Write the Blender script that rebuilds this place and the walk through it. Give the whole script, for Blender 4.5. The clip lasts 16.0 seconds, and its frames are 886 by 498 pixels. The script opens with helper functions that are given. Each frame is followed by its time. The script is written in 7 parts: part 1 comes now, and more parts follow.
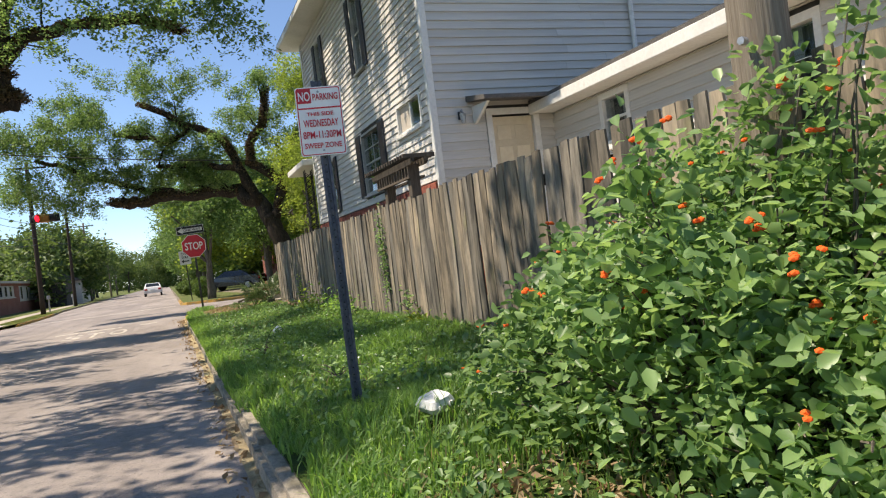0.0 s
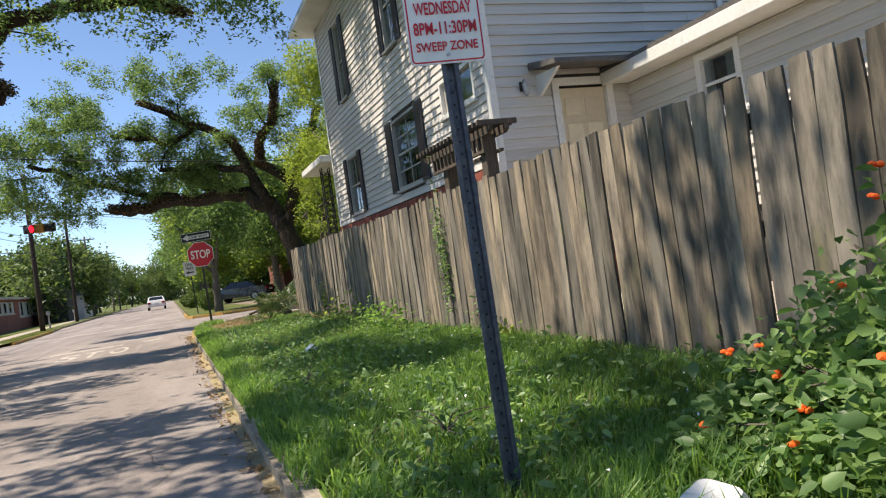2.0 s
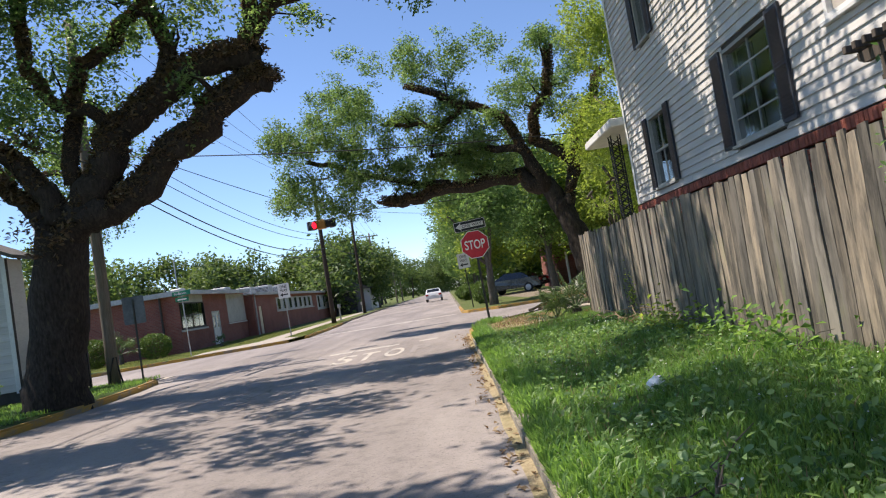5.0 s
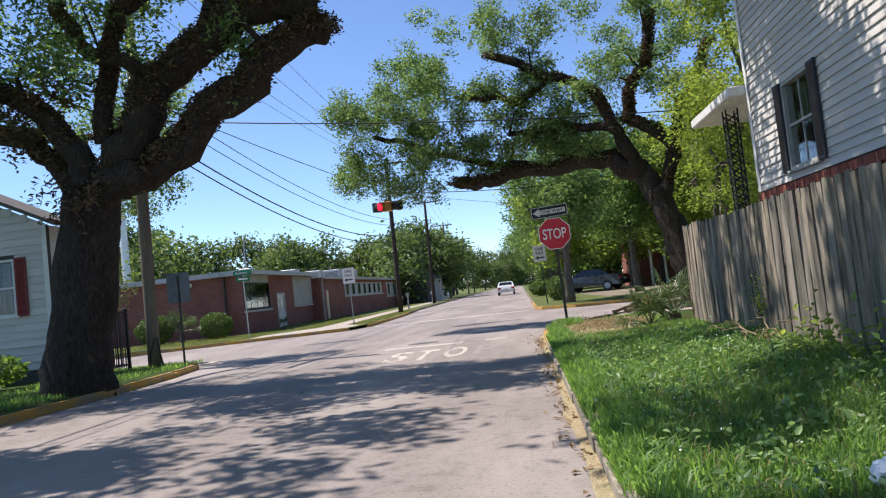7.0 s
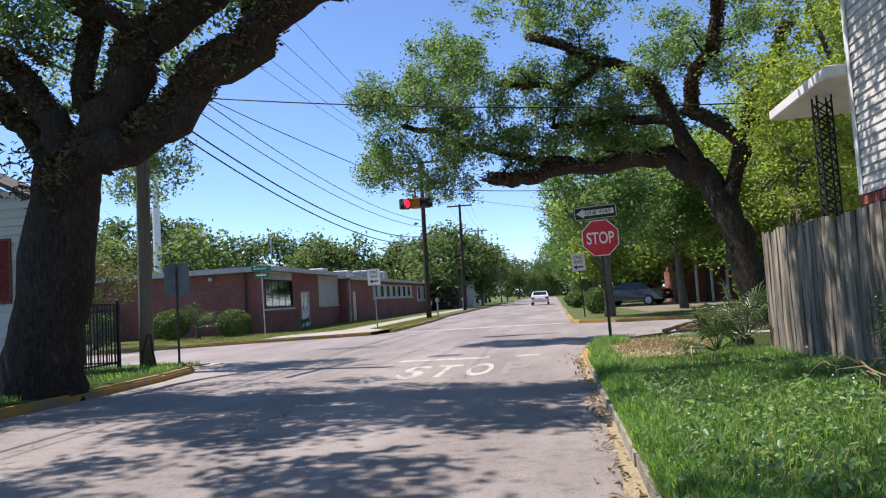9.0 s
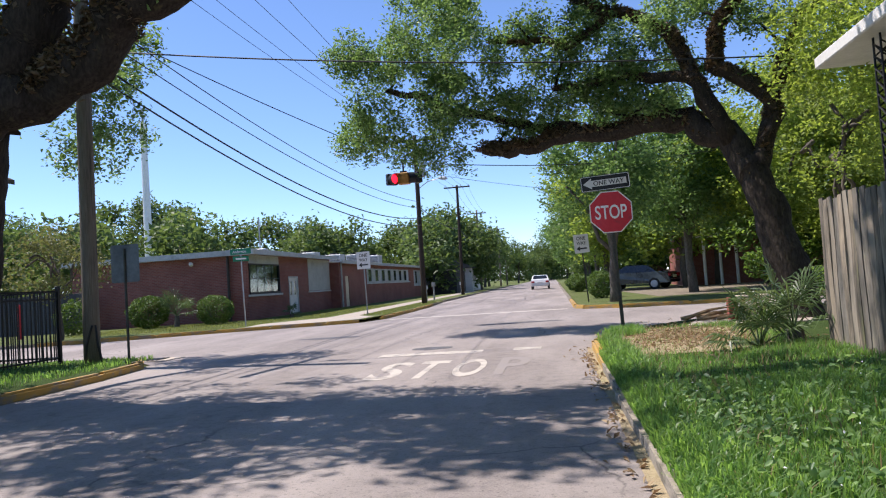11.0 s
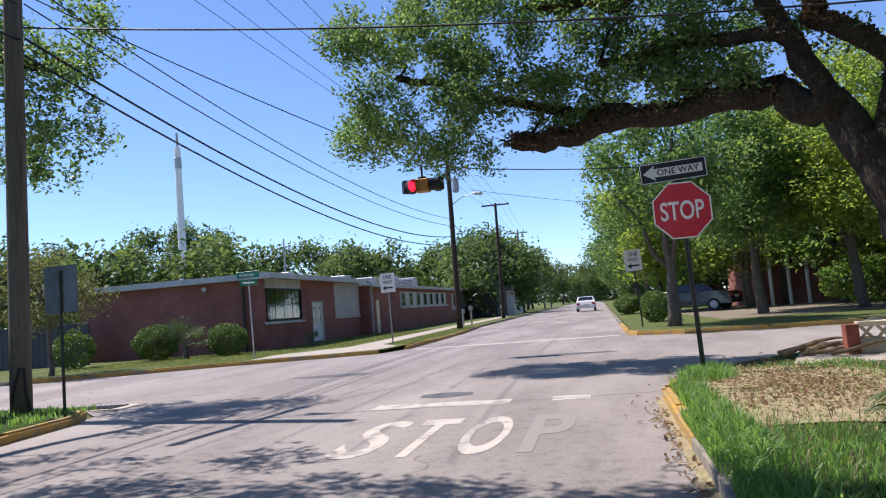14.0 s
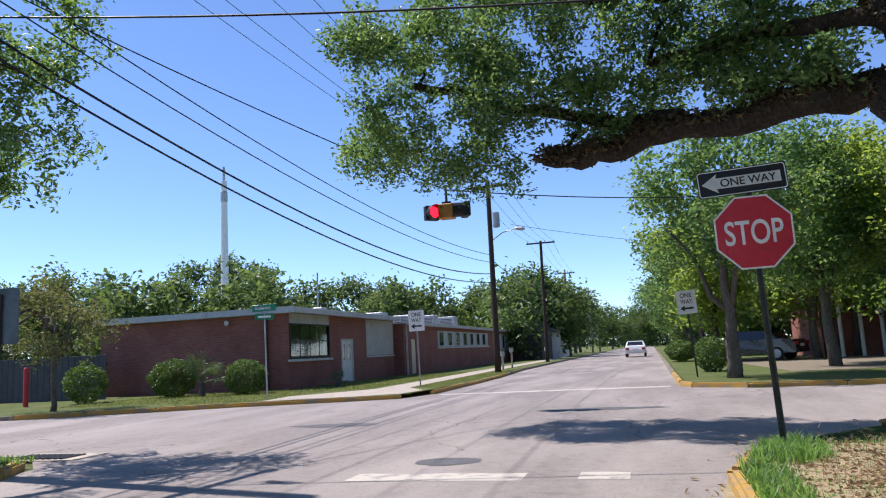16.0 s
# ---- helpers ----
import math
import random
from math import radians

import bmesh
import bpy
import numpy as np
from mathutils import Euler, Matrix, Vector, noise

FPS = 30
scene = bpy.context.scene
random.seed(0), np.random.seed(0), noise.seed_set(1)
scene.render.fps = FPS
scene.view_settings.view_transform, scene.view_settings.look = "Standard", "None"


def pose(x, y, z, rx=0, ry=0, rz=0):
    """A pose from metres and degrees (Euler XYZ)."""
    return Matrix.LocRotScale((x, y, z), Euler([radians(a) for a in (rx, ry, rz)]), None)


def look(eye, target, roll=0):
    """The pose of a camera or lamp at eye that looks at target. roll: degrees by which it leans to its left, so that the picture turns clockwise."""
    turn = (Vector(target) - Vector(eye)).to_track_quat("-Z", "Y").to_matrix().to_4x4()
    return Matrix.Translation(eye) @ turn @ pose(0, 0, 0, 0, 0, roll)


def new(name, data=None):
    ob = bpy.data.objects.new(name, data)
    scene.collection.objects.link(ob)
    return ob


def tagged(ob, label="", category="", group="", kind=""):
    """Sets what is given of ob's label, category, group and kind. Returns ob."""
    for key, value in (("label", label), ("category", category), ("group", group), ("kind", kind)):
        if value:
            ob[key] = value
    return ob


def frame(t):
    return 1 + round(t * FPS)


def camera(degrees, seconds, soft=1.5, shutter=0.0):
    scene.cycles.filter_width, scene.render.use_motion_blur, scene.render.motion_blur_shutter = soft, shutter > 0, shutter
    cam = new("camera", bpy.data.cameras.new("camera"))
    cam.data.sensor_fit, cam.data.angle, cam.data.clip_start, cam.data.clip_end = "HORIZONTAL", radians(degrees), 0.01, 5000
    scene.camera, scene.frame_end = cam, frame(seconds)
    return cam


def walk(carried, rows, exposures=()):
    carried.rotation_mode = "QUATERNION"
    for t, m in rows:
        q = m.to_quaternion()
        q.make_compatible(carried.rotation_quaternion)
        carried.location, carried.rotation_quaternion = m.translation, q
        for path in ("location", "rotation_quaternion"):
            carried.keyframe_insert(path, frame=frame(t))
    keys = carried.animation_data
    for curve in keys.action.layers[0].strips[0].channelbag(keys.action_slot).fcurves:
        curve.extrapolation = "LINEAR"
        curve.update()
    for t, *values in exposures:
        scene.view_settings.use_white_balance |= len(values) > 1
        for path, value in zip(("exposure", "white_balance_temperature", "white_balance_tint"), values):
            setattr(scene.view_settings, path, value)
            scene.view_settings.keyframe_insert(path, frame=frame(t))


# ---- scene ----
cam = camera(62.1, 16.0, 1.15)
METRES, EYE, TILT, LEAN, TURN = 18.0, 1.22, -1.12, -0.43, -20.7
ROWS = [
    (0.0, 0.0, 0.0, 0.0, 0.15, 1.17, 7.42),
    (0.5, -0.011, 0.0287, -0.0006, 0.9, -2.45, 6.67),
    (1.0, -0.025, 0.0593, -0.0001, 2.91, -1.57, 7.37),
    (1.5, -0.0355, 0.086, 0.0013, 2.15, 0.0, 9.72),
    (2.0, -0.047, 0.1162, 0.001, 0.36, 1.85, 8.49),
    (2.5, -0.056, 0.1456, 0.0006, -0.87, 3.74, 7.52),
    (3.0, -0.0706, 0.179, 0.0031, 7.42, 5.77, 6.52),
    (3.5, -0.0787, 0.2075, 0.0048, 9.53, 3.58, 5.88),
    (4.0, -0.0849, 0.2389, 0.008, 10.43, 3.56, 6.13),
    (4.5, -0.0982, 0.2678, 0.0092, 14.68, 4.08, 8.2),
    (5.0, -0.1108, 0.294, 0.0111, 21.18, 4.27, 9.34),
    (7.5, -0.1664, 0.4422, 0.0136, 27.25, 4.4, 5.71),
    (8.0, -0.1735, 0.4666, 0.0152, 27.16, 4.5, 3.88),
    (8.5, -0.1895, 0.4965, 0.0148, 29.27, 5.22, 3.33),
    (11.0, -0.2495, 0.6381, 0.0167, 29.35, 3.87, 3.68),
    (11.5, -0.2619, 0.6669, 0.0181, 31.25, 4.41, 4.1),
    (12.0, -0.2732, 0.6948, 0.0199, 31.02, 6.28, 5.25),
    (12.5, -0.2868, 0.7252, 0.0205, 31.35, 6.6, 5.11),
    (13.0, -0.2981, 0.7534, 0.0202, 30.92, 5.88, 4.99),
    (13.5, -0.3106, 0.7856, 0.0216, 33.09, 6.13, 5.1),
    (14.0, -0.3204, 0.8128, 0.0219, 32.8, 5.88, 4.29),
    (14.5, -0.3297, 0.8427, 0.023, 34.51, 6.54, 3.35),
    (15.0, -0.339, 0.8729, 0.0233, 32.34, 7.87, 2.09),
    (15.5, -0.347, 0.9016, 0.0247, 33.86, 9.28, 2.57),
    (16.0, -0.36, 0.9298, 0.0249, 36.43, 9.19, 2.64),
]
walk(cam, [(t, pose(0, 0, EYE, TILT, LEAN, TURN) @ pose(METRES * x, METRES * y, METRES * z, 90 + pitch, roll, yaw)) for t, x, y, z, yaw, pitch, roll in ROWS],
     [(0.0, 0.58, 7450.0, 12.0), (4.0, 0.53, 6980.0, 14.0), (8.0, 0.50, 6420.0, 16.0), (12.0, 0.50, 6330.0, 18.0), (16.0, 0.43, 6180.0, 17.0)])

# ---- world, sun ----
SUN_EL, SUN_DIR = 60.0, Vector((-0.97, 0.235, 0.0)).normalized()
world = bpy.data.worlds.new("sky")
scene.world = world
world.use_nodes = True
wn = world.node_tree.nodes
sky = wn.new("ShaderNodeTexSky")
sky.sky_type, sky.sun_disc = "NISHITA", False
sky.sun_elevation, sky.sun_rotation = radians(SUN_EL), math.atan2(SUN_DIR.x, SUN_DIR.y)
sky.air_density, sky.dust_density, sky.ozone_density = 0.80, 0.0, 6.0
sky.altitude = 500.0
wn["Background"].inputs["Strength"].default_value = 0.150
world.node_tree.links.new(sky.outputs[0], wn["Background"].inputs["Color"])
sun = new("sun", bpy.data.lights.new("sun", "SUN"))
sun.data.energy, sun.data.angle, sun.data.color = 5.0, radians(0.5), (1.0, 0.94, 0.85)
to_sun = SUN_DIR * math.cos(radians(SUN_EL)) + Vector((0, 0, math.sin(radians(SUN_EL))))
sun.matrix_world = look(to_sun * 60, (0, 0, 0))

# ---- materials ----
MATS = {}


def ramp(nt, a, b, fac):
    mix = nt.nodes.new("ShaderNodeMix")
    mix.data_type = "RGBA"
    mix.inputs["A"].default_value, mix.inputs["B"].default_value = (*a, 1), (*b, 1)
    nt.links.new(fac, mix.inputs["Factor"])
    return mix.outputs["Result"]


def maprange(nt, src, lo, hi, a=0.0, b=1.0):
    m = nt.nodes.new("ShaderNodeMapRange")
    m.inputs[1].default_value, m.inputs[2].default_value = lo, hi
    m.inputs[3].default_value, m.inputs[4].default_value = a, b
    nt.links.new(src, m.inputs[0])
    return m.outputs[0]


def blend(nt, a, b, fac, mode="MIX"):
    mix = nt.nodes.new("ShaderNodeMix")
    mix.data_type, mix.blend_type = "RGBA", mode
    for sock, v in (("A", a), ("B", b)):
        if isinstance(v, tuple):
            mix.inputs[sock].default_value = (*v, 1)
        else:
            nt.links.new(v, mix.inputs[sock])
    if isinstance(fac, float):
        mix.inputs["Factor"].default_value = fac
    else:
        nt.links.new(fac, mix.inputs["Factor"])
    return mix.outputs["Result"]


def noise_tex(nt, vec, scale, detail=4.0, rough=0.6):
    n = nt.nodes.new("ShaderNodeTexNoise")
    n.inputs["Scale"].default_value, n.inputs["Detail"].default_value, n.inputs["Roughness"].default_value = scale, detail, rough
    nt.links.new(vec, n.inputs["Vector"])
    return n.outputs["Fac"]


def coords(nt, stretch=(1, 1, 1), jitter=True):
    tc = nt.nodes.new("ShaderNodeTexCoord")
    mp = nt.nodes.new("ShaderNodeMapping")
    mp.inputs["Scale"].default_value = stretch
    nt.links.new(tc.outputs["Object"], mp.inputs["Vector"])
    if jitter:
        oi = nt.nodes.new("ShaderNodeObjectInfo")
        mul = nt.nodes.new("ShaderNodeMath")
        mul.operation = "MULTIPLY"
        mul.inputs[1].default_value = 37.0
        nt.links.new(oi.outputs["Random"], mul.inputs[0])
        nt.links.new(mul.outputs[0], mp.inputs["Location"])
    return mp.outputs["Vector"]


def surface(name, a, b, fine=40.0, coarse=3.0, rough=0.7, metal=0.0, bump=0.15, stretch=(1, 1, 1), dirt=None, dirt_at=0.62,
            vary=0.12, spec=0.4, coat=0.0):
    """A material with fine grain between a and b, coarse blotches, and optional dirt."""
    if name in MATS:
        return MATS[name]
    m = bpy.data.materials.new(name)
    m.use_nodes = True
    nt = m.node_tree
    p = nt.nodes["Principled BSDF"]
    vec = coords(nt, stretch)
    f = noise_tex(nt, vec, fine)
    c = noise_tex(nt, vec, coarse, 5.0)
    col = ramp(nt, a, b, maprange(nt, f, 0.3, 0.7))
    dark = tuple(v * 0.72 for v in a)
    col = blend(nt, col, dark, maprange(nt, c, 0.45, 0.8, 0.0, 0.55))
    if dirt:
        d = noise_tex(nt, vec, coarse * 2.3, 6.0)
        col = blend(nt, col, dirt, maprange(nt, d, dirt_at - 0.06, dirt_at + 0.1, 0.0, 0.85))
    oi = nt.nodes.new("ShaderNodeObjectInfo")
    hsv = nt.nodes.new("ShaderNodeHueSaturation")
    nt.links.new(maprange(nt, oi.outputs["Random"], 0, 1, 1 - vary, 1 + vary), hsv.inputs["Value"])
    nt.links.new(col, hsv.inputs["Color"])
    nt.links.new(hsv.outputs[0], p.inputs["Base Color"])
    p.inputs["Metallic"].default_value = metal
    p.inputs["Specular IOR Level"].default_value = spec
    p.inputs["Coat Weight"].default_value = coat
    nt.links.new(maprange(nt, c, 0.3, 0.7, rough - 0.08, min(1.0, rough + 0.1)), p.inputs["Roughness"])
    if bump:
        bn = nt.nodes.new("ShaderNodeBump")
        bn.inputs["Strength"].default_value, bn.inputs["Distance"].default_value = bump, 0.02
        nt.links.new(f, bn.inputs["Height"])
        nt.links.new(bn.outputs[0], p.inputs["Normal"])
    MATS[name] = m
    return m


def foliage(name, a, b, light=0.35, rough=0.55):
    """Leaves: each island takes its own shade, and light passes through."""
    if name in MATS:
        return MATS[name]
    m = bpy.data.materials.new(name)
    m.use_nodes = True
    nt = m.node_tree
    p = nt.nodes["Principled BSDF"]
    geo = nt.nodes.new("ShaderNodeNewGeometry")
    col = ramp(nt, a, b, geo.outputs["Random Per Island"])
    vec = coords(nt, (1, 1, 1), False)
    big = noise_tex(nt, vec, 0.9, 3.0)
    col = blend(nt, col, tuple(v * 0.6 for v in a), maprange(nt, big, 0.5, 0.75, 0.0, 0.6))
    nt.links.new(col, p.inputs["Base Color"])
    p.inputs["Roughness"].default_value = rough
    p.inputs["Specular IOR Level"].default_value = 0.45
    tr = nt.nodes.new("ShaderNodeBsdfTranslucent")
    hsv = nt.nodes.new("ShaderNodeHueSaturation")
    hsv.inputs["Hue"].default_value, hsv.inputs["Saturation"].default_value, hsv.inputs["Value"].default_value = 0.48, 1.15, 1.7
    nt.links.new(col, hsv.inputs["Color"])
    nt.links.new(hsv.outputs[0], tr.inputs["Color"])
    mix = nt.nodes.new("ShaderNodeMixShader")
    mix.inputs[0].default_value = light
    nt.links.new(p.outputs[0], mix.inputs[1])
    nt.links.new(tr.outputs[0], mix.inputs[2])
    nt.links.new(mix.outputs[0], nt.nodes["Material Output"].inputs["Surface"])
    MATS[name] = m
    return m


def glass_mat(name, tint=(0.75, 0.8, 0.8)):
    if name in MATS:
        return MATS[name]
    m = bpy.data.materials.new(name)
    m.use_nodes = True
    nt = m.node_tree
    p = nt.nodes["Principled BSDF"]
    p.inputs["Base Color"].default_value = (*tint, 1)
    p.inputs["Roughness"].default_value = 0.03
    p.inputs["Transmission Weight"].default_value = 1.0
    p.inputs["IOR"].default_value = 1.45
    MATS[name] = m
    return m


def glow(name, color, strength):
    m = bpy.data.materials.new(name)
    m.use_nodes = True
    p = m.node_tree.nodes["Principled BSDF"]
    p.inputs["Base Color"].default_value = (*color, 1)
    p.inputs["Emission Color"].default_value = (*color, 1)
    p.inputs["Emission Strength"].default_value = strength
    MATS[name] = m
    return m


def road_paint(name, paint, under, cover, scale=9.0, fine=60.0, rough=0.8):
    """Worn paint: patches of the surface below show through."""
    m = bpy.data.materials.new(name)
    m.use_nodes = True
    nt = m.node_tree
    p = nt.nodes["Principled BSDF"]
    vec = coords(nt)
    c = noise_tex(nt, vec, scale, 8.0, 0.75)
    f = noise_tex(nt, vec, fine, 3.0)
    col = blend(nt, under, paint, maprange(nt, c, cover - 0.06, cover + 0.06))
    col = blend(nt, col, tuple(v * 0.75 for v in paint), maprange(nt, f, 0.5, 0.75, 0.0, 0.6))
    nt.links.new(col, p.inputs["Base Color"])
    p.inputs["Roughness"].default_value = rough
    bn = nt.nodes.new("ShaderNodeBump")
    bn.inputs["Strength"].default_value, bn.inputs["Distance"].default_value = 0.3, 0.01
    nt.links.new(f, bn.inputs["Height"])
    nt.links.new(bn.outputs[0], p.inputs["Normal"])
    MATS[name] = m
    return m


def asphalt_mat():
    """Old bleached asphalt: aggregate, tar blotches, worn lanes, fine cracks."""
    m = bpy.data.materials.new("asphalt")
    m.use_nodes = True
    nt = m.node_tree
    p = nt.nodes["Principled BSDF"]
    vec = coords(nt, (1, 1, 1), False)
    fine = noise_tex(nt, vec, 90.0, 3.0)
    mid = noise_tex(nt, vec, 6.0, 6.0)
    big = noise_tex(nt, coords(nt, (1.0, 0.25, 1), False), 0.55, 5.0)
    col = ramp(nt, (0.180, 0.154, 0.140), (0.31, 0.27, 0.245), maprange(nt, fine, 0.3, 0.7))
    col = blend(nt, col, (0.140, 0.124, 0.114), maprange(nt, mid, 0.48, 0.7, 0.0, 0.75))
    col = blend(nt, col, (0.36, 0.315, 0.286), maprange(nt, big, 0.42, 0.65, 0.0, 0.85))
    speck = noise_tex(nt, vec, 28.0, 4.0, 0.8)
    col = blend(nt, col, (0.075, 0.068, 0.064), maprange(nt, speck, 0.55, 0.66, 0.0, 0.75))
    col = blend(nt, col, (0.36, 0.32, 0.29), maprange(nt, speck, 0.42, 0.30, 0.0, 0.5))
    vo = nt.nodes.new("ShaderNodeTexVoronoi")
    vo.feature = "DISTANCE_TO_EDGE"
    vo.inputs["Scale"].default_value = 0.33
    warp = nt.nodes.new("ShaderNodeTexNoise")
    warp.inputs["Scale"].default_value, warp.inputs["Detail"].default_value = 1.3, 6.0
    nt.links.new(vec, warp.inputs["Vector"])
    add = nt.nodes.new("ShaderNodeVectorMath")
    nt.links.new(vec, add.inputs[0])
    nt.links.new(warp.outputs["Color"], add.inputs[1])
    nt.links.new(add.outputs[0], vo.inputs["Vector"])
    gate = noise_tex(nt, vec, 0.22, 2.0)
    crack = maprange(nt, vo.outputs["Distance"], 0.0, 0.008, 1.0, 0.0)
    mul = nt.nodes.new("ShaderNodeMath")
    mul.operation = "MULTIPLY"
    nt.links.new(crack, mul.inputs[0])
    nt.links.new(maprange(nt, gate, 0.48, 0.58, 0.0, 0.8), mul.inputs[1])
    col = blend(nt, col, (0.055, 0.052, 0.05), mul.outputs[0])
    nt.links.new(col, p.inputs["Base Color"])
    p.inputs["Roughness"].default_value = 0.82
    p.inputs["Specular IOR Level"].default_value = 0.3
    bn = nt.nodes.new("ShaderNodeBump")
    bn.inputs["Strength"].default_value, bn.inputs["Distance"].default_value = 0.45, 0.012
    nt.links.new(fine, bn.inputs["Height"])
    nt.links.new(bn.outputs[0], p.inputs["Normal"])
    MATS["asphalt"] = m
    return m


def brick_mat(name, a, b, mortar, scale=1.0):
    m = bpy.data.materials.new(name)
    m.use_nodes = True
    nt = m.node_tree
    p = nt.nodes["Principled BSDF"]
    tc = nt.nodes.new("ShaderNodeTexCoord")
    sep = nt.nodes.new("ShaderNodeSeparateXYZ")
    com = nt.nodes.new("ShaderNodeCombineXYZ")
    add = nt.nodes.new("ShaderNodeMath")
    nt.links.new(tc.outputs["Object"], sep.inputs[0])
    nt.links.new(sep.outputs["X"], add.inputs[0])
    nt.links.new(sep.outputs["Y"], add.inputs[1])
    nt.links.new(add.outputs[0], com.inputs["X"])
    nt.links.new(sep.outputs["Z"], com.inputs["Y"])
    br = nt.nodes.new("ShaderNodeTexBrick")
    br.inputs["Color1"].default_value, br.inputs["Color2"].default_value, br.inputs["Mortar"].default_value = (*a, 1), (*b, 1), (*mortar, 1)
    br.inputs["Scale"].default_value = 1.0
    br.inputs["Brick Width"].default_value, br.inputs["Row Height"].default_value = 0.21 * scale, 0.075 * scale
    br.inputs["Mortar Size"].default_value = 0.008 * scale
    nt.links.new(com.outputs[0], br.inputs["Vector"])
    big = noise_tex(nt, tc.outputs["Object"], 0.7, 5.0)
    fine = noise_tex(nt, tc.outputs["Object"], 25.0, 4.0)
    col = blend(nt, br.outputs["Color"], tuple(v * 0.62 for v in a), maprange(nt, big, 0.42, 0.75, 0.0, 0.6))
    col = blend(nt, col, tuple(v * 1.15 for v in b), maprange(nt, fine, 0.5, 0.8, 0.0, 0.5))
    nt.links.new(col, p.inputs["Base Color"])
    p.inputs["Roughness"].default_value = 0.85
    bn = nt.nodes.new("ShaderNodeBump")
    bn.inputs["Strength"].default_value, bn.inputs["Distance"].default_value = 0.6, 0.01
    bn.invert = True
    nt.links.new(br.outputs["Fac"], bn.inputs["Height"])
    nt.links.new(bn.outputs[0], p.inputs["Normal"])
    MATS[name] = m
    return m


def soil_mat(name, cols, scale=1.0):
    m = bpy.data.materials.new(name)
    m.use_nodes = True
    nt = m.node_tree
    p = nt.nodes["Principled BSDF"]
    vec = coords(nt, (1, 1, 1), False)
    f = noise_tex(nt, vec, 45.0 * scale, 4.0)
    mid = noise_tex(nt, vec, 7.0 * scale, 5.0)
    big = noise_tex(nt, vec, 0.8 * scale, 4.0)
    col = ramp(nt, cols[0], cols[1], maprange(nt, f, 0.3, 0.7))
    col = blend(nt, col, cols[2], maprange(nt, mid, 0.5, 0.7, 0.0, 0.7))
    col = blend(nt, col, cols[3], maprange(nt, big, 0.5, 0.7, 0.0, 0.8))
    nt.links.new(col, p.inputs["Base Color"])
    p.inputs["Roughness"].default_value = 0.95
    p.inputs["Specular IOR Level"].default_value = 0.130
    bn = nt.nodes.new("ShaderNodeBump")
    bn.inputs["Strength"].default_value, bn.inputs["Distance"].default_value = 0.8, 0.05
    nt.links.new(f, bn.inputs["Height"])
    nt.links.new(bn.outputs[0], p.inputs["Normal"])
    MATS[name] = m
    return m


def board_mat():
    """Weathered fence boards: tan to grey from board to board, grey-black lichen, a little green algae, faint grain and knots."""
    m = bpy.data.materials.new("weathered_board")
    m.use_nodes = True
    nt = m.node_tree
    p = nt.nodes["Principled BSDF"]
    oi = nt.nodes.new("ShaderNodeObjectInfo")
    vec = coords(nt, (1.0, 0.14, 1.0))
    grain = noise_tex(nt, coords(nt, (1.0, 1.0, 0.16)), 5.0, 5.0, 0.7)
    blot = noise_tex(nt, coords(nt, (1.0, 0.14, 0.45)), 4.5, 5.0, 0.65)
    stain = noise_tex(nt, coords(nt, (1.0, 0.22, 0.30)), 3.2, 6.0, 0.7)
    algae = noise_tex(nt, coords(nt, (1.0, 0.2, 0.5)), 2.2, 4.0)
    knot = noise_tex(nt, vec, 16.0, 1.0)
    col = blend(nt, (0.38, 0.305, 0.215), (0.26, 0.232, 0.19), maprange(nt, oi.outputs["Random"], 0.15, 0.85))
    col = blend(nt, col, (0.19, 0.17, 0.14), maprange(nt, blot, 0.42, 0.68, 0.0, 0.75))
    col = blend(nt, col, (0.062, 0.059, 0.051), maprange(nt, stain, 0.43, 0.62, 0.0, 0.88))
    col = blend(nt, col, (0.24, 0.245, 0.10), maprange(nt, algae, 0.60, 0.72, 0.0, 0.5))
    col = blend(nt, col, (0.14, 0.115, 0.09), maprange(nt, grain, 0.52, 0.74, 0.0, 0.45))
    col = blend(nt, col, (0.05, 0.04, 0.03), maprange(nt, knot, 0.80, 0.84, 0.0, 0.8))
    hsv = nt.nodes.new("ShaderNodeHueSaturation")
    jump = nt.nodes.new("ShaderNodeMath")
    jump.operation = "FRACT"
    mul = nt.nodes.new("ShaderNodeMath")
    mul.operation = "MULTIPLY"
    mul.inputs[1].default_value = 17.3
    nt.links.new(oi.outputs["Random"], mul.inputs[0])
    nt.links.new(mul.outputs[0], jump.inputs[0])
    nt.links.new(maprange(nt, jump.outputs[0], 0, 1, 0.62, 1.2), hsv.inputs["Value"])
    nt.links.new(col, hsv.inputs["Color"])
    nt.links.new(hsv.outputs[0], p.inputs["Base Color"])
    p.inputs["Roughness"].default_value = 0.88
    p.inputs["Specular IOR Level"].default_value = 0.2
    bn = nt.nodes.new("ShaderNodeBump")
    bn.inputs["Strength"].default_value, bn.inputs["Distance"].default_value = 0.25, 0.01
    nt.links.new(grain, bn.inputs["Height"])
    nt.links.new(bn.outputs[0], p.inputs["Normal"])
    MATS["weathered_board"] = m
    return m


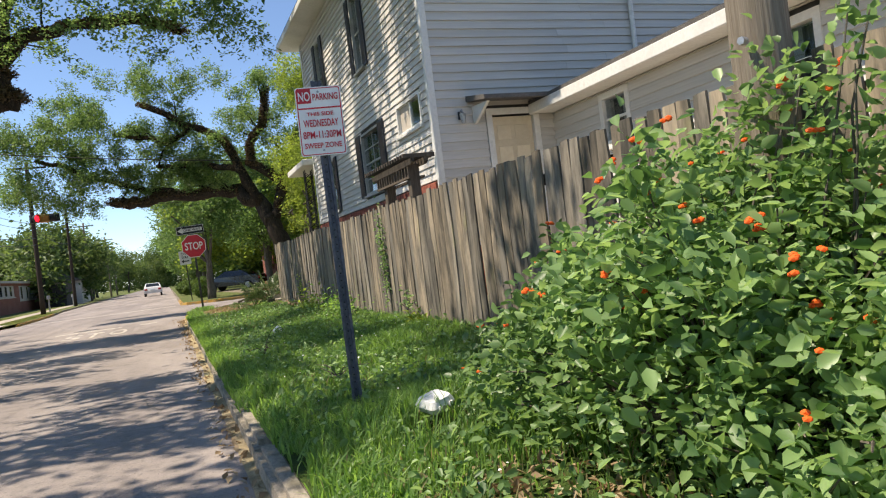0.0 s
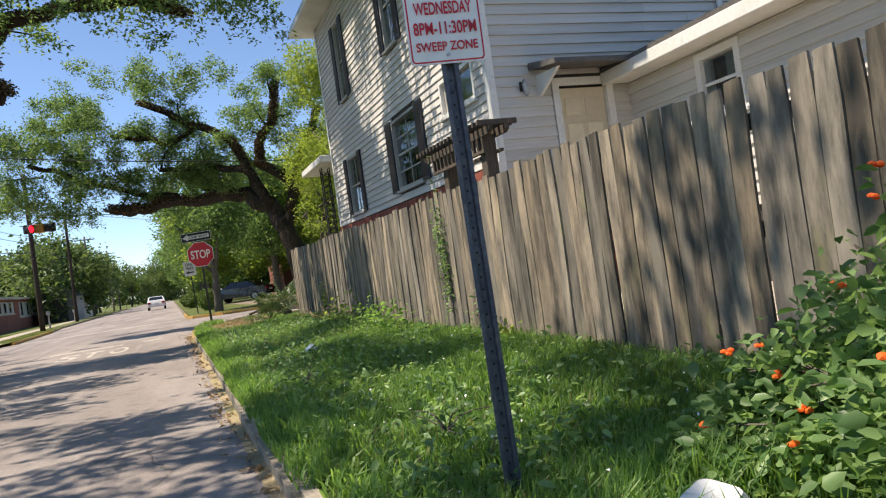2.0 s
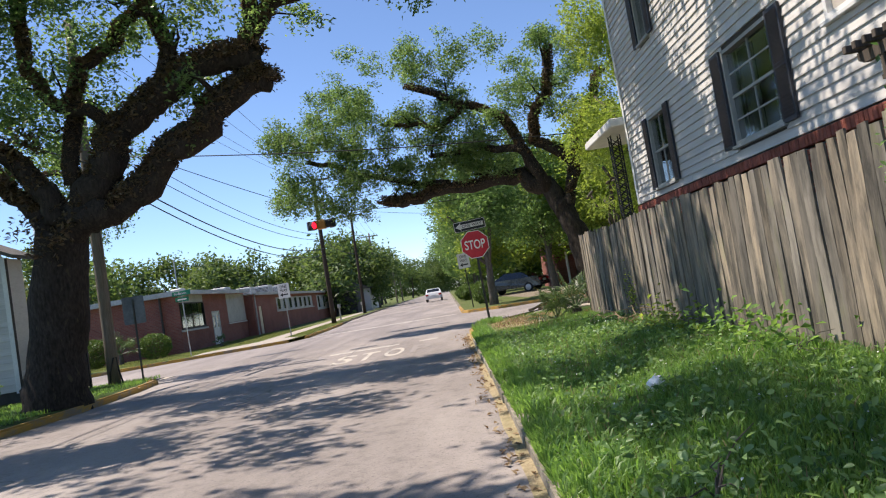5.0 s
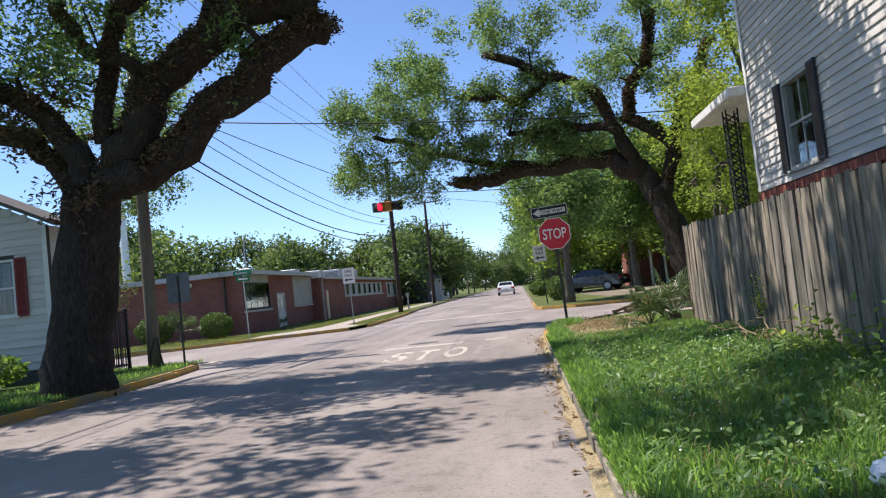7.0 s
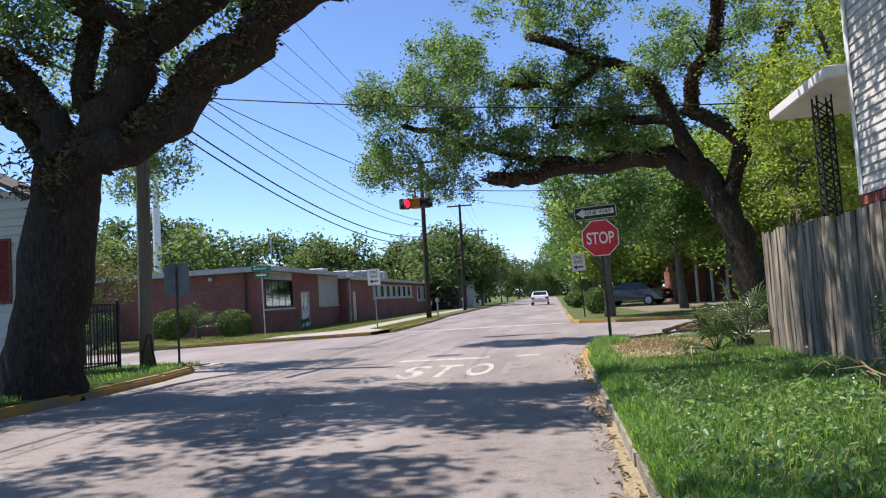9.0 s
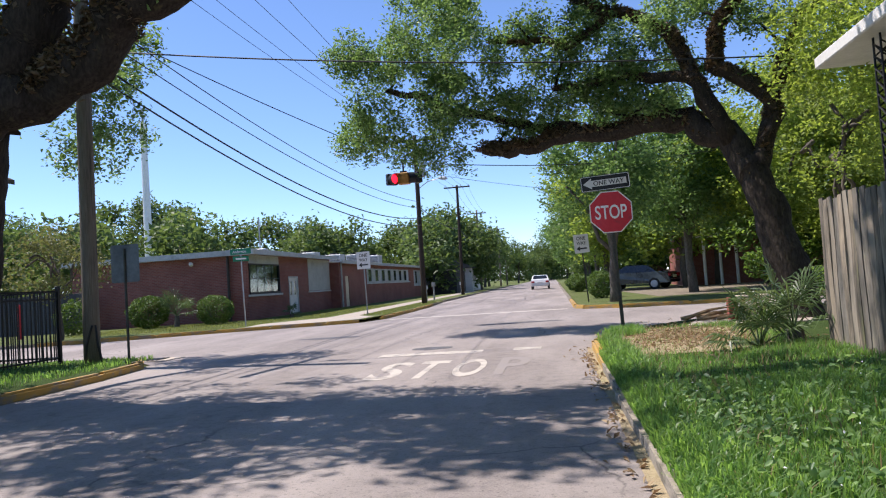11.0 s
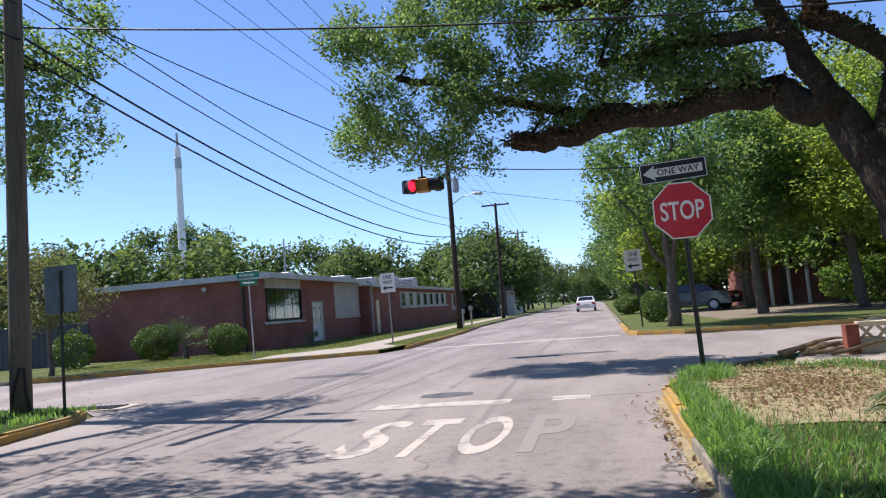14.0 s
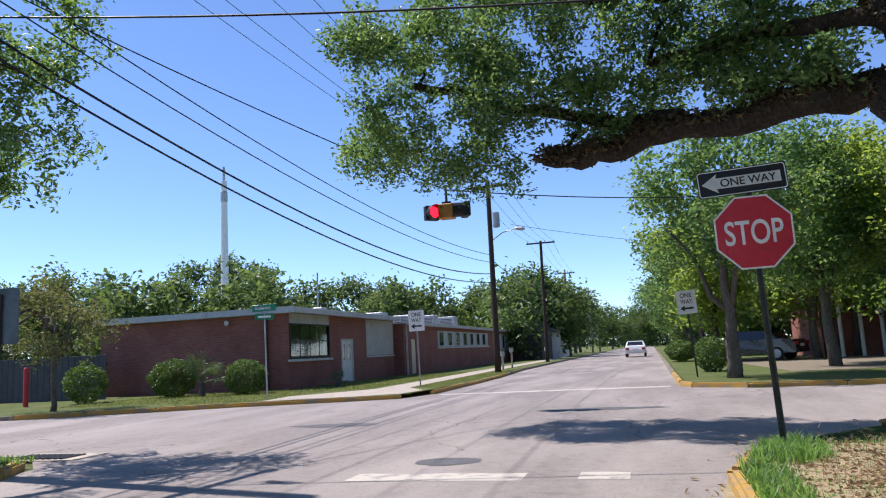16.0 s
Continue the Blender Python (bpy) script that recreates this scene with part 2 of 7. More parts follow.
ASPHALT = asphalt_mat()
LAWN = soil_mat("lawn", ((0.075, 0.10, 0.028), (0.13, 0.165, 0.05), (0.15, 0.16, 0.065), (0.19, 0.175, 0.09)))
TURF = soil_mat("turf", ((0.03, 0.055, 0.014), (0.06, 0.10, 0.022), (0.07, 0.075, 0.03), (0.05, 0.09, 0.02)))
LITTER = soil_mat("leaf_litter", ((0.33, 0.26, 0.155), (0.50, 0.41, 0.265), (0.25, 0.20, 0.11), (0.36, 0.33, 0.17)))
CONCRETE = surface("concrete", (0.38, 0.325, 0.26), (0.49, 0.425, 0.35), 60, 2.0, 0.9, bump=0.2, dirt=(0.2, 0.18, 0.14))
SANDY = soil_mat("sandy_drive", ((0.20, 0.165, 0.12), (0.29, 0.245, 0.185), (0.17, 0.14, 0.09), (0.25, 0.21, 0.15)))
KERB_GREY = surface("kerb_concrete", (0.20, 0.175, 0.14), (0.36, 0.315, 0.25), 50, 4.0, 0.92, bump=0.3, dirt=(0.11, 0.10, 0.07), dirt_at=0.55)
KERB_YELLOW = road_paint("kerb_yellow", (0.44, 0.26, 0.05), (0.24, 0.20, 0.15), 0.45, 5.0)
PAINT_WHITE = road_paint("worn_white", (0.50, 0.45, 0.385), (0.265, 0.23, 0.208), 0.44, 3.4)
PAINT_FAINT = road_paint("faint_white", (0.30, 0.263, 0.238), (0.262, 0.228, 0.207), 0.66, 3.0)
BARK = surface("oak_bark", (0.020, 0.016, 0.013), (0.068, 0.054, 0.043), 22, 4.0, 0.95, bump=1.0, stretch=(1, 1, 0.35), dirt=(0.12, 0.10, 0.055), dirt_at=0.66, spec=0.15)
FERN_BROWN = foliage("resurrection_fern", (0.07, 0.045, 0.022), (0.15, 0.105, 0.05), 0.15)
BARK_GREY = surface("tree_bark", (0.07, 0.06, 0.05), (0.17, 0.15, 0.125), 25, 4.0, 0.95, bump=0.8, stretch=(1, 1, 0.35), spec=0.15)
OAK_LEAF = foliage("oak_leaf", (0.062, 0.120, 0.038), (0.195, 0.30, 0.105), 0.52, 0.40)
DARK_LEAF = foliage("dark_leaf", (0.068, 0.135, 0.032), (0.175, 0.275, 0.07), 0.5)
LIME_LEAF = foliage("lime_leaf", (0.13, 0.20, 0.045), (0.28, 0.37, 0.095), 0.58)
FAR_LEAF = foliage("far_leaf", (0.065, 0.130, 0.042), (0.17, 0.275, 0.092), 0.5)
WOOD_LEAF = foliage("woodland_leaf", (0.060, 0.105, 0.034), (0.14, 0.205, 0.064), 0.4)
HEDGE_LEAF = foliage("hedge_leaf", (0.05, 0.10, 0.02), (0.13, 0.21, 0.045), 0.25)
LAWN_BLADE = foliage("lawn_blade", (0.12, 0.155, 0.045), (0.25, 0.28, 0.095), 0.4, 0.6)
GRASS = foliage("grass_blade", (0.085, 0.185, 0.045), (0.215, 0.36, 0.105), 0.52, 0.45)
DRY_GRASS = foliage("dry_grass", (0.20, 0.17, 0.08), (0.30, 0.26, 0.13), 0.3, 0.7)
LANTANA = foliage("lantana_leaf", (0.055, 0.130, 0.040), (0.29, 0.44, 0.17), 0.42, 0.42)
PETAL = foliage("petal", (0.75, 0.07, 0.015), (0.85, 0.16, 0.02), 0.2)
PALM_LEAF = foliage("palm_leaf", (0.06, 0.10, 0.035), (0.13, 0.19, 0.07), 0.3, 0.4)
STRAW = foliage("litter_leaf", (0.22, 0.15, 0.08), (0.42, 0.32, 0.19), 0.15, 0.8)
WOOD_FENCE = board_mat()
WOOD_DARK = surface("dark_timber", (0.06, 0.048, 0.038), (0.13, 0.105, 0.082), 20, 3.0, 0.85, bump=0.4, stretch=(3, 3, 0.3), spec=0.2)
POLE_WOOD = surface("pole_wood", (0.13, 0.108, 0.084), (0.25, 0.215, 0.172), 20, 2.0, 0.9, bump=0.5, stretch=(4, 4, 0.15), dirt=(0.05, 0.04, 0.03), spec=0.2)
POLE_DARK = surface("creosote_pole", (0.03, 0.022, 0.017), (0.075, 0.055, 0.042), 20, 2.0, 0.9, bump=0.4, stretch=(4, 4, 0.15), spec=0.2)
SIDING = surface("white_siding", (0.53, 0.505, 0.46), (0.62, 0.595, 0.55), 8, 1.2, 0.55, bump=0.05, stretch=(0.3, 1, 4), dirt=(0.40, 0.38, 0.33), dirt_at=0.66, vary=0.05)
TRIM = surface("white_trim", (0.66, 0.65, 0.61), (0.76, 0.75, 0.71), 20, 2.0, 0.5, bump=0.05, dirt=(0.42, 0.40, 0.35), dirt_at=0.68, vary=0.04)
SHINGLE = surface("roof_shingle", (0.07, 0.066, 0.062), (0.15, 0.14, 0.13), 60, 3.0, 0.95, bump=0.5)
SHUTTER = surface("black_shutter", (0.022, 0.023, 0.028), (0.045, 0.047, 0.055), 20, 3.0, 0.5, bump=0.05)
SHUTTER_RED = surface("red_shutter", (0.17, 0.022, 0.03), (0.25, 0.04, 0.045), 20, 3.0, 0.6, bump=0.05)
CREAM = surface("cream_door", (0.66, 0.55, 0.38), (0.72, 0.62, 0.45), 15, 2.0, 0.5, bump=0.03)
SCREEN = surface("insect_screen", (0.42, 0.37, 0.31), (0.5, 0.45, 0.38), 120, 3.0, 0.8, bump=0.1)
CURTAIN = surface("curtain", (0.07, 0.07, 0.068), (0.15, 0.15, 0.14), 6, 2.0, 0.9, bump=0.2, stretch=(6, 6, 0.5))
INSIDE = surface("dark_room", (0.05, 0.048, 0.045), (0.08, 0.075, 0.07), 5, 1.0, 0.9, bump=0)
GLASS = glass_mat("window_glass")
BRICK = brick_mat("red_brick", (0.215, 0.062, 0.045), (0.29, 0.095, 0.068), (0.26, 0.17, 0.14))
BRICK_HOUSE = surface("house_brick", (0.26, 0.068, 0.045), (0.36, 0.11, 0.07), 30, 5.0, 0.85, bump=0.4, vary=0.22)
MORTAR = surface("mortar", (0.34, 0.30, 0.27), (0.45, 0.41, 0.37), 60, 5.0, 0.95, bump=0.3)
FASCIA = surface("grey_fascia", (0.40, 0.41, 0.40), (0.52, 0.53, 0.52), 10, 1.0, 0.6, bump=0.05, dirt=(0.28, 0.28, 0.26), dirt_at=0.64)
PANEL = surface("grey_panel", (0.34, 0.34, 0.31), (0.42, 0.42, 0.39), 10, 1.0, 0.65, bump=0.05, dirt=(0.27, 0.26, 0.23), dirt_at=0.62)
STEEL = surface("galvanised", (0.32, 0.33, 0.34), (0.45, 0.46, 0.47), 50, 6.0, 0.45, metal=0.75, bump=0.08, dirt=(0.2, 0.18, 0.16))
POST_GREEN = surface("sign_post", (0.055, 0.062, 0.055), (0.11, 0.115, 0.10), 60, 6.0, 0.6, metal=0.4, bump=0.15, dirt=(0.16, 0.10, 0.06))
POST_BLUE = surface("painted_post", (0.075, 0.085, 0.115), (0.16, 0.17, 0.20), 40, 6.0, 0.55, metal=0.3, bump=0.15, dirt=(0.22, 0.2, 0.18))
BLACK = surface("black_metal", (0.012, 0.012, 0.013), (0.028, 0.028, 0.03), 30, 4.0, 0.5, metal=0.2, bump=0.05)
CABLE = surface("black_cable", (0.012, 0.012, 0.012), (0.02, 0.02, 0.02), 30, 4.0, 0.6, bump=0)
SIGN_RED = surface("sign_red", (0.58, 0.016, 0.028), (0.66, 0.026, 0.038), 12, 2.5, 0.35, bump=0.0, dirt=(0.34, 0.03, 0.035), dirt_at=0.66)
SIGN_WHITE = surface("sign_white", (0.76, 0.75, 0.72), (0.84, 0.83, 0.81), 12, 2.5, 0.35, bump=0.0, dirt=(0.5, 0.46, 0.42), dirt_at=0.68)
SIGN_BLACK = surface("sign_black", (0.012, 0.012, 0.013), (0.022, 0.022, 0.024), 12, 2.5, 0.4, bump=0.0)
SIGN_GREEN = surface("sign_green", (0.01, 0.16, 0.09), (0.015, 0.22, 0.12), 12, 2.5, 0.35, bump=0.0)
SIGN_BACK = surface("sign_back", (0.11, 0.115, 0.12), (0.16, 0.165, 0.17), 12, 2.5, 0.45, metal=0.6, bump=0.0)
SIGNAL_YELLOW = surface("signal_yellow", (0.42, 0.19, 0.04), (0.55, 0.27, 0.07), 12, 2.5, 0.5, bump=0.05)
RED_LAMP = glow("red_lens", (1.0, 0.012, 0.03), 2.5)
LENS_DARK = surface("dark_lens", (0.02, 0.015, 0.012), (0.03, 0.025, 0.02), 12, 2.5, 0.2, bump=0)
FOAM = surface("foam", (0.74, 0.74, 0.73), (0.82, 0.82, 0.81), 90, 6.0, 0.7, bump=0.2)
CAR_WHITE = surface("white_paint", (0.66, 0.66, 0.66), (0.72, 0.72, 0.72), 5, 1.0, 0.25, bump=0, coat=0.6)
CAR_DARK = surface("dark_paint", (0.012, 0.014, 0.022), (0.02, 0.022, 0.032), 5, 1.0, 0.22, bump=0, coat=0.7)
CAR_GLASS = surface("tinted_glass", (0.012, 0.014, 0.016), (0.02, 0.022, 0.025), 5, 1.0, 0.06, bump=0, spec=0.6)
RUBBER = surface("rubber", (0.015, 0.015, 0.015), (0.03, 0.03, 0.03), 40, 4.0, 0.85, bump=0.1)
TAIL_LAMP = surface("tail_lamp", (0.35, 0.01, 0.01), (0.42, 0.02, 0.02), 12, 2.5, 0.2, bump=0)
AC_GREY = surface("ac_grey", (0.36, 0.37, 0.37), (0.46, 0.47, 0.47), 12, 2.5, 0.5, metal=0.4, bump=0.05)

# ---- builders ----
WORLD = {}
rng = np.random.default_rng(7)


def put_under(ob, parent, m):
    WORLD[ob.name] = m
    if parent is not None:
        ob.parent = parent
        ob.matrix_basis = WORLD[parent.name].inverted() @ m
    else:
        ob.matrix_basis = m
    return ob


def thing(name, m, label, category, group="", kind=""):
    """An Empty at the base of a thing that has parts."""
    ob = new(name)
    ob.empty_display_size = 0.2
    put_under(ob, None, m)
    return tagged(ob, label, category, group, kind)


def mesh_of(name, bm, material):
    bmesh.ops.recalc_face_normals(bm, faces=bm.faces)
    me = bpy.data.meshes.new(name)
    bm.to_mesh(me)
    bm.free()
    me.materials.append(material)
    return me


def part(name, bm, material, parent, label="", m=None, smooth=False):
    """Links a bmesh as one mesh object under a thing or a part, at the world pose m (the parent's own where none is given)."""
    me = bm if isinstance(bm, bpy.types.Mesh) else mesh_of(name, bm, material)
    if smooth:
        me.polygons.foreach_set("use_smooth", [True] * len(me.polygons))
    ob = new(name, me)
    put_under(ob, parent, m if m is not None else (WORLD[parent.name] if parent is not None else Matrix()))
    return tagged(ob, label) if label else ob


def single(name, bm, material, label, category, group="", kind="", m=None, smooth=False):
    return tagged(part(name, bm, material, None, "", m or Matrix(), smooth), label, category, group, kind)


def box(bm, x0, x1, y0, y1, z0, z1, bevel=0.0, m=None):
    vs = [bm.verts.new(p) for p in ((x0, y0, z0), (x1, y0, z0), (x1, y1, z0), (x0, y1, z0), (x0, y0, z1), (x1, y0, z1), (x1, y1, z1), (x0, y1, z1))]
    fs = [bm.faces.new([vs[i] for i in f]) for f in ((3, 2, 1, 0), (4, 5, 6, 7), (0, 1, 5, 4), (1, 2, 6, 5), (2, 3, 7, 6), (3, 0, 4, 7))]
    if bevel:
        es = list({e for f in fs for e in f.edges})
        r = bmesh.ops.bevel(bm, geom=es, offset=bevel, segments=1, affect="EDGES", clamp_overlap=True)
        vs = list({v for f in r["faces"] for v in f.verts} | {v for v in vs if v.is_valid})
    if m is not None:
        bmesh.ops.transform(bm, matrix=m, verts=[v for v in vs if v.is_valid])
    return bm


def new_box(*a, **k):
    return box(bmesh.new(), *a, **k)


def tube(bm, pts, radii, seg=10, cap=True, rough=0.0):
    """A tapered tube along points, with bark-like unevenness."""
    pts = [Vector(p) for p in pts]
    rings = []
    up = Vector((0.31, 0.17, 0.93))
    for i, p in enumerate(pts):
        d = (pts[min(i + 1, len(pts) - 1)] - pts[max(i - 1, 0)]).normalized()
        a = d.cross(up)
        if a.length < 0.05:
            a = d.cross(Vector((1, 0, 0)))
        a.normalize()
        b = d.cross(a)
        ring = []
        for k in range(seg):
            t = 2 * math.pi * k / seg
            n = a * math.cos(t) + b * math.sin(t)
            r = radii[i]
            if rough:
                r *= 1 + rough * noise.noise((p + n * radii[i]) * (1.3 / max(radii[i], 0.08)) * 0.5)
            ring.append(bm.verts.new(p + n * r))
        rings.append(ring)
    for r0, r1 in zip(rings, rings[1:]):
        for k in range(seg):
            bm.faces.new((r0[k], r0[(k + 1) % seg], r1[(k + 1) % seg], r1[k]))
    if cap:
        bm.faces.new(rings[0][::-1])
        bm.faces.new(rings[-1])
    return bm


def cyl(bm, p0, p1, r0, r1=None, seg=12):
    return tube(bm, [p0, p1], [r0, r0 if r1 is None else r1], seg)


def prism(bm, outline, d0, d1):
    """An outline in x and z, given depth along y from d0 to d1."""
    a = [bm.verts.new((x, d0, z)) for x, z in outline]
    b = [bm.verts.new((x, d1, z)) for x, z in outline]
    bm.faces.new(a)
    bm.faces.new(b[::-1])
    n = len(a)
    for i in range(n):
        bm.faces.new((a[i], b[i], b[(i + 1) % n], a[(i + 1) % n]))
    return bm


def lettering(text, size, depth=0.0015, width=None, height=None, bold=0.012):
    """A mesh of the words, standing in x and z, centred, facing -y."""
    cu = bpy.data.curves.new("words", "FONT")
    cu.body, cu.size, cu.extrude, cu.align_x, cu.align_y = text, size, depth, "CENTER", "CENTER"
    cu.offset = size * bold
    ob = bpy.data.objects.new("words", cu)
    me = bpy.data.meshes.new_from_object(ob)
    bpy.data.objects.remove(ob)
    co = np.zeros(len(me.vertices) * 3)
    me.vertices.foreach_get("co", co)
    co = co.reshape(-1, 3)
    co[:, :2] -= (co[:, :2].max(0) + co[:, :2].min(0)) / 2
    span = co[:, :2].max(0) - co[:, :2].min(0)
    if width:
        co[:, 0] *= width / span[0]
    if height:
        co[:, 1] *= height / span[1]
    me.vertices.foreach_set("co", np.column_stack((co[:, 0], -co[:, 2], co[:, 1])).ravel())
    me.polygons.foreach_set("use_smooth", np.zeros(len(me.polygons), dtype=bool))
    me.update()
    return me


def words(name, text, size, material, parent, m, width=None, height=None):
    me = lettering(text, size, 0.0015, width, height)
    me.materials.clear()
    me.materials.append(material)
    return part(name, me, material, parent, "", m)


def arrays(name, verts, faces_per, counts, material, smooth=False):
    """A mesh from arrays: faces_per are lists of vertex indices laid end to end, counts the corners of each face."""
    me = bpy.data.meshes.new(name)
    me.vertices.add(len(verts))
    me.vertices.foreach_set("co", np.asarray(verts, dtype=np.float32).ravel())
    me.loops.add(len(faces_per))
    me.loops.foreach_set("vertex_index", np.asarray(faces_per, dtype=np.int32))
    me.polygons.add(len(counts))
    start = np.concatenate(([0], np.cumsum(counts)[:-1])).astype(np.int32)
    me.polygons.foreach_set("loop_start", start)
    me.polygons.foreach_set("loop_total", np.asarray(counts, dtype=np.int32))
    me.update(calc_edges=True)
    me.materials.append(material)
    return me


def leaf_mesh(name, centres, length, width, material, up=0.5, droop=0.0, spread=0.3, ovate=False):
    """One pointed leaf, folded along its rib, at each centre."""
    n = len(centres)
    d = rng.normal(size=(n, 3))
    d[:, 2] = d[:, 2] * 0.6 - droop
    d /= np.linalg.norm(d, axis=1)[:, None]
    nrm = rng.normal(size=(n, 3))
    nrm[:, 2] += up * 2.5
    side = np.cross(d, nrm)
    side /= np.linalg.norm(side, axis=1)[:, None] + 1e-9
    nn = np.cross(side, d)
    s = rng.uniform(1 - spread, 1 + spread, (n, 1))
    if ovate:
        base = centres - d * length * 0.5 * s
        tip = centres + d * length * 0.5 * s - nn * length * 0.15
        rows = []
        for at, wide in ((-0.25, 0.44), (0.12, 0.40)):
            mid = centres + d * length * at * s - nn * length * 0.04 * (at > 0)
            rows.append((mid + side * width * wide * s + nn * width * 0.16, mid - side * width * wide * s + nn * width * 0.16))
        v = np.stack((base, rows[0][0], rows[1][0], tip, rows[1][1], rows[0][1]), 1).reshape(-1, 3)
        i = np.arange(n)[:, None] * 6
        f = np.concatenate((i + [[0, 1, 2, 3]], i + [[0, 3, 4, 5]]), 1).ravel()
        return arrays(name, v, f, np.full(2 * n, 4), material)
    base = centres - d * length * 0.5 * s
    tip = centres + d * length * 0.5 * s - nn * length * 0.12
    mid = centres - d * length * 0.08
    fold = nn * width * 0.22
    v = np.stack((base, mid + side * width * 0.5 * s + fold, tip, mid - side * width * 0.5 * s + fold), 1).reshape(-1, 3)
    i = np.arange(n)[:, None] * 4
    f = np.concatenate((i + [[0, 1, 2]], i + [[0, 2, 3]]), 1).ravel()
    return arrays(name, v, f, np.full(2 * n, 3), material)


def clump_points(clumps, per_m3, twig=0.16, leaves=9, shell=0.25):
    """Leaf centres: in each clump (centre, radii) twigs sit mostly in its outer part, and leaves sit round the twigs."""
    out = []
    for c, r in clumps:
        r = np.asarray(r if np.ndim(r) else (r, r, r * 0.7))
        n = max(3, int(4.19 * np.prod(r) * per_m3 / leaves))
        v = rng.normal(size=(n, 3))
        v /= np.linalg.norm(v, axis=1)[:, None]
        rad = rng.uniform(shell, 1.0, (n, 1)) ** 0.6
        wob = 1 + 0.25 * np.sin(v[:, :1] * 5 + c[0]) * np.cos(v[:, 1:2] * 4 + c[1])
        t = np.asarray(c) + v * rad * wob * r
        p = np.repeat(t, leaves, 0) + rng.normal(scale=twig, size=(n * leaves, 3))
        out.append(p)
    return np.concatenate(out)


def wander(a, b, steps, sag=0.0, wob=0.25, seed=0):
    """Points from a to b on a crooked line."""
    r = np.random.default_rng(seed)
    a, b = np.asarray(a, float), np.asarray(b, float)
    t = np.linspace(0, 1, steps)[:, None]
    p = a + (b - a) * t
    p[:, 2] += sag * np.sin(np.pi * t[:, 0])
    off = np.cumsum(r.normal(scale=wob, size=(steps, 3)), 0)
    off -= off[-1] * t
    off[0] = 0
    return p + off * np.sin(np.pi * np.clip(t, 0, 1)) ** 0.5


def limb(bm, pts, r0, r1, seg=9, rough=0.35):
    n = len(pts)
    rr = [r0 + (r1 - r0) * (i / (n - 1)) ** 0.8 for i in range(n)]
    tube(bm, pts, rr, seg, True, rough)


def twigs(bm, pts, r, count, reach, seed, droop=0.1):
    """Side branches along a limb; returns their ends."""
    q = np.random.default_rng(seed)
    ends = []
    for _ in range(count):
        i = q.integers(len(pts) // 4, len(pts))
        d = q.normal(size=3)
        d[2] = abs(d[2]) * 0.8 - droop
        d /= np.linalg.norm(d)
        e = pts[i] + d * reach * q.uniform(0.6, 1.2)
        w = wander(pts[i], e, 5, 0.1, reach * 0.08, q.integers(1e6))
        limb(bm, w, r * q.uniform(0.5, 0.9), 0.012, 5, 0.2)
        ends.append(w[-1])
        ends.append(w[-2])
    return ends


def grid_sheet(xs, ys, height):
    """A sheet of quads over rows of x (given for each y) and y."""
    bm = bmesh.new()
    rows = []
    for y in ys:
        rows.append([bm.verts.new((x, y, height(x, y))) for x in xs(y)])
    for a, b in zip(rows, rows[1:]):
        for k in range(len(a) - 1):
            bm.faces.new((a[k], a[k + 1], b[k + 1], b[k]))
    return bm


def wall_cells(u0, u1, z0, z1, thick, holes):
    """A wall in x and z, its face at y = 0 and its back at y = thick, with openings through it, as one closed mesh."""
    us = sorted({u0, u1, *[h[0] for h in holes], *[h[1] for h in holes]})
    zs = sorted({z0, z1, *[h[2] for h in holes], *[h[3] for h in holes]})
    bm = bmesh.new()
    made = {}

    def vert(i, j, back):
        if (i, j, back) not in made:
            made[i, j, back] = bm.verts.new((us[i], thick if back else 0.0, zs[j]))
        return made[i, j, back]

    def solid(i, j):
        if not (0 <= i < len(us) - 1 and 0 <= j < len(zs) - 1):
            return False
        mu, mz = (us[i] + us[i + 1]) / 2, (zs[j] + zs[j + 1]) / 2
        return not any(h[0] < mu < h[1] and h[2] < mz < h[3] for h in holes)

    for i in range(len(us) - 1):
        for j in range(len(zs) - 1):
            if not solid(i, j):
                continue
            for back in (0, 1):
                f = [vert(i, j, back), vert(i + 1, j, back), vert(i + 1, j + 1, back), vert(i, j + 1, back)]
                bm.faces.new(f[::-1] if back else f)
            for di, dj, p, q_ in ((-1, 0, (i, j), (i, j + 1)), (1, 0, (i + 1, j + 1), (i + 1, j)), (0, -1, (i + 1, j), (i, j)), (0, 1, (i, j + 1), (i + 1, j + 1))):
                if not solid(i + di, j + dj):
                    bm.faces.new((vert(*p, 0), vert(*q_, 0), vert(*q_, 1), vert(*p, 1)))
    return bm


PLANKS = {}


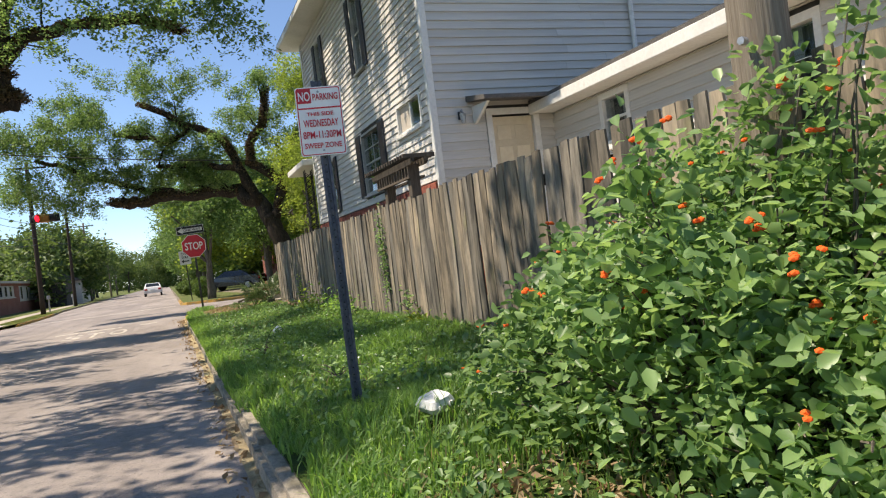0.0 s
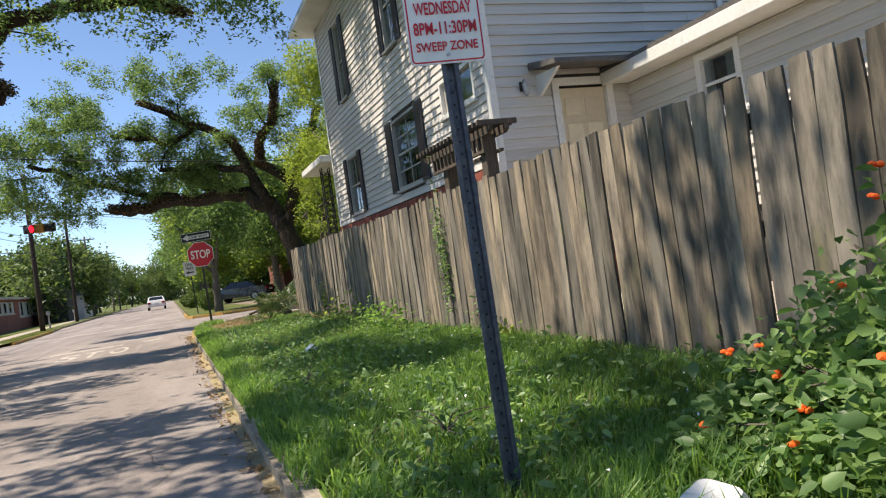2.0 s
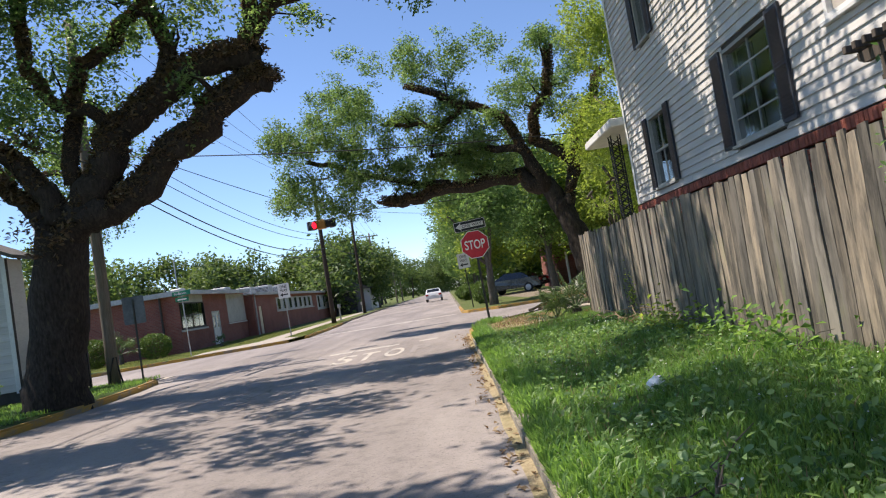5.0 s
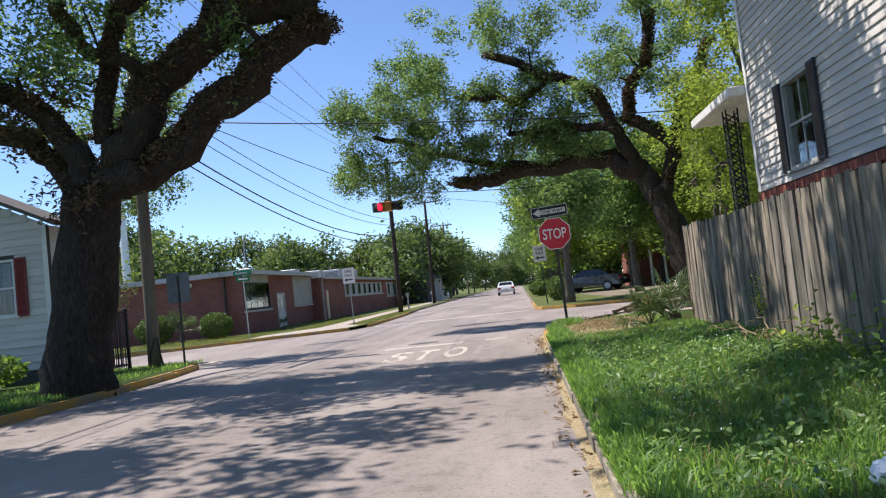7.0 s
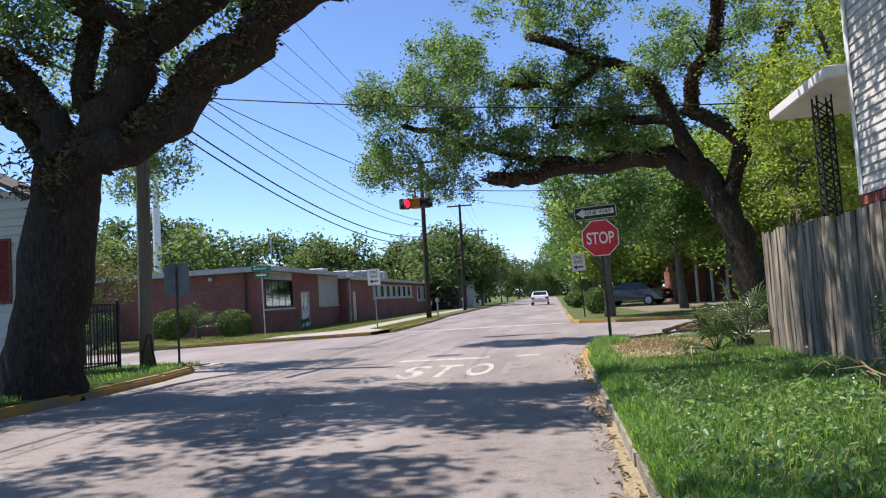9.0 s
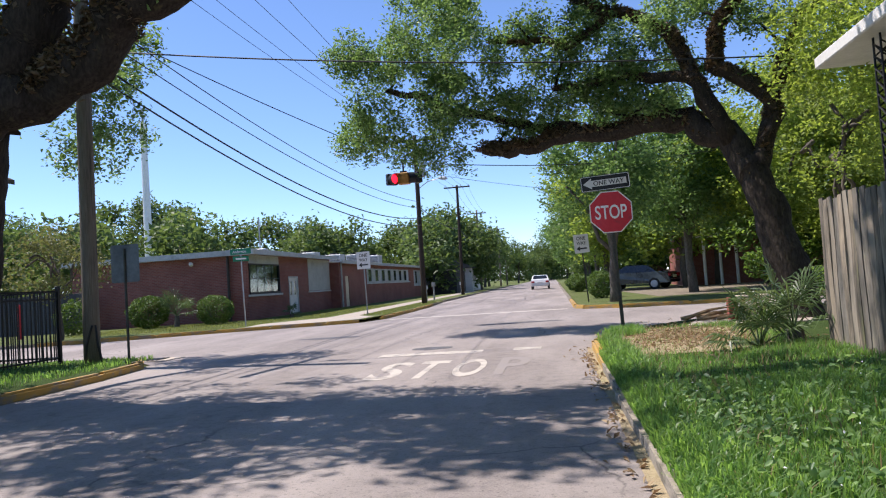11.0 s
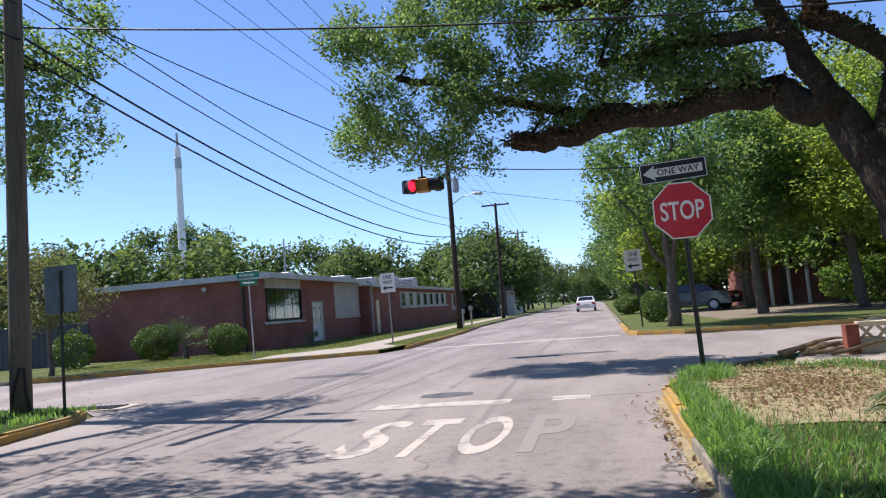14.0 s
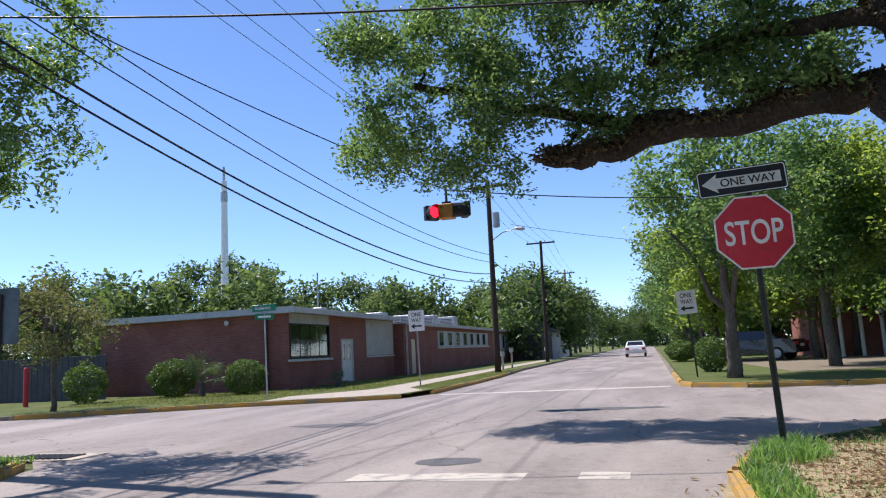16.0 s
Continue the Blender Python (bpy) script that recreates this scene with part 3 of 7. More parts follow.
def siding(wall, m, u0, u1, z0, z1, holes, course, material, gable=None):
    """Lap boards on a wall, each an object of its own, cut round the openings."""
    key = (round(course, 3), material.name)
    if key not in PLANKS:
        bm = bmesh.new()
        lip = 0.046 if course > 0.14 else 0.036
        prof = [(-0.004, 0.0), (-lip, 0.0), (-lip, 0.012), (-0.011, course + 0.012), (-0.004, course + 0.012)]
        a = [bm.verts.new((0, y, z)) for y, z in prof]
        b = [bm.verts.new((1, y, z)) for y, z in prof]
        bm.faces.new(a)
        bm.faces.new(b[::-1])
        for i in range(5):
            bm.faces.new((a[i], b[i], b[(i + 1) % 5], a[(i + 1) % 5]))
        PLANKS[key] = mesh_of("plank", bm, material)
    me = PLANKS[key]
    z = z0
    r = random.Random(int(u0 * 100 + z0 * 10))
    while z < z1 - 0.02:
        ua, ub = (u0, u1) if gable is None else gable(z + course * 0.5)
        spans = [(ua, ub)]
        for h in holes:
            if h[2] < z + course * 0.9 and h[3] > z + course * 0.1:
                nxt = []
                for a, b in spans:
                    if h[0] > a:
                        nxt.append((a, min(b, h[0])))
                    if h[1] < b:
                        nxt.append((max(a, h[1]), b))
                    if h[1] <= a or h[0] >= b:
                        nxt.append((a, b)) if (a, b) not in nxt else None
                spans = sorted({s for s in nxt if s[1] - s[0] > 0.02})
        for a, b in spans:
            while a < b - 0.02:
                e = b if b - a < 4.2 else a + r.uniform(2.4, 3.6)
                ob = new("plank", me)
                put_under(ob, wall, m @ Matrix.Translation((a, r.uniform(-0.002, 0.001), z)) @ Matrix.Diagonal((e - a - 0.003, 1, min(1.0, (z1 - z) / course + 0.06), 1)))
                a = e
        z += course


def sash_window(house, m, u0, u1, z0, z1, name="window", lites=(2, 2), shutters=None, frame_mat=None, depth=0.12, curtain=True, frame_w=0.06, sill=True, slider=False):
    """A window in an opening: frame, sill, sashes with bars, panes, curtain behind, and shutters where it has them."""
    fm = frame_mat or TRIM
    bm = bmesh.new()
    box(bm, u0, u0 + frame_w, -0.045, depth, z0, z1)
    box(bm, u1 - frame_w, u1, -0.045, depth, z0, z1)
    box(bm, u0 + frame_w, u1 - frame_w, -0.045, depth, z1 - frame_w, z1)
    box(bm, u0 + frame_w, u1 - frame_w, -0.045, depth, z0, z0 + frame_w)
    win = part(name, bm, fm, house, "", m)
    a, b, c, d = u0 + frame_w, u1 - frame_w, z0 + frame_w, z1 - frame_w
    bars = bmesh.new()
    mid = (c + d) / 2
    if slider:
        um = (a + b) / 2
        box(bars, um - 0.025, um + 0.025, 0.0, 0.05, c, d)
    else:
        box(bars, a, b, 0.0, 0.05, mid - 0.02, mid + 0.02)
        for i in range(1, lites[0]):
            u = a + (b - a) * i / lites[0]
            box(bars, u - 0.010, u + 0.010, 0.01, 0.04, c, mid - 0.025)
            box(bars, u - 0.010, u + 0.010, 0.01, 0.04, mid + 0.025, d)
        for half in ((c, mid - 0.025), (mid + 0.025, d)):
            for i in range(1, lites[1]):
                z = half[0] + (half[1] - half[0]) * i / lites[1]
                box(bars, a, b, 0.012, 0.038, z - 0.012, z + 0.012)
    part("sash", bars, fm, win, "", m)
    if slider:
        part("insect_screen", new_box(a, (a + b) / 2 - 0.025, 0.02, 0.026, c, d), SCREEN, win, "beige insect screen", m)
        pane = part("pane", new_box((a + b) / 2 + 0.025, b, 0.024, 0.03, c, d), GLASS, win, "", m)
        pane.visible_shadow = False
    else:
        for lo, hi in ((c, mid), (mid, d)):
            pane = part("pane", new_box(a, b, 0.022, 0.028, lo + 0.02, hi - 0.02), GLASS, win, "", m)
            pane.visible_shadow = False
    if curtain:
        bm = bmesh.new()
        n = 24
        for side in (0, 1):
            w = (b - a) * 0.36
            s = a if side == 0 else b - w
            prev = None
            for i in range(n + 1):
                u, y = s + w * i / n, depth + 0.06 + 0.02 * math.sin(i * 1.7)
                pair = (bm.verts.new((u, y, c - 0.02)), bm.verts.new((u, y, d)))
                if prev:
                    bm.faces.new((prev[0], pair[0], pair[1], prev[1]))
                prev = pair
        part("curtain", bm, CURTAIN, win, "", m)
    if sill:
        part("window_sill", new_box(u0 - 0.05, u1 + 0.05, -0.09, -0.001, z0 - 0.05, z0 - 0.002, 0.006), fm, win, "", m)
    if shutters:
        sw, mat = shutters
        for s in (u0 - sw - 0.01, u1 + 0.01):
            bm = bmesh.new()
            box(bm, s, s + 0.045, -0.075, -0.04, z0 - 0.02, z1 + 0.02)
            box(bm, s + sw - 0.045, s + sw, -0.075, -0.04, z0 - 0.02, z1 + 0.02)
            for zz in (z0 - 0.02, (z0 + z1) / 2 - 0.03, z1 - 0.04):
                box(bm, s + 0.045, s + sw - 0.045, -0.072, -0.042, zz, zz + 0.06)
            shutter = part("shutter", bm, mat, win, "", m)
            k = max(6, int((z1 - z0) / 0.05))
            bm = bmesh.new()
            for i in range(k):
                zz = z0 + 0.02 + (z1 - z0 - 0.04) * i / k
                box(bm, s + 0.045, s + sw - 0.045, -0.066, -0.058, zz, zz + 0.046, 0, Matrix.Translation((0, -0.06, zz)) @ Matrix.Rotation(radians(28), 4, "X") @ Matrix.Translation((0, 0.06, -zz)))
            tagged(part("louvre", bm, mat, win, "", m), kind="stuff")
    return win

# ---- ground, road, kerbs ----
def ground_height(x, y):
    return -0.03


EDGES = [-900, -300, -120, -60, -30, -12, 0, 12, 30, 60, 120, 300, 900]
single("ground", grid_sheet(lambda y: EDGES, [v + 40 for v in EDGES], ground_height), LAWN, "flat grassy ground reaching to the horizon", "ground", kind="structure")

bm = bmesh.new()
for pts in (((-8.2, -40), (0.42, -40), (0.42, 25.2), (-8.2, 25.2)),
            ((-8.2, 25.2), (0.42, 25.2), (1.0, 26.4), (3.6, 28.9), (90, 28.9), (90, 38.2), (2.4, 38.4), (0.55, 40.2), (-6.95, 41.0), (-7.4, 39.4), (-12.5, 37.8), (-18, 35.6), (-90, 33.5), (-90, 23.0), (-14, 27.6), (-9.4, 27.4), (-8.4, 26.4)),
            ((-6.95, 41.0), (0.55, 40.2), (0.55, 420), (-7.6, 420), (-7.6, 60), (-6.95, 52))):
    bm.faces.new([bm.verts.new((x, y, 0)) for x, y in pts])
single("road", bm, ASPHALT, "sun-bleached grey asphalt road with cracks and tar stains", "road", kind="structure")

# the gutter strip beside the right-hand kerb
bm = bmesh.new()
prev = None
for i in range(60):
    y = -8 + i * 0.56
    w = 0.02 + 0.10 * noise.noise((0, y * 0.7, 3)) + 0.05 * noise.noise((0, y * 3, 8))
    pair = (bm.verts.new((0.42, y, 0.014)), bm.verts.new((0.34 - max(0.02, w), y, 0.006)))
    if prev:
        bm.faces.new((prev[0], pair[0], pair[1], prev[1]))
    prev = pair
single("gutter_dirt", bm, LITTER, "brown dirt and leaf litter along the kerb", "dirt", kind="stuff")


def kerb_run(name, line, yellow, label, height=0.14, width=0.15, step=2.1):
    """Cast kerb pieces along a line, each an object of its own, with open joints."""
    holder = thing(name, pose(line[0][0], line[0][1], 0), label, "kerb", kind="structure")
    mats = {}
    for mat in (KERB_GREY, KERB_YELLOW):
        meshes = []
        for k in range(3):
            bm = bmesh.new()
            box(bm, 0, 1, -width / 2, width / 2, -0.05, height)
            es = [e for e in bm.edges if all(v.co.z > height - 0.01 for v in e.verts)]
            bmesh.ops.bevel(bm, geom=es, offset=0.035, segments=2, affect="EDGES")
            for v in bm.verts:
                v.co += Vector((0, noise.noise(v.co * 5 + Vector((k * 9, 0, 0))) * 0.018, noise.noise(v.co * 4 + Vector((0, k * 7, 0))) * 0.014 if v.co.z > 0 else 0))
            meshes.append(mesh_of("kerb_piece", bm, mat))
        mats[mat.name] = meshes
    r = random.Random(len(line))
    for a, b in zip(line, line[1:]):
        a, b = Vector((*a, 0)), Vector((*b, 0))
        n = max(1, round((b - a).length / step))
        d = (b - a) / n
        for i in range(n):
            p = a + d * i
            mat = KERB_YELLOW if yellow(p.x, p.y) else KERB_GREY
            ob = new("kerb_piece", r.choice(mats[mat.name]))
            m = Matrix.Translation((p.x, p.y, r.uniform(-0.012, 0.006))) @ Matrix.Rotation(math.atan2(d.y, d.x) + r.uniform(-0.008, 0.008), 4, "Z") @ Matrix.Diagonal((d.length - 0.006, 1, 1, 1))
            put_under(ob, holder, m)


def arc(cx, cy, r, a0, a1, n):
    return [(cx + r * math.cos(radians(a0 + (a1 - a0) * i / n)), cy + r * math.sin(radians(a0 + (a1 - a0) * i / n))) for i in range(n + 1)]


kerb_run("kerb_1", [(0.47, -8), (0.47, 22), (0.49, 25.2), (0.75, 26.2), (1.3, 27.0)], lambda x, y: y > 20.5, "weathered concrete kerb with faded yellow paint at the corner")
kerb_run("kerb_2", [(-7.88, -20), (-7.88, 18), (-7.80, 21), (-7.95, 24.0), (-8.15, 25.6), (-8.65, 26.4)], lambda x, y: y > 15, "cracked yellow-painted concrete kerb beside the oak")
kerb_run("kerb_3", [(-60, 34.4), (-18, 35.5), (-12.5, 37.75), (-8.6, 38.8), (-7.5, 39.3)], lambda x, y: x > -19, "low yellow-painted kerb round the corner lawn", 0.13)
kerb_run("kerb_4", [(-7.0, 40.9), (-7.0, 47.7), (-7.15, 53), (-7.7, 62), (-7.7, 150)], lambda x, y: y < 54, "yellow-painted kerb beside the grass strip", 0.13, step=2.5)
kerb_run("kerb_5", [(60, 38.2), (4.4, 38.3), (2.2, 38.7), (0.9, 39.6), (0.6, 41.0), (0.6, 60), (0.6, 150)], lambda x, y: y < 48 and x < 8, "kerb with yellow paint round the corner", 0.13, step=2.5)


def verge_z(x, y):
    t = min(1.0, max(0.0, (x - 0.5) / 2.4))
    far = min(1.0, max(0.0, (y - 19.0) / 5.0))
    z = 0.13 + (0.17 - 0.11 * far) * t ** 0.8
    return z + 0.03 * noise.noise((x * 0.9, y * 0.7, 0.0)) * min(1, (x - 0.5) * 3)


def verge_left(y):
    if y < 25.2:
        return 0.52
    if y < 27.0:
        return 0.52 + 0.85 * ((y - 25.2) / 1.8) ** 1.5
    return 1.37 + (y - 27.0) * 1.25


def verge_row(y):
    a = verge_left(y)
    return [a + (3.4 - a) * k / 10 for k in range(10)] + [3.4, 4.4, 8, 16, 40]


single("verge", grid_sheet(verge_row, [-20, -10, -6] + [-4 + 0.4 * i for i in range(82)], lambda x, y: verge_z(min(x, 3.4), y)), TURF, "sloping grassy verge between kerb and fence", "verge", kind="structure")

# worn leaf litter on the corner of the verge
bm = bmesh.new()
ctr = bm.verts.new((1.75, 24.1, verge_z(1.75, 24.1) + 0.05))
rim = []
for i in range(28):
    t = 2 * math.pi * i / 28
    r = 1 + 0.25 * noise.noise((math.cos(t) * 2, math.sin(t) * 2, 5))
    x, y = 1.80 + 1.15 * r * math.cos(t), 24.1 + 2.4 * r * math.sin(t)
    rim.append(bm.verts.new((x, y, verge_z(x, y) + 0.004)))
for i in range(28):
    bm.faces.new((ctr, rim[i], rim[(i + 1) % 28]))
bmesh.ops.subdivide_edges(bm, edges=bm.edges, cuts=2)
for v in bm.verts:
    v.co.z = verge_z(v.co.x, v.co.y) + 0.012
single("litter_patch", bm, LITTER, "bare sandy earth strewn with dry leaves", "earth", kind="stuff")

# left verge, corner lawn, grass strips
single("verge_west", grid_sheet(lambda y: [-7.95 - max(0, (y - 24.5) * 0.40), -8.6 - max(0, (y - 24.5) * 0.25), -9.6, -11, -14, -40], [-30, -10, 0, 6, 12, 16, 18, 20, 22, 24, 25, 26, 26.7], lambda x, y: 0.13 + 0.012 * min(4, -8 - x) + 0.03 * noise.noise((x, y, 2))), TURF, "shaded patchy grass under the oak", "verge", kind="structure")
bm = bmesh.new()
outline = [(-60, 34.5), (-18, 35.62), (-12.5, 37.87), (-8.6, 38.9), (-7.55, 39.4), (-7.3, 40.9), (-7.12, 47.7), (-7.27, 53), (-7.85, 62), (-7.85, 150), (-60, 150)]
bm.faces.new([bm.verts.new((x, y, 0.115)) for x, y in outline])
single("lawn_corner", bm, LAWN, "short sunny grass of the corner lot", "lawn", kind="structure")
bm = bmesh.new()
bm.faces.new([bm.verts.new((x, y, 0.115)) for x, y in ((60, 38.3), (4.4, 38.4), (2.25, 38.8), (1.0, 39.65), (0.7, 41), (0.7, 150), (60, 150))])
single("lawn_east", bm, LAWN, "patchy grass and leaf litter under street trees", "lawn", kind="structure")


def slab(name, outline, z0, z1, mat, label, category="pavement"):
    bm = bmesh.new()
    a = [bm.verts.new((x, y, z0)) for x, y in outline]
    b = [bm.verts.new((x, y, z1)) for x, y in outline]
    bm.faces.new(a[::-1])
    bm.faces.new(b)
    for i in range(len(a)):
        bm.faces.new((a[i], a[(i + 1) % len(a)], b[(i + 1) % len(a)], b[i]))
    return single(name, bm, mat, label, category, kind="structure")


slab("pavement_1", [(-11.6, 38.25), (-8.7, 39.0), (-7.6, 39.6), (-7.4, 41.2), (-8.6, 43.5), (-9.9, 43.2), (-11.8, 40.4)], 0.10, 0.128, CONCRETE, "pale concrete corner pavement")
slab("pavement_2", [(-9.9, 43.2), (-8.6, 43.5), (-9.0, 60), (-9.0, 100), (-10.2, 100), (-10.2, 60)], 0.10, 0.124, CONCRETE, "pale concrete pavement beside the grass strip")
slab("pavement_3", [(2.2, 26.3), (4.0, 25.9), (8.0, 26.3), (8.0, 27.6), (3.6, 28.6), (2.6, 27.6)], 0.12, 0.205, CONCRETE, "broken concrete slabs of the side pavement")
slab("driveway", [(4.2, 44.2), (40, 44.0), (40, 62), (3.3, 62)], 0.10, 0.128, SANDY, "sandy concrete driveway", "driveway")

# hidden slab behind the fence, added to bounce sunlight onto the house walls
slab("yard", [(3.25, -4.0), (6.7, -4.0), (6.7, 11.4), (3.25, 11.4)], 0.2, 0.36, CONCRETE, "unseen pale slab added to bounce light onto the house", "yard")

# painted letters and lines
paint = thing("road_marking", pose(-2.0, 23.2, 0.0), "worn white letters spelling STOP on the asphalt", "road marking")
m = Matrix.Translation((0, 0, 0.004)) @ Matrix.Rotation(radians(-90), 4, "X")


def flat_word(ch, x, y, w, h, mat):
    me = lettering(ch, 1.0, 0.0005, w, h, 0.022)
    me.materials.clear()
    me.materials.append(mat)
    part("letter", me, mat, paint, "", Matrix.Translation((x, y, 0.003)) @ Matrix.Rotation(radians(-90), 4, "X"))


for ch, x, mat in (("S", -2.66, PAINT_WHITE), ("T", -2.10, PAINT_WHITE), ("O", -1.46, PAINT_WHITE), ("P", -0.82, PAINT_FAINT)):
    flat_word(ch, x, 23.25, 0.46, 2.1, mat)


def stripe(x0, x1, y0, y1, mat, label, seed=0):
    bm = bmesh.new()
    n = 30
    prev = None
    for i in range(n + 1):
        x = x0 + (x1 - x0) * i / n
        pair = (bm.verts.new((x, y0 + 0.06 * noise.noise((x * 2, seed, 0)), 0.003)), bm.verts.new((x, y1 + 0.06 * noise.noise((x * 2, seed, 9)), 0.003)))
        if prev:
            bm.faces.new((prev[0], pair[0], pair[1], prev[1]))
        prev = pair
    single("road_line", bm, mat, label, "road marking")


stripe(-3.4, -1.5, 25.4, 25.85, PAINT_WHITE, "worn white stop line across the lane", 1)
stripe(-0.95, -0.45, 25.45, 25.85, PAINT_WHITE, "remnant of a worn white stop line", 2)
stripe(-6.6, 0.3, 40.2, 40.75, PAINT_WHITE, "faded white crossing line", 3)
stripe(-6.3, 0.2, 43.1, 43.4, PAINT_FAINT, "faded white crossing line", 4)
stripe(-20, -14.5, 31.6, 31.75, PAINT_FAINT, "worn white lane line of the cross street", 5)

# ---- white two-storey house ----
HX, HY0, HY1, HTOP = 4.45, 11.5, 21.55, 7.7
house = thing("house", pose(HX, HY0, 0.2), "white two-storey clapboard house with black shutters on a brick base", "house")
mw = pose(HX, HY0, 0, 0, 0, -90)
west_holes = [(-13.30 + HY0, -11.92 + HY0, 3.42, 4.02), (-16.05 + HY0, -14.55 + HY0, 2.62, 3.98), (-19.95 + HY0, -18.85 + HY0, 2.55, 3.92),
              (-15.75 + HY0, -15.0 + HY0, 5.3, 6.95), (-19.6 + HY0, -18.95 + HY0, 5.3, 7.1)]
L = HY1 - HY0
wall = part("wall", wall_cells(-L, 0, 2.38, HTOP, 0.18, west_holes), INSIDE, house, "", mw)
siding(wall, mw, -L, -0.0, 2.40, HTOP, west_holes, 0.128, SIDING)
base = part("brick_base", new_box(-L - 0.02, 0.02, 0.03, 0.2, 0.1, 2.22), MORTAR, house, "red brick foundation wall", mw)
# courses of brick that stand clear of the fence
bm = bmesh.new()
box(bm, 0, 0.205, -0.02, 0.04, 0, 0.062, 0.004)
brick_me = mesh_of("brick", bm, BRICK_HOUSE)
for row in range(7):
    u = -L - 0.1 * (row % 2)
    while u < -0.1:
        ob = new("brick", brick_me)
        put_under(ob, base, mw @ Matrix.Translation((u + 0.02, random.uniform(-0.003, 0.003), 1.70 + row * 0.074)))
        u += 0.217
bm = bmesh.new()
box(bm, 0, 0.07, -0.075, 0.04, 0, 0.13, 0.006)
cap_me = mesh_of("brick", bm, BRICK_HOUSE)
for i in range(int(L / 0.08)):
    ob = new("brick", cap_me)
    put_under(ob, base, mw @ Matrix.Translation((-L + i * 0.08, random.uniform(-0.006, 0.004), 2.235)))
sash_window(house, mw, *west_holes[0], slider=True, curtain=False)
sash_window(house, mw, *west_holes[1], lites=(2, 2), shutters=(0.36, SHUTTER), frame_mat=PANEL, frame_w=0.05)
sash_window(house, mw, *west_holes[2], lites=(2, 1), shutters=(0.26, SHUTTER), frame_mat=PANEL, frame_w=0.05)
sash_window(house, mw, *west_holes[3], lites=(2, 1), shutters=(0.26, SHUTTER), frame_mat=PANEL, frame_w=0.05)
sash_window(house, mw, *west_holes[4], lites=(2, 1), shutters=(0.26, SHUTTER), frame_mat=PANEL, frame_w=0.05)

ms = pose(HX, HY0, 0)
SW = 9.5
south_holes = [(5.50 - HX, 6.34 - HX, 1.42, 3.42)]
swall = part("wall", wall_cells(0, SW, 1.2, HTOP, 0.18, south_holes), INSIDE, house, "", ms)
siding(swall, ms, 0.0, SW, 1.22, HTOP, [(south_holes[0][0] - 0.1, south_holes[0][1] + 0.1, 1.0, 3.55)], 0.148, SIDING)
part("foundation", new_box(0.0, SW, 0.02, 0.2, 0.1, 1.2), BRICK_HOUSE, house, "", ms)
part("wall", new_box(HX, HX + SW, HY1 - 0.18, HY1, 0.1, HTOP), SIDING, house, "", Matrix())
part("wall", new_box(HX + SW - 0.18, HX + SW, HY0 + 0.18, HY1 - 0.18, 0.1, HTOP), SIDING, house, "", Matrix())
for m, u in ((mw, -0.055), (ms, -0.055)):
    part("corner_board", new_box(u, u + 0.13, -0.05, -0.002, 1.22 if m is ms else 2.4, HTOP, 0.004), TRIM, house, "", m)
part("corner_board", new_box(-L - 0.02, -L + 0.11, -0.05, -0.036, 2.4, HTOP, 0.002), TRIM, house, "", mw)
# roof with overhang and soffit
bm = bmesh.new()
o = 0.62
x0, x1, y0, y1 = HX - o, HX + SW + o, HY0 - o, HY1 + o
lo = [bm.verts.new(p) for p in ((x0, y0, HTOP + 0.16), (x1, y0, HTOP + 0.16), (x1, y1, HTOP + 0.16), (x0, y1, HTOP + 0.16))]
hi = [bm.verts.new(p) for p in ((HX + SW / 2, y0 + 5.2, HTOP + 3.0), (HX + SW / 2, y1 - 5.2, HTOP + 3.0))]
for f in ((lo[0], lo[1], hi[0]), (lo[1], lo[2], hi[1], hi[0]), (lo[2], lo[3], hi[1]), (lo[3], lo[0], hi[0], hi[1]), (lo[3], lo[2], lo[1], lo[0])):
    bm.faces.new(f)
part("roof", bm, SHINGLE, house, "dark shingle roof", Matrix())
part("soffit", new_box(x0, x1, y0, y1, HTOP, HTOP + 0.15, 0.01), TRIM, house, "white painted eaves", Matrix())

# side door with a small hood
door = part("door", new_box(south_holes[0][0] + 0.03, south_holes[0][1] - 0.03, 0.03, 0.075, 1.44, 3.39), CREAM, house, "cream panelled side door", ms)
for a, b in ((0.10, 0.36), (0.44, 0.70)):
    for c, d in ((1.55, 2.15), (2.27, 2.87), (2.98, 3.24)):
        u = south_holes[0][0] + 0.02
        bm = bmesh.new()
        box(bm, u + a, u + b, 0.018, 0.03, c, d, 0.008)
        part("door_panel", bm, CREAM, door, "", ms)
bm = bmesh.new()
u0, u1 = south_holes[0][0], south_holes[0][1]
box(bm, u0 - 0.09, u0 + 0.02, -0.05, 0.06, 1.4, 3.42)
box(bm, u1 - 0.02, u1 + 0.09, -0.05, 0.06, 1.4, 3.42)
box(bm, u0 - 0.09, u1 + 0.09, -0.05, 0.06, 3.422, 3.53)
part("door_frame", bm, TRIM, house, "", ms)
bm = bmesh.new()
v = [bm.verts.new(p) for p in ((0.62, -0.036, 3.76), (2.42, -0.036, 3.76), (2.42, -0.78, 3.62), (0.62, -0.78, 3.62), (0.62, -0.036, 3.66), (2.42, -0.036, 3.66), (2.42, -0.78, 3.55), (0.62, -0.78, 3.55))]
for f in ((0, 1, 2, 3), (7, 6, 5, 4), (0, 4, 5, 1), (1, 5, 6, 2), (2, 6, 7, 3), (3, 7, 4, 0)):
    bm.faces.new([v[i] for i in f])
hood = part("hood", bm, SHINGLE, house, "small shingled hood over the side door", ms)
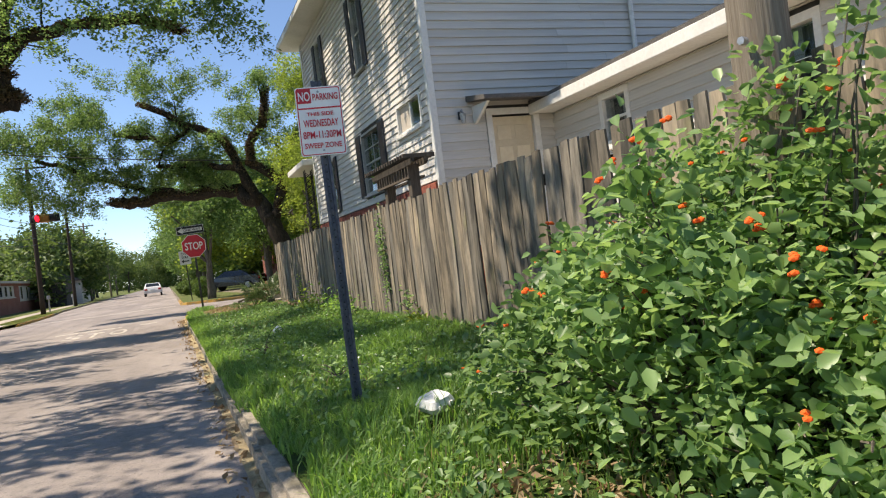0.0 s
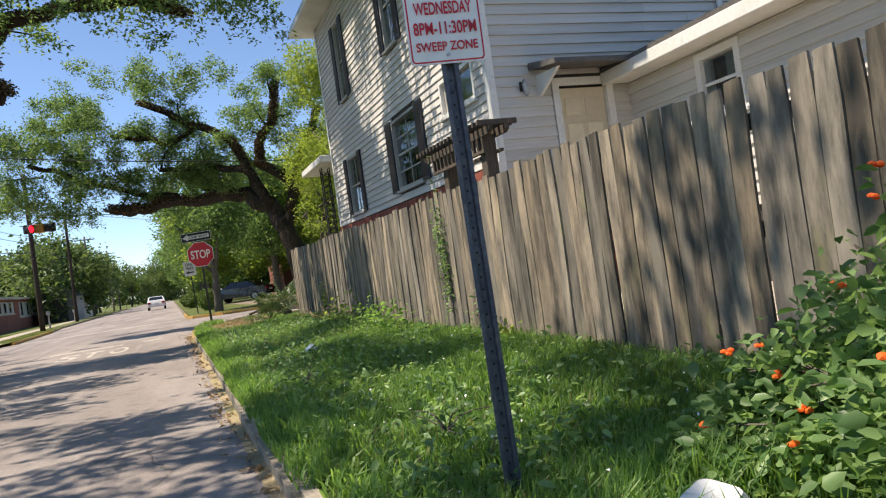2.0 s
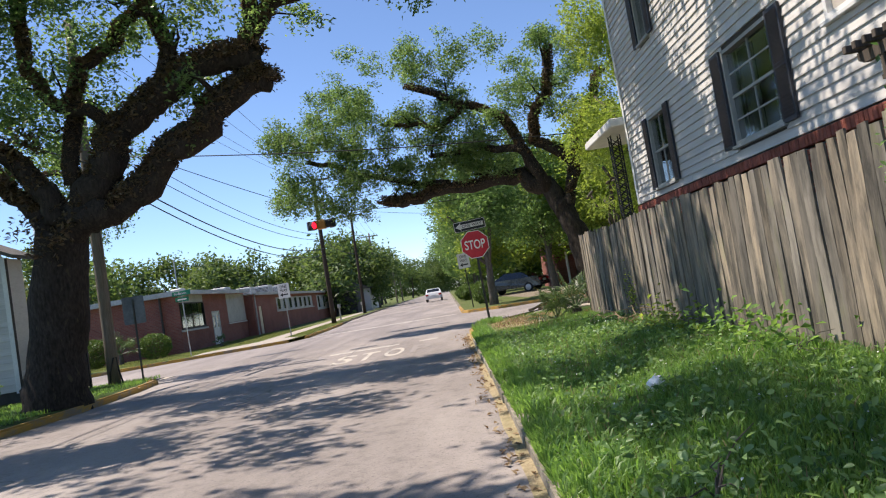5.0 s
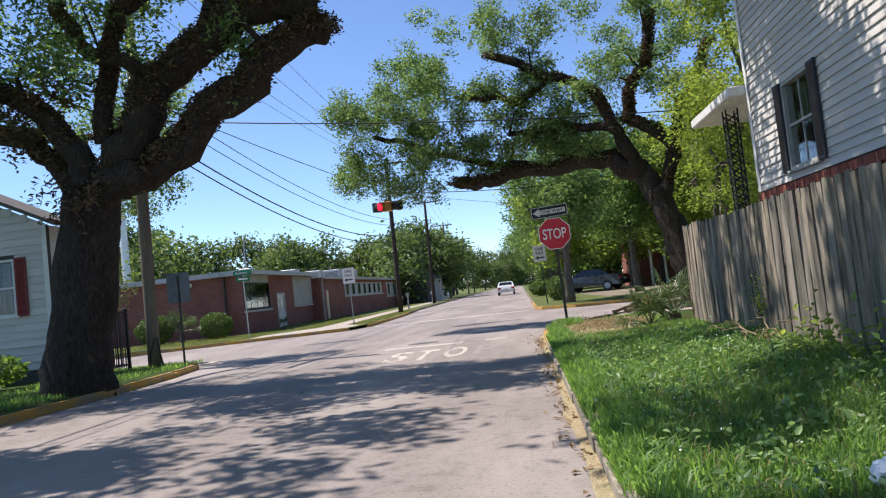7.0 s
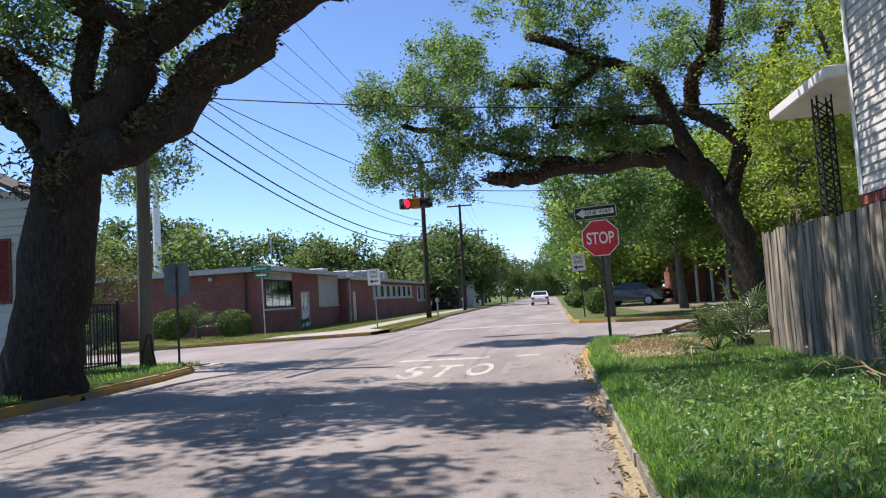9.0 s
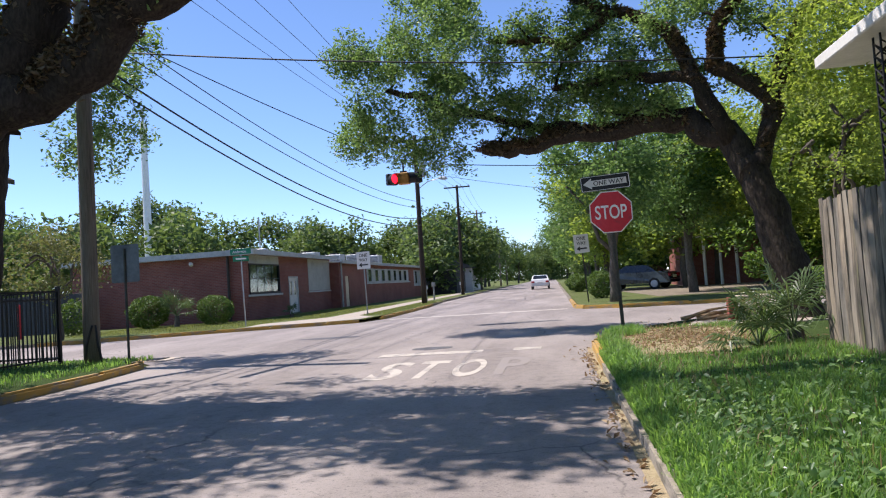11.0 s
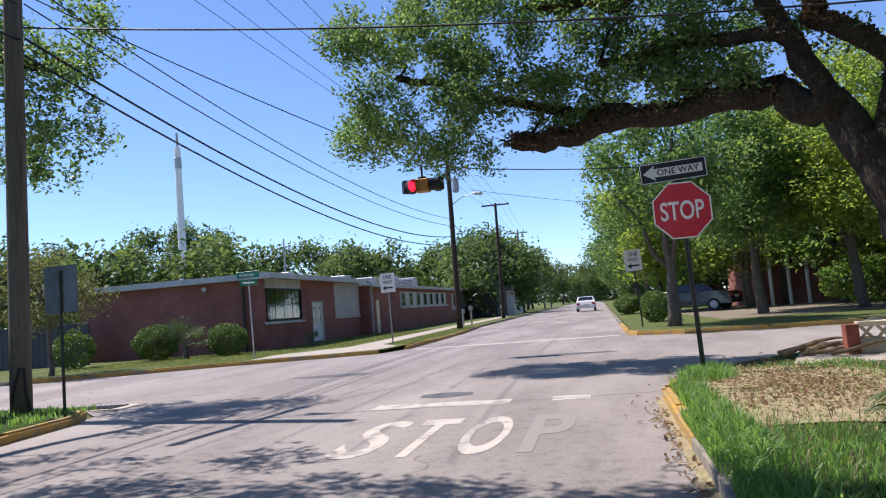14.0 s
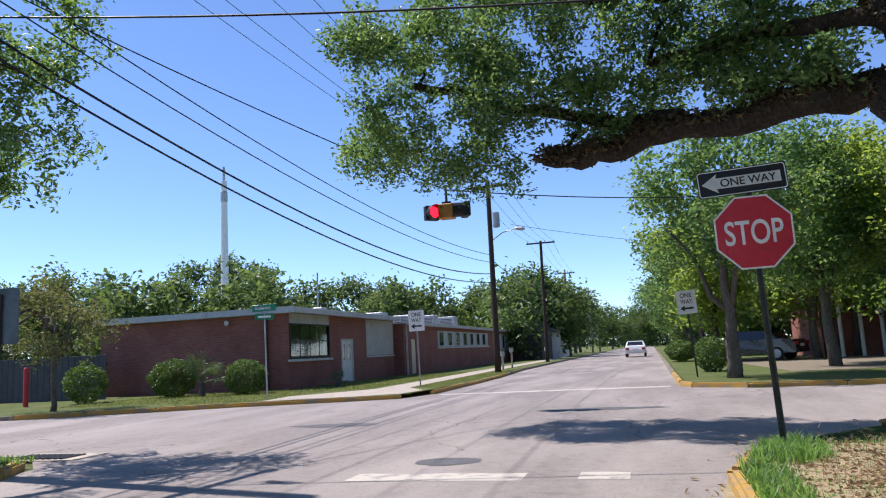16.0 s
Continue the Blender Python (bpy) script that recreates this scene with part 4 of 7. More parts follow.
for u in (0.72, 2.28):
    bm = bmesh.new()
    bm2 = [(-0.03, 3.58), (-0.03, 3.28), (-0.10, 3.28), (-0.66, 3.54)]
    a = [bm.verts.new((u, y, z)) for y, z in bm2]
    b = [bm.verts.new((u + 0.05, y, z)) for y, z in bm2]
    bm.faces.new(a), bm.faces.new(b[::-1])
    for i in range(4):
        bm.faces.new((a[i], b[i], b[(i + 1) % 4], a[(i + 1) % 4]))
    part("bracket", bm, TRIM, hood, "", ms)
lamp = part("wall_lamp", new_box(0.44, 0.52, -0.06, -0.034, 3.36, 3.50, 0.01), BLACK, house, "dark metal coach lamp beside the door", ms)
bm = bmesh.new()
tube(bm, [(0.48, -0.06, 3.48), (0.48, -0.14, 3.52), (0.48, -0.16, 3.46)], [0.012] * 3, 6)
tube(bm, [(0.48, -0.16, 3.46), (0.48, -0.16, 3.44), (0.48, -0.16, 3.30), (0.48, -0.16, 3.27)], [0.02, 0.055, 0.04, 0.015], 8)
part("lantern", bm, STEEL, lamp, "", ms)
bm = bmesh.new()
cyl(bm, (4.15, -0.10, 3.9), (4.15, -0.10, 7.6), 0.045)
part("vent_pipe", bm, TRIM, house, "white conduit on the clapboard", ms)

# low wing that reaches out behind the fence
wx, wy0 = 6.75, -2.0
mwing = pose(wx, HY0, 0, 0, 0, -90)
wl = HY0 - wy0
wing_holes = [(-10.0 + HY0, -9.2 + HY0, 2.5, 3.36), (-6.9 + HY0, -5.75 + HY0, 2.3, 3.3), (-3.6 + HY0, -2.4 + HY0, 2.3, 3.3)]
wwall = part("wall", wall_cells(0, wl, 0.3, 3.42, 0.15, wing_holes), INSIDE, house, "", mwing)
siding(wwall, mwing, 0.0, wl, 1.3, 3.40, wing_holes, 0.148, SIDING)
sash_window(house, mwing, *wing_holes[0], lites=(1, 1), frame_w=0.1)
sash_window(house, mwing, *wing_holes[1], lites=(1, 1), frame_w=0.1)
sash_window(house, mwing, *wing_holes[2], lites=(1, 1), frame_w=0.1)
part("wall", new_box(wx, HX + SW, wy0, wy0 + 0.15, 0.1, 3.42), SIDING, house, "", Matrix())
bm = bmesh.new()
v = [bm.verts.new(p) for p in ((wx - 0.5, HY0 - 0.05, 3.62), (wx - 0.5, wy0 - 0.4, 3.62), (HX + SW, wy0 - 0.4, 5.3), (HX + SW, HY0 - 0.05, 5.3),
                               (wx - 0.5, HY0 - 0.05, 3.56), (wx - 0.5, wy0 - 0.4, 3.56), (HX + SW, wy0 - 0.4, 5.2), (HX + SW, HY0 - 0.05, 5.2))]
for f in ((0, 1, 2, 3), (7, 6, 5, 4), (0, 4, 5, 1), (1, 5, 6, 2), (2, 6, 7, 3), (3, 7, 4, 0)):
    bm.faces.new([v[i] for i in f])
part("roof", bm, SHINGLE, house, "dark shingle roof of the low wing", Matrix())
bm = bmesh.new()
box(bm, wx - 0.52, wx - 0.44, wy0 - 0.4, HY0 - 0.06, 3.38, 3.555, 0.01)
box(bm, wx - 0.44, wx + 0.02, wy0 - 0.4, HY0 - 0.06, 3.40, 3.43)
part("gutter_board", bm, TRIM, house, "white gutter board", Matrix())

# porch at the far end
bm = bmesh.new()
box(bm, HX - 0.35, HX + 5, HY1 + 0.02, 24.4, 4.18, 4.36, 0.02)
part("porch_roof", bm, TRIM, house, "flat white porch roof", Matrix())
for y in (22.7,):
    bm = bmesh.new()
    for dx, dy in ((0, 0), (0.22, 0), (0, 0.22), (0.22, 0.22)):
        cyl(bm, (HX - 0.1 + dx, y + dy, 0.2), (HX - 0.1 + dx, y + dy, 4.18), 0.016, seg=6)
    for i in range(22):
        z = 0.35 + i * 0.17
        for s in (0, 0.22):
            tube(bm, [(HX - 0.1, y + s, z), (HX + 0.01, y + s + 0.0, z + 0.09), (HX + 0.12, y + s, z + 0.17)], [0.012] * 3, 5)
            tube(bm, [(HX + 0.12, y + s, z), (HX + 0.01, y + s, z + 0.09), (HX - 0.1, y + s, z + 0.17)], [0.012] * 3, 5)
            tube(bm, [(HX - 0.1 + s, y, z), (HX - 0.1 + s, y + 0.11, z + 0.09), (HX - 0.1 + s, y + 0.22, z + 0.17)], [0.012] * 3, 5)
    part("porch_post", bm, BLACK, house, "black wrought-iron lattice post", Matrix())
part("porch_floor", new_box(HX - 0.3, HX + 5, HY1 + 0.02, 24.3, 0.15, 0.9), MORTAR, house, "", Matrix())

# ---- board fence and arbour ----
fence = thing("fence", pose(3.0, 6, 0.3), "tall weathered grey-brown board fence, stained and uneven", "fence")
boards = []
for k in range(7):
    r = random.Random(k)
    bm = bmesh.new()
    w, h = 1.0, 1.66
    segs = 7
    rows = []
    for i in range(segs + 1):
        z = h * i / segs
        bow = 0.006 * math.sin(i * 0.9 + k)
        cut = 0.10 if i == segs else 0.0
        zz = z + (r.uniform(-0.012, 0.012) if i == segs else 0)
        rows.append([bm.verts.new((bow, -0.5 + cut, zz - cut * 0.10)), bm.verts.new((bow, 0.5 - cut, zz + r.uniform(-0.01, 0.01) * (i == segs) - cut * 0.10)), bm.verts.new((bow + 0.019, 0.5 - cut, zz - cut * 0.10)), bm.verts.new((bow + 0.019, -0.5 + cut, zz - cut * 0.10))])
    for a, b in zip(rows, rows[1:]):
        for i in range(4):
            bm.faces.new((a[i], a[(i + 1) % 4], b[(i + 1) % 4], b[i]))
    bm.faces.new(rows[0][::-1]), bm.faces.new(rows[-1])
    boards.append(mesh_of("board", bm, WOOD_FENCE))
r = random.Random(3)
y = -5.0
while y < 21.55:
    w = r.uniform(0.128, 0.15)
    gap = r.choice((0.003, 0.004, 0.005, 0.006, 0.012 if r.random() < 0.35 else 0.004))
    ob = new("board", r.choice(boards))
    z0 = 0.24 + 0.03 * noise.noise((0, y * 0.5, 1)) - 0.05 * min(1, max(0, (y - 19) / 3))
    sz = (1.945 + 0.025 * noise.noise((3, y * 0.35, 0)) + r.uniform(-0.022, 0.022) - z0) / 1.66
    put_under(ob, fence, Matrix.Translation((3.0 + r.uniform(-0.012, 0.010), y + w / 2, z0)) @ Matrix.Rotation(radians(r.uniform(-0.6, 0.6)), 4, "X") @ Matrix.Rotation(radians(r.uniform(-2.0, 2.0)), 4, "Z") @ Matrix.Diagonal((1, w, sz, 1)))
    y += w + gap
for z in (0.5, 1.1, 1.7):
    part("rail", new_box(3.03, 3.075, -5, 21.5, z - 0.045, z + 0.045), WOOD_DARK, fence, "", Matrix())
for i in range(12):
    part("post", new_box(3.076, 3.166, -4.5 + i * 2.36, -4.41 + i * 2.36, 0.0, 1.86), WOOD_DARK, fence, "", Matrix())
for i in range(17):
    ob = new("board", boards[i % 7])
    put_under(ob, fence, Matrix.Translation((3.10 + i * 0.145, 21.56, 0.2)) @ Matrix.Rotation(radians(90), 4, "Z") @ Matrix.Diagonal((1, 0.14, 1.05, 1)))

arbour = thing("arbour", pose(3.15, 9.7, 0.25), "dark weathered timber arbour over a gate in the fence", "arbour")
for y in (8.93, 10.02):
    part("post", new_box(3.05, 3.18, y, y + 0.13, 0.2, 2.36, 0.006), WOOD_DARK, arbour, "", Matrix())
swap = Matrix(((0, 1, 0, 0), (1, 0, 0, 0), (0, 0, 1, 0), (0, 0, 0, 1)))
for x in (3.005, 3.185):
    part("beam", prism(bmesh.new(), [(8.74, 2.33), (8.68, 2.36), (8.68, 2.41), (10.58, 2.41), (10.58, 2.36), (10.52, 2.33)], x, x + 0.04), WOOD_DARK, arbour, "", swap)
    part("lower_rail", prism(bmesh.new(), [(8.86, 2.17), (8.86, 2.20), (10.36, 2.20), (10.36, 2.17)], x, x + 0.04), WOOD_DARK, arbour, "", swap)
slat = mesh_of("slat", new_box(2.90, 3.33, -0.02, 0.02, 2.412, 2.465, 0.004), WOOD_DARK)
for i in range(17):
    ob = new("slat", slat)
    put_under(ob, arbour, Matrix.Translation((0, 8.72 + i * 0.114, 0)))
small = mesh_of("slat", new_box(3.01, 3.04, -0.022, 0.022, 2.20, 2.33), WOOD_DARK)
for i in range(13):
    ob = new("slat", small)
    put_under(ob, arbour, Matrix.Translation((0, 8.90 + i * 0.119, 0)))

# ---- signs ----
def plate(outline, t=0.004):
    return prism(bmesh.new(), outline, 0, t)


def rounded(w, h, r, n=4):
    pts = []
    for cx, cz, a in ((w / 2 - r, h / 2 - r, 0), (-w / 2 + r, h / 2 - r, 90), (-w / 2 + r, -h / 2 + r, 180), (w / 2 - r, -h / 2 + r, 270)):
        for i in range(n + 1):
            t = radians(a + 90 * i / n)
            pts.append((cx + r * math.cos(t), cz + r * math.sin(t)))
    return pts


def u_post(holder, h, m, mat, w=0.055):
    """A ribbed steel sign post with a row of punched holes, their dark insides coloured as black discs."""
    bm = bmesh.new()
    prof = [(-w / 2, 0.0), (-w / 4, 0.0), (-w / 5, 0.02), (w / 5, 0.02), (w / 4, 0.0), (w / 2, 0.0), (w / 2, 0.006), (w / 3.4, 0.006), (w / 4.2, 0.027), (-w / 4.2, 0.027), (-w / 3.4, 0.006), (-w / 2, 0.006)]
    a = [bm.verts.new((x, y, -0.15)) for x, y in prof]
    b = [bm.verts.new((x, y, h)) for x, y in prof]
    bm.faces.new(a), bm.faces.new(b[::-1])
    for i in range(12):
        bm.faces.new((a[i], b[i], b[(i + 1) % 12], a[(i + 1) % 12]))
    post = part("post", bm, mat, holder, "", m)
    # black discs on the unpierced post stand for the shade in its holes
    bm = bmesh.new()
    z = 0.1
    while z < h - 0.05:
        cyl(bm, (0, 0.0195, z), (0, 0.0185, z), 0.006, seg=6)
        z += 0.05
    tagged(part("hole", bm, SIGN_BLACK, holder, "", m), kind="stuff")
    return post


# parking sign on a leaning post
base_np = (1.12, 4.95, verge_z(1.12, 4.95))
mnp = pose(*base_np, 0, -0.6, -6)
np_sign = thing("parking_sign", mnp, "red and white street-sweeping parking sign on a dull steel post", "sign")
u_post(np_sign, 1.92 - base_np[2] + 0.55, mnp, POST_BLUE, 0.07)
mface = mnp @ Matrix.Translation((0.0, -0.012, 2.19 - base_np[2])) @ Matrix.Rotation(radians(-5), 4, "Z") @ Matrix.Rotation(radians(1.0), 4, "Y")
face = part("plate", plate(rounded(0.31, 0.47, 0.02)), SIGN_WHITE, np_sign, "white plate with red lettering", mface)
bm = bmesh.new()
o1, o2 = rounded(0.296, 0.456, 0.016), rounded(0.284, 0.444, 0.012)
a = [bm.verts.new((x, -0.0015, z)) for x, z in o1]
b = [bm.verts.new((x, -0.0015, z)) for x, z in o2]
for i in range(len(a)):
    bm.faces.new((a[i], a[(i + 1) % len(a)], b[(i + 1) % len(a)], b[i]))
part("border", bm, SIGN_RED, face, "", mface)
part("red_panel", new_box(-0.142, -0.05, -0.0025, -0.001, 0.125, 0.222), SIGN_RED, face, "", mface)
part("red_bar", new_box(-0.142, 0.142, -0.002, -0.001, 0.085, 0.095), SIGN_RED, face, "", mface)
for txt, x, z, w, h, mat in (("NO", -0.096, 0.172, 0.078, 0.062, SIGN_WHITE), ("PARKING", 0.046, 0.165, 0.17, 0.045, SIGN_RED), ("THIS SIDE", 0.0, 0.050, 0.18, 0.026, SIGN_RED),
                             ("WEDNESDAY", 0.0, -0.012, 0.235, 0.05, SIGN_RED), ("8PM-11:30PM", 0.0, -0.092, 0.255, 0.05, SIGN_RED), ("SWEEP ZONE", 0.0, -0.165, 0.25, 0.036, SIGN_RED)):
    words("lettering", txt, 0.05, mat, face, mface @ Matrix.Translation((x, -0.004, z)), w, h)
for z in (0.2, -0.2):
    bm = bmesh.new()
    cyl(bm, (0, -0.006, z), (0, 0.02, z), 0.008, seg=8)
    part("bolt", bm, STEEL, face, "", mface)

# stop sign with a one-way plate above
base_st = (1.04, 26.05, 0.12)
mst = pose(*base_st, 0, -1.6, 2)
stop = thing("stop_sign", mst, "red octagonal STOP sign below a black one-way plate on a post", "sign")
u_post(stop, 2.85, mst, POST_GREEN, 0.065)
mo = mst @ Matrix.Translation((0.0, -0.012, 2.24)) @ Matrix.Rotation(radians(1.0), 4, "Y")
R = 0.381 / math.cos(radians(22.5))
octo = [(R * math.cos(radians(22.5 + 45 * i)), R * math.sin(radians(22.5 + 45 * i))) for i in range(8)]
white = part("plate", plate(octo), SIGN_WHITE, stop, "red octagon with a white border", mo)
part("red_face", prism(bmesh.new(), [(x * 0.952, z * 0.952) for x, z in octo], -0.002, -0.0005), SIGN_RED, white, "", mo)
words("lettering", "STOP", 0.3, SIGN_WHITE, white, mo @ Matrix.Translation((0, -0.004, 0)), 0.57, 0.255)
mow = mst @ Matrix.Translation((-0.05, -0.02, 2.79)) @ Matrix.Rotation(radians(4), 4, "Z") @ Matrix.Rotation(radians(-1.8), 4, "Y")


def one_way(parent, m, w, h):
    pl = part("one_way_plate", plate(rounded(w, h, 0.03)), SIGN_BLACK, parent, "black plate with a white arrow", m)
    bm = bmesh.new()
    o1, o2 = rounded(w * 0.98, h * 0.94, 0.028), rounded(w * 0.955, h * 0.875, 0.022)
    a = [bm.verts.new((x, -0.0015, z)) for x, z in o1]
    b = [bm.verts.new((x, -0.0015, z)) for x, z in o2]
    for i in range(len(a)):
        bm.faces.new((a[i], a[(i + 1) % len(a)], b[(i + 1) % len(a)], b[i]))
    part("border", bm, SIGN_WHITE, pl, "", m)
    arrow = [(-w * 0.45, 0), (-w * 0.27, h * 0.36), (-w * 0.285, h * 0.2), (w * 0.43, h * 0.2), (w * 0.43, -h * 0.2), (-w * 0.285, -h * 0.2), (-w * 0.27, -h * 0.36)]
    part("arrow", prism(bmesh.new(), arrow, -0.002, -0.0005), SIGN_WHITE, pl, "", m)
    words("lettering", "ONE WAY", 0.1, SIGN_BLACK, pl, m @ Matrix.Translation((w * 0.07, -0.004, 0)), w * 0.62, h * 0.29)


one_way(stop, mow, 0.90, 0.285)


def one_way_post(x, y, rz, lean):
    m = pose(x, y, 0.11, 0, lean, rz)
    s = thing("one_way_sign", m, "small white one-way sign on a steel post", "sign", "one-way signs")
    u_post(s, 2.62, m, POST_GREEN if x > 0 else STEEL)
    f = m @ Matrix.Translation((0, -0.012, 2.4))
    pl = part("plate", plate(rounded(0.6, 0.76, 0.04)), SIGN_WHITE, s, "white plate with a black arrow", f)
    words("lettering", "ONE", 0.1, SIGN_BLACK, pl, f @ Matrix.Translation((0, -0.004, 0.22)), 0.36, 0.15)
    words("lettering", "WAY", 0.1, SIGN_BLACK, pl, f @ Matrix.Translation((0, -0.004, 0.02)), 0.38, 0.15)
    arrow = [(-0.22, -0.2), (-0.08, -0.1), (-0.08, -0.17), (0.2, -0.17), (0.2, -0.23), (-0.08, -0.23), (-0.08, -0.3)]
    part("arrow", prism(bmesh.new(), arrow, -0.002, -0.0005), SIGN_BLACK, pl, "", f)


one_way_post(-8.3, 43.8, 0, -1.0)
one_way_post(1.2, 43.0, 4, -3.0)

ss = thing("street_name_sign", pose(-11.9, 39.15, 0.11, 0, -1.0, 0), "green street name blades on a thin steel pole", "sign")
bm = bmesh.new()
cyl(bm, (0, 0, -0.1), (0, 0, 3.0), 0.025, seg=8)
part("pole", bm, STEEL, ss)
mb = WORLD[ss.name] @ Matrix.Translation((0, -0.02, 2.9))
bl = part("blade", new_box(-0.42, 0.42, -0.006, 0.006, -0.11, 0.11, 0.003), SIGN_GREEN, ss, "green blade with white letters", mb)
words("lettering", "Anderson", 0.1, SIGN_WHITE, bl, mb @ Matrix.Translation((-0.05, -0.009, 0)), 0.55, 0.11)
mb = WORLD[ss.name] @ Matrix.Translation((0, -0.02, 2.62)) @ Matrix.Rotation(radians(35), 4, "Z")
bl = part("blade", new_box(-0.3, 0.3, -0.006, 0.006, -0.1, 0.1, 0.003), SIGN_GREEN, ss, "green blade with white bars", mb)
part("lettering", new_box(-0.2, 0.2, -0.008, -0.006, -0.03, 0.03), SIGN_WHITE, bl, "", mb)

bs = thing("road_sign", pose(-8.62, 26.0, 0.14, 0, 0, 180), "back of a square traffic sign on a steel post", "sign")
u_post(bs, 2.25, WORLD[bs.name], POST_GREEN)
part("plate", plate(rounded(0.61, 0.76, 0.04)), SIGN_BACK, bs, "bare aluminium back", WORLD[bs.name] @ Matrix.Translation((0, -0.01, 1.95)))

# ---- poles, cables, signal ----
def pole(x, y, h, r0, r1, mat, label, lean=(0, 0), arm=None, z0=-0.05):
    p = thing("utility_pole", pose(x, y, z0), label, "utility pole", "utility poles")
    bm = bmesh.new()
    n = 8
    tube(bm, [(x + lean[0] * i / n, y + lean[1] * i / n, z0 + h * i / n) for i in range(n + 1)], [r0 + (r1 - r0) * i / n for i in range(n + 1)], 14, True, 0.03)
    part("shaft", bm, mat, p, "", Matrix(), True)
    if arm:
        z, w, turn = arm
        m = pose(x + lean[0] * z / h, y + lean[1] * z / h - 0.12, z, 0, 0, turn)
        part("crossarm", new_box(-w / 2, w / 2, -0.05, 0.05, -0.06, 0.06, 0.008), mat, p, "", m)
        for i in range(4):
            u = -w / 2 + 0.12 + i * (w - 0.24) / 3
            bm = bmesh.new()
            tube(bm, [(u, 0, 0.06), (u, 0, 0.1), (u, 0, 0.13), (u, 0, 0.2)], [0.02, 0.045, 0.03, 0.035], 8)
            part("insulator", bm, AC_GREY, p, "", m)
    return p


near_pole = pole(2.80, 2.76, 9.5, 0.15, 0.11, POLE_WOOD, "bare grey-brown wooden utility pole by the fence", (0.05, 0.0))
bm = bmesh.new()
cyl(bm, (2.66, 2.70, 2.02), (2.62, 2.69, 2.02), 0.02, seg=6)
part("bolt", bm, STEEL, near_pole, "", Matrix())
left_pole = pole(-9.42, 26.0, 10.5, 0.165, 0.13, POLE_WOOD, "stout wooden utility pole beside the kerb", (0.12, 0.0), (7.9, 3.0, 82))
far_pole = pole(-8.1, 57.0, 10.6, 0.17, 0.12, POLE_DARK, "dark wooden utility pole carrying a transformer", (0.05, 0), (10.2, 2.4, 0))
pole(-8.4, 79.0, 10.2, 0.16, 0.11, POLE_DARK, "dark wooden utility pole with a crossarm", (0.1, 0), (9.95, 2.4, 0))
pole(-9.3, 106.0, 10.4, 0.16, 0.11, POLE_WOOD, "pale wooden utility pole down the street", (0, 0), (9.9, 2.4, 0))
pole(-8.8, 134.0, 10.2, 0.16, 0.11, POLE_WOOD, "wooden utility pole far down the street", (0, 0), (9.6, 2.4, 0))
pole(-9.4, 160.0, 10.0, 0.16, 0.11, POLE_WOOD, "wooden utility pole far down the street", (0, 0), (9.6, 2.4, 0))
bm = bmesh.new()
tube(bm, [(-7.68, 56.9, 7.9), (-7.68, 56.9, 7.95), (-7.68, 56.9, 8.7), (-7.68, 56.9, 8.76)], [0.12, 0.2, 0.2, 0.08], 12)
part("transformer", bm, AC_GREY, far_pole, "grey transformer can", Matrix())
bm = bmesh.new()
tube(bm, [(-8.0, 57, 7.2), (-7.4, 57, 7.6), (-6.7, 57, 7.75)], [0.025] * 3, 6)
part("lamp_arm", bm, STEEL, far_pole, "", Matrix())
bm = bmesh.new()
tube(bm, [(-6.75, 57, 7.76), (-6.6, 57, 7.76), (-6.3, 57, 7.72), (-6.15, 57, 7.68)], [0.03, 0.1, 0.12, 0.04], 8)
part("lamp_head", bm, AC_GREY, far_pole, "grey cobra-head street lamp", Matrix())
bm = bmesh.new()
for s in (-0.22, 0.14):
    tube(bm, [(-9.26 + s, 25.9, 0.05), (-9.26 + s * 0.7, 25.82, 0.5), (-9.24 + s * 0.2, 25.84, 0.9)], [0.03, 0.025, 0.02], 6)
part("ground_guard", bm, BLACK, left_pole, "", Matrix())


def cable(a, b, sag, r=0.014, label="black overhead cable slung between poles"):
    bm = bmesh.new()
    n = 22
    pts = []
    for i in range(n + 1):
        t = i / n
        p = Vector(a).lerp(Vector(b), t)
        p.z -= sag * 4 * t * (1 - t)
        pts.append(p)
    tube(bm, pts, [r] * (n + 1), 5)
    single("cable", bm, CABLE, label, "cable", "overhead cables")


cable((-9.12, 26, 6.3), (-8.0, 57, 5.4), 1.0, 0.024)
cable((-9.12, 26, 6.0), (-8.0, 57, 4.95), 1.0, 0.022)
cable((-9.12, 26, 6.9), (-8.0, 57, 6.0), 0.75, 0.014)
cable((-9.12, 26, 7.3), (-8.0, 57, 6.4), 0.75, 0.014)
cable((-9.22, 26, 6.3), (-9.2, -14, 7.0), 0.5, 0.024)
cable((-9.22, 26, 6.9), (-9.2, -14, 7.5), 0.5, 0.014)
cable((-9.17, 26, 6.5), (14, 28.0, 5.2), 0.55, 0.016, "black cable crossing the road into the oak")
cable((-9.17, 26, 7.1), (-4.38, 34.0, 5.0), 0.1, 0.012, "thin span wire holding the traffic signal")
cable((-4.38, 34.0, 5.0), (9.5, 46, 6.6), 0.5, 0.014, "thin span wire holding the traffic signal")
for i, dx in enumerate((-0.1, -0.55, 0.3, 0.75)):
    cable((-9.3 + dx * 2.2, 24.6 - i * 0.4, 10.2 + 0.2 * i), (-8.1 + dx, 57, 10.3), 0.45, 0.009, "thin overhead power line")
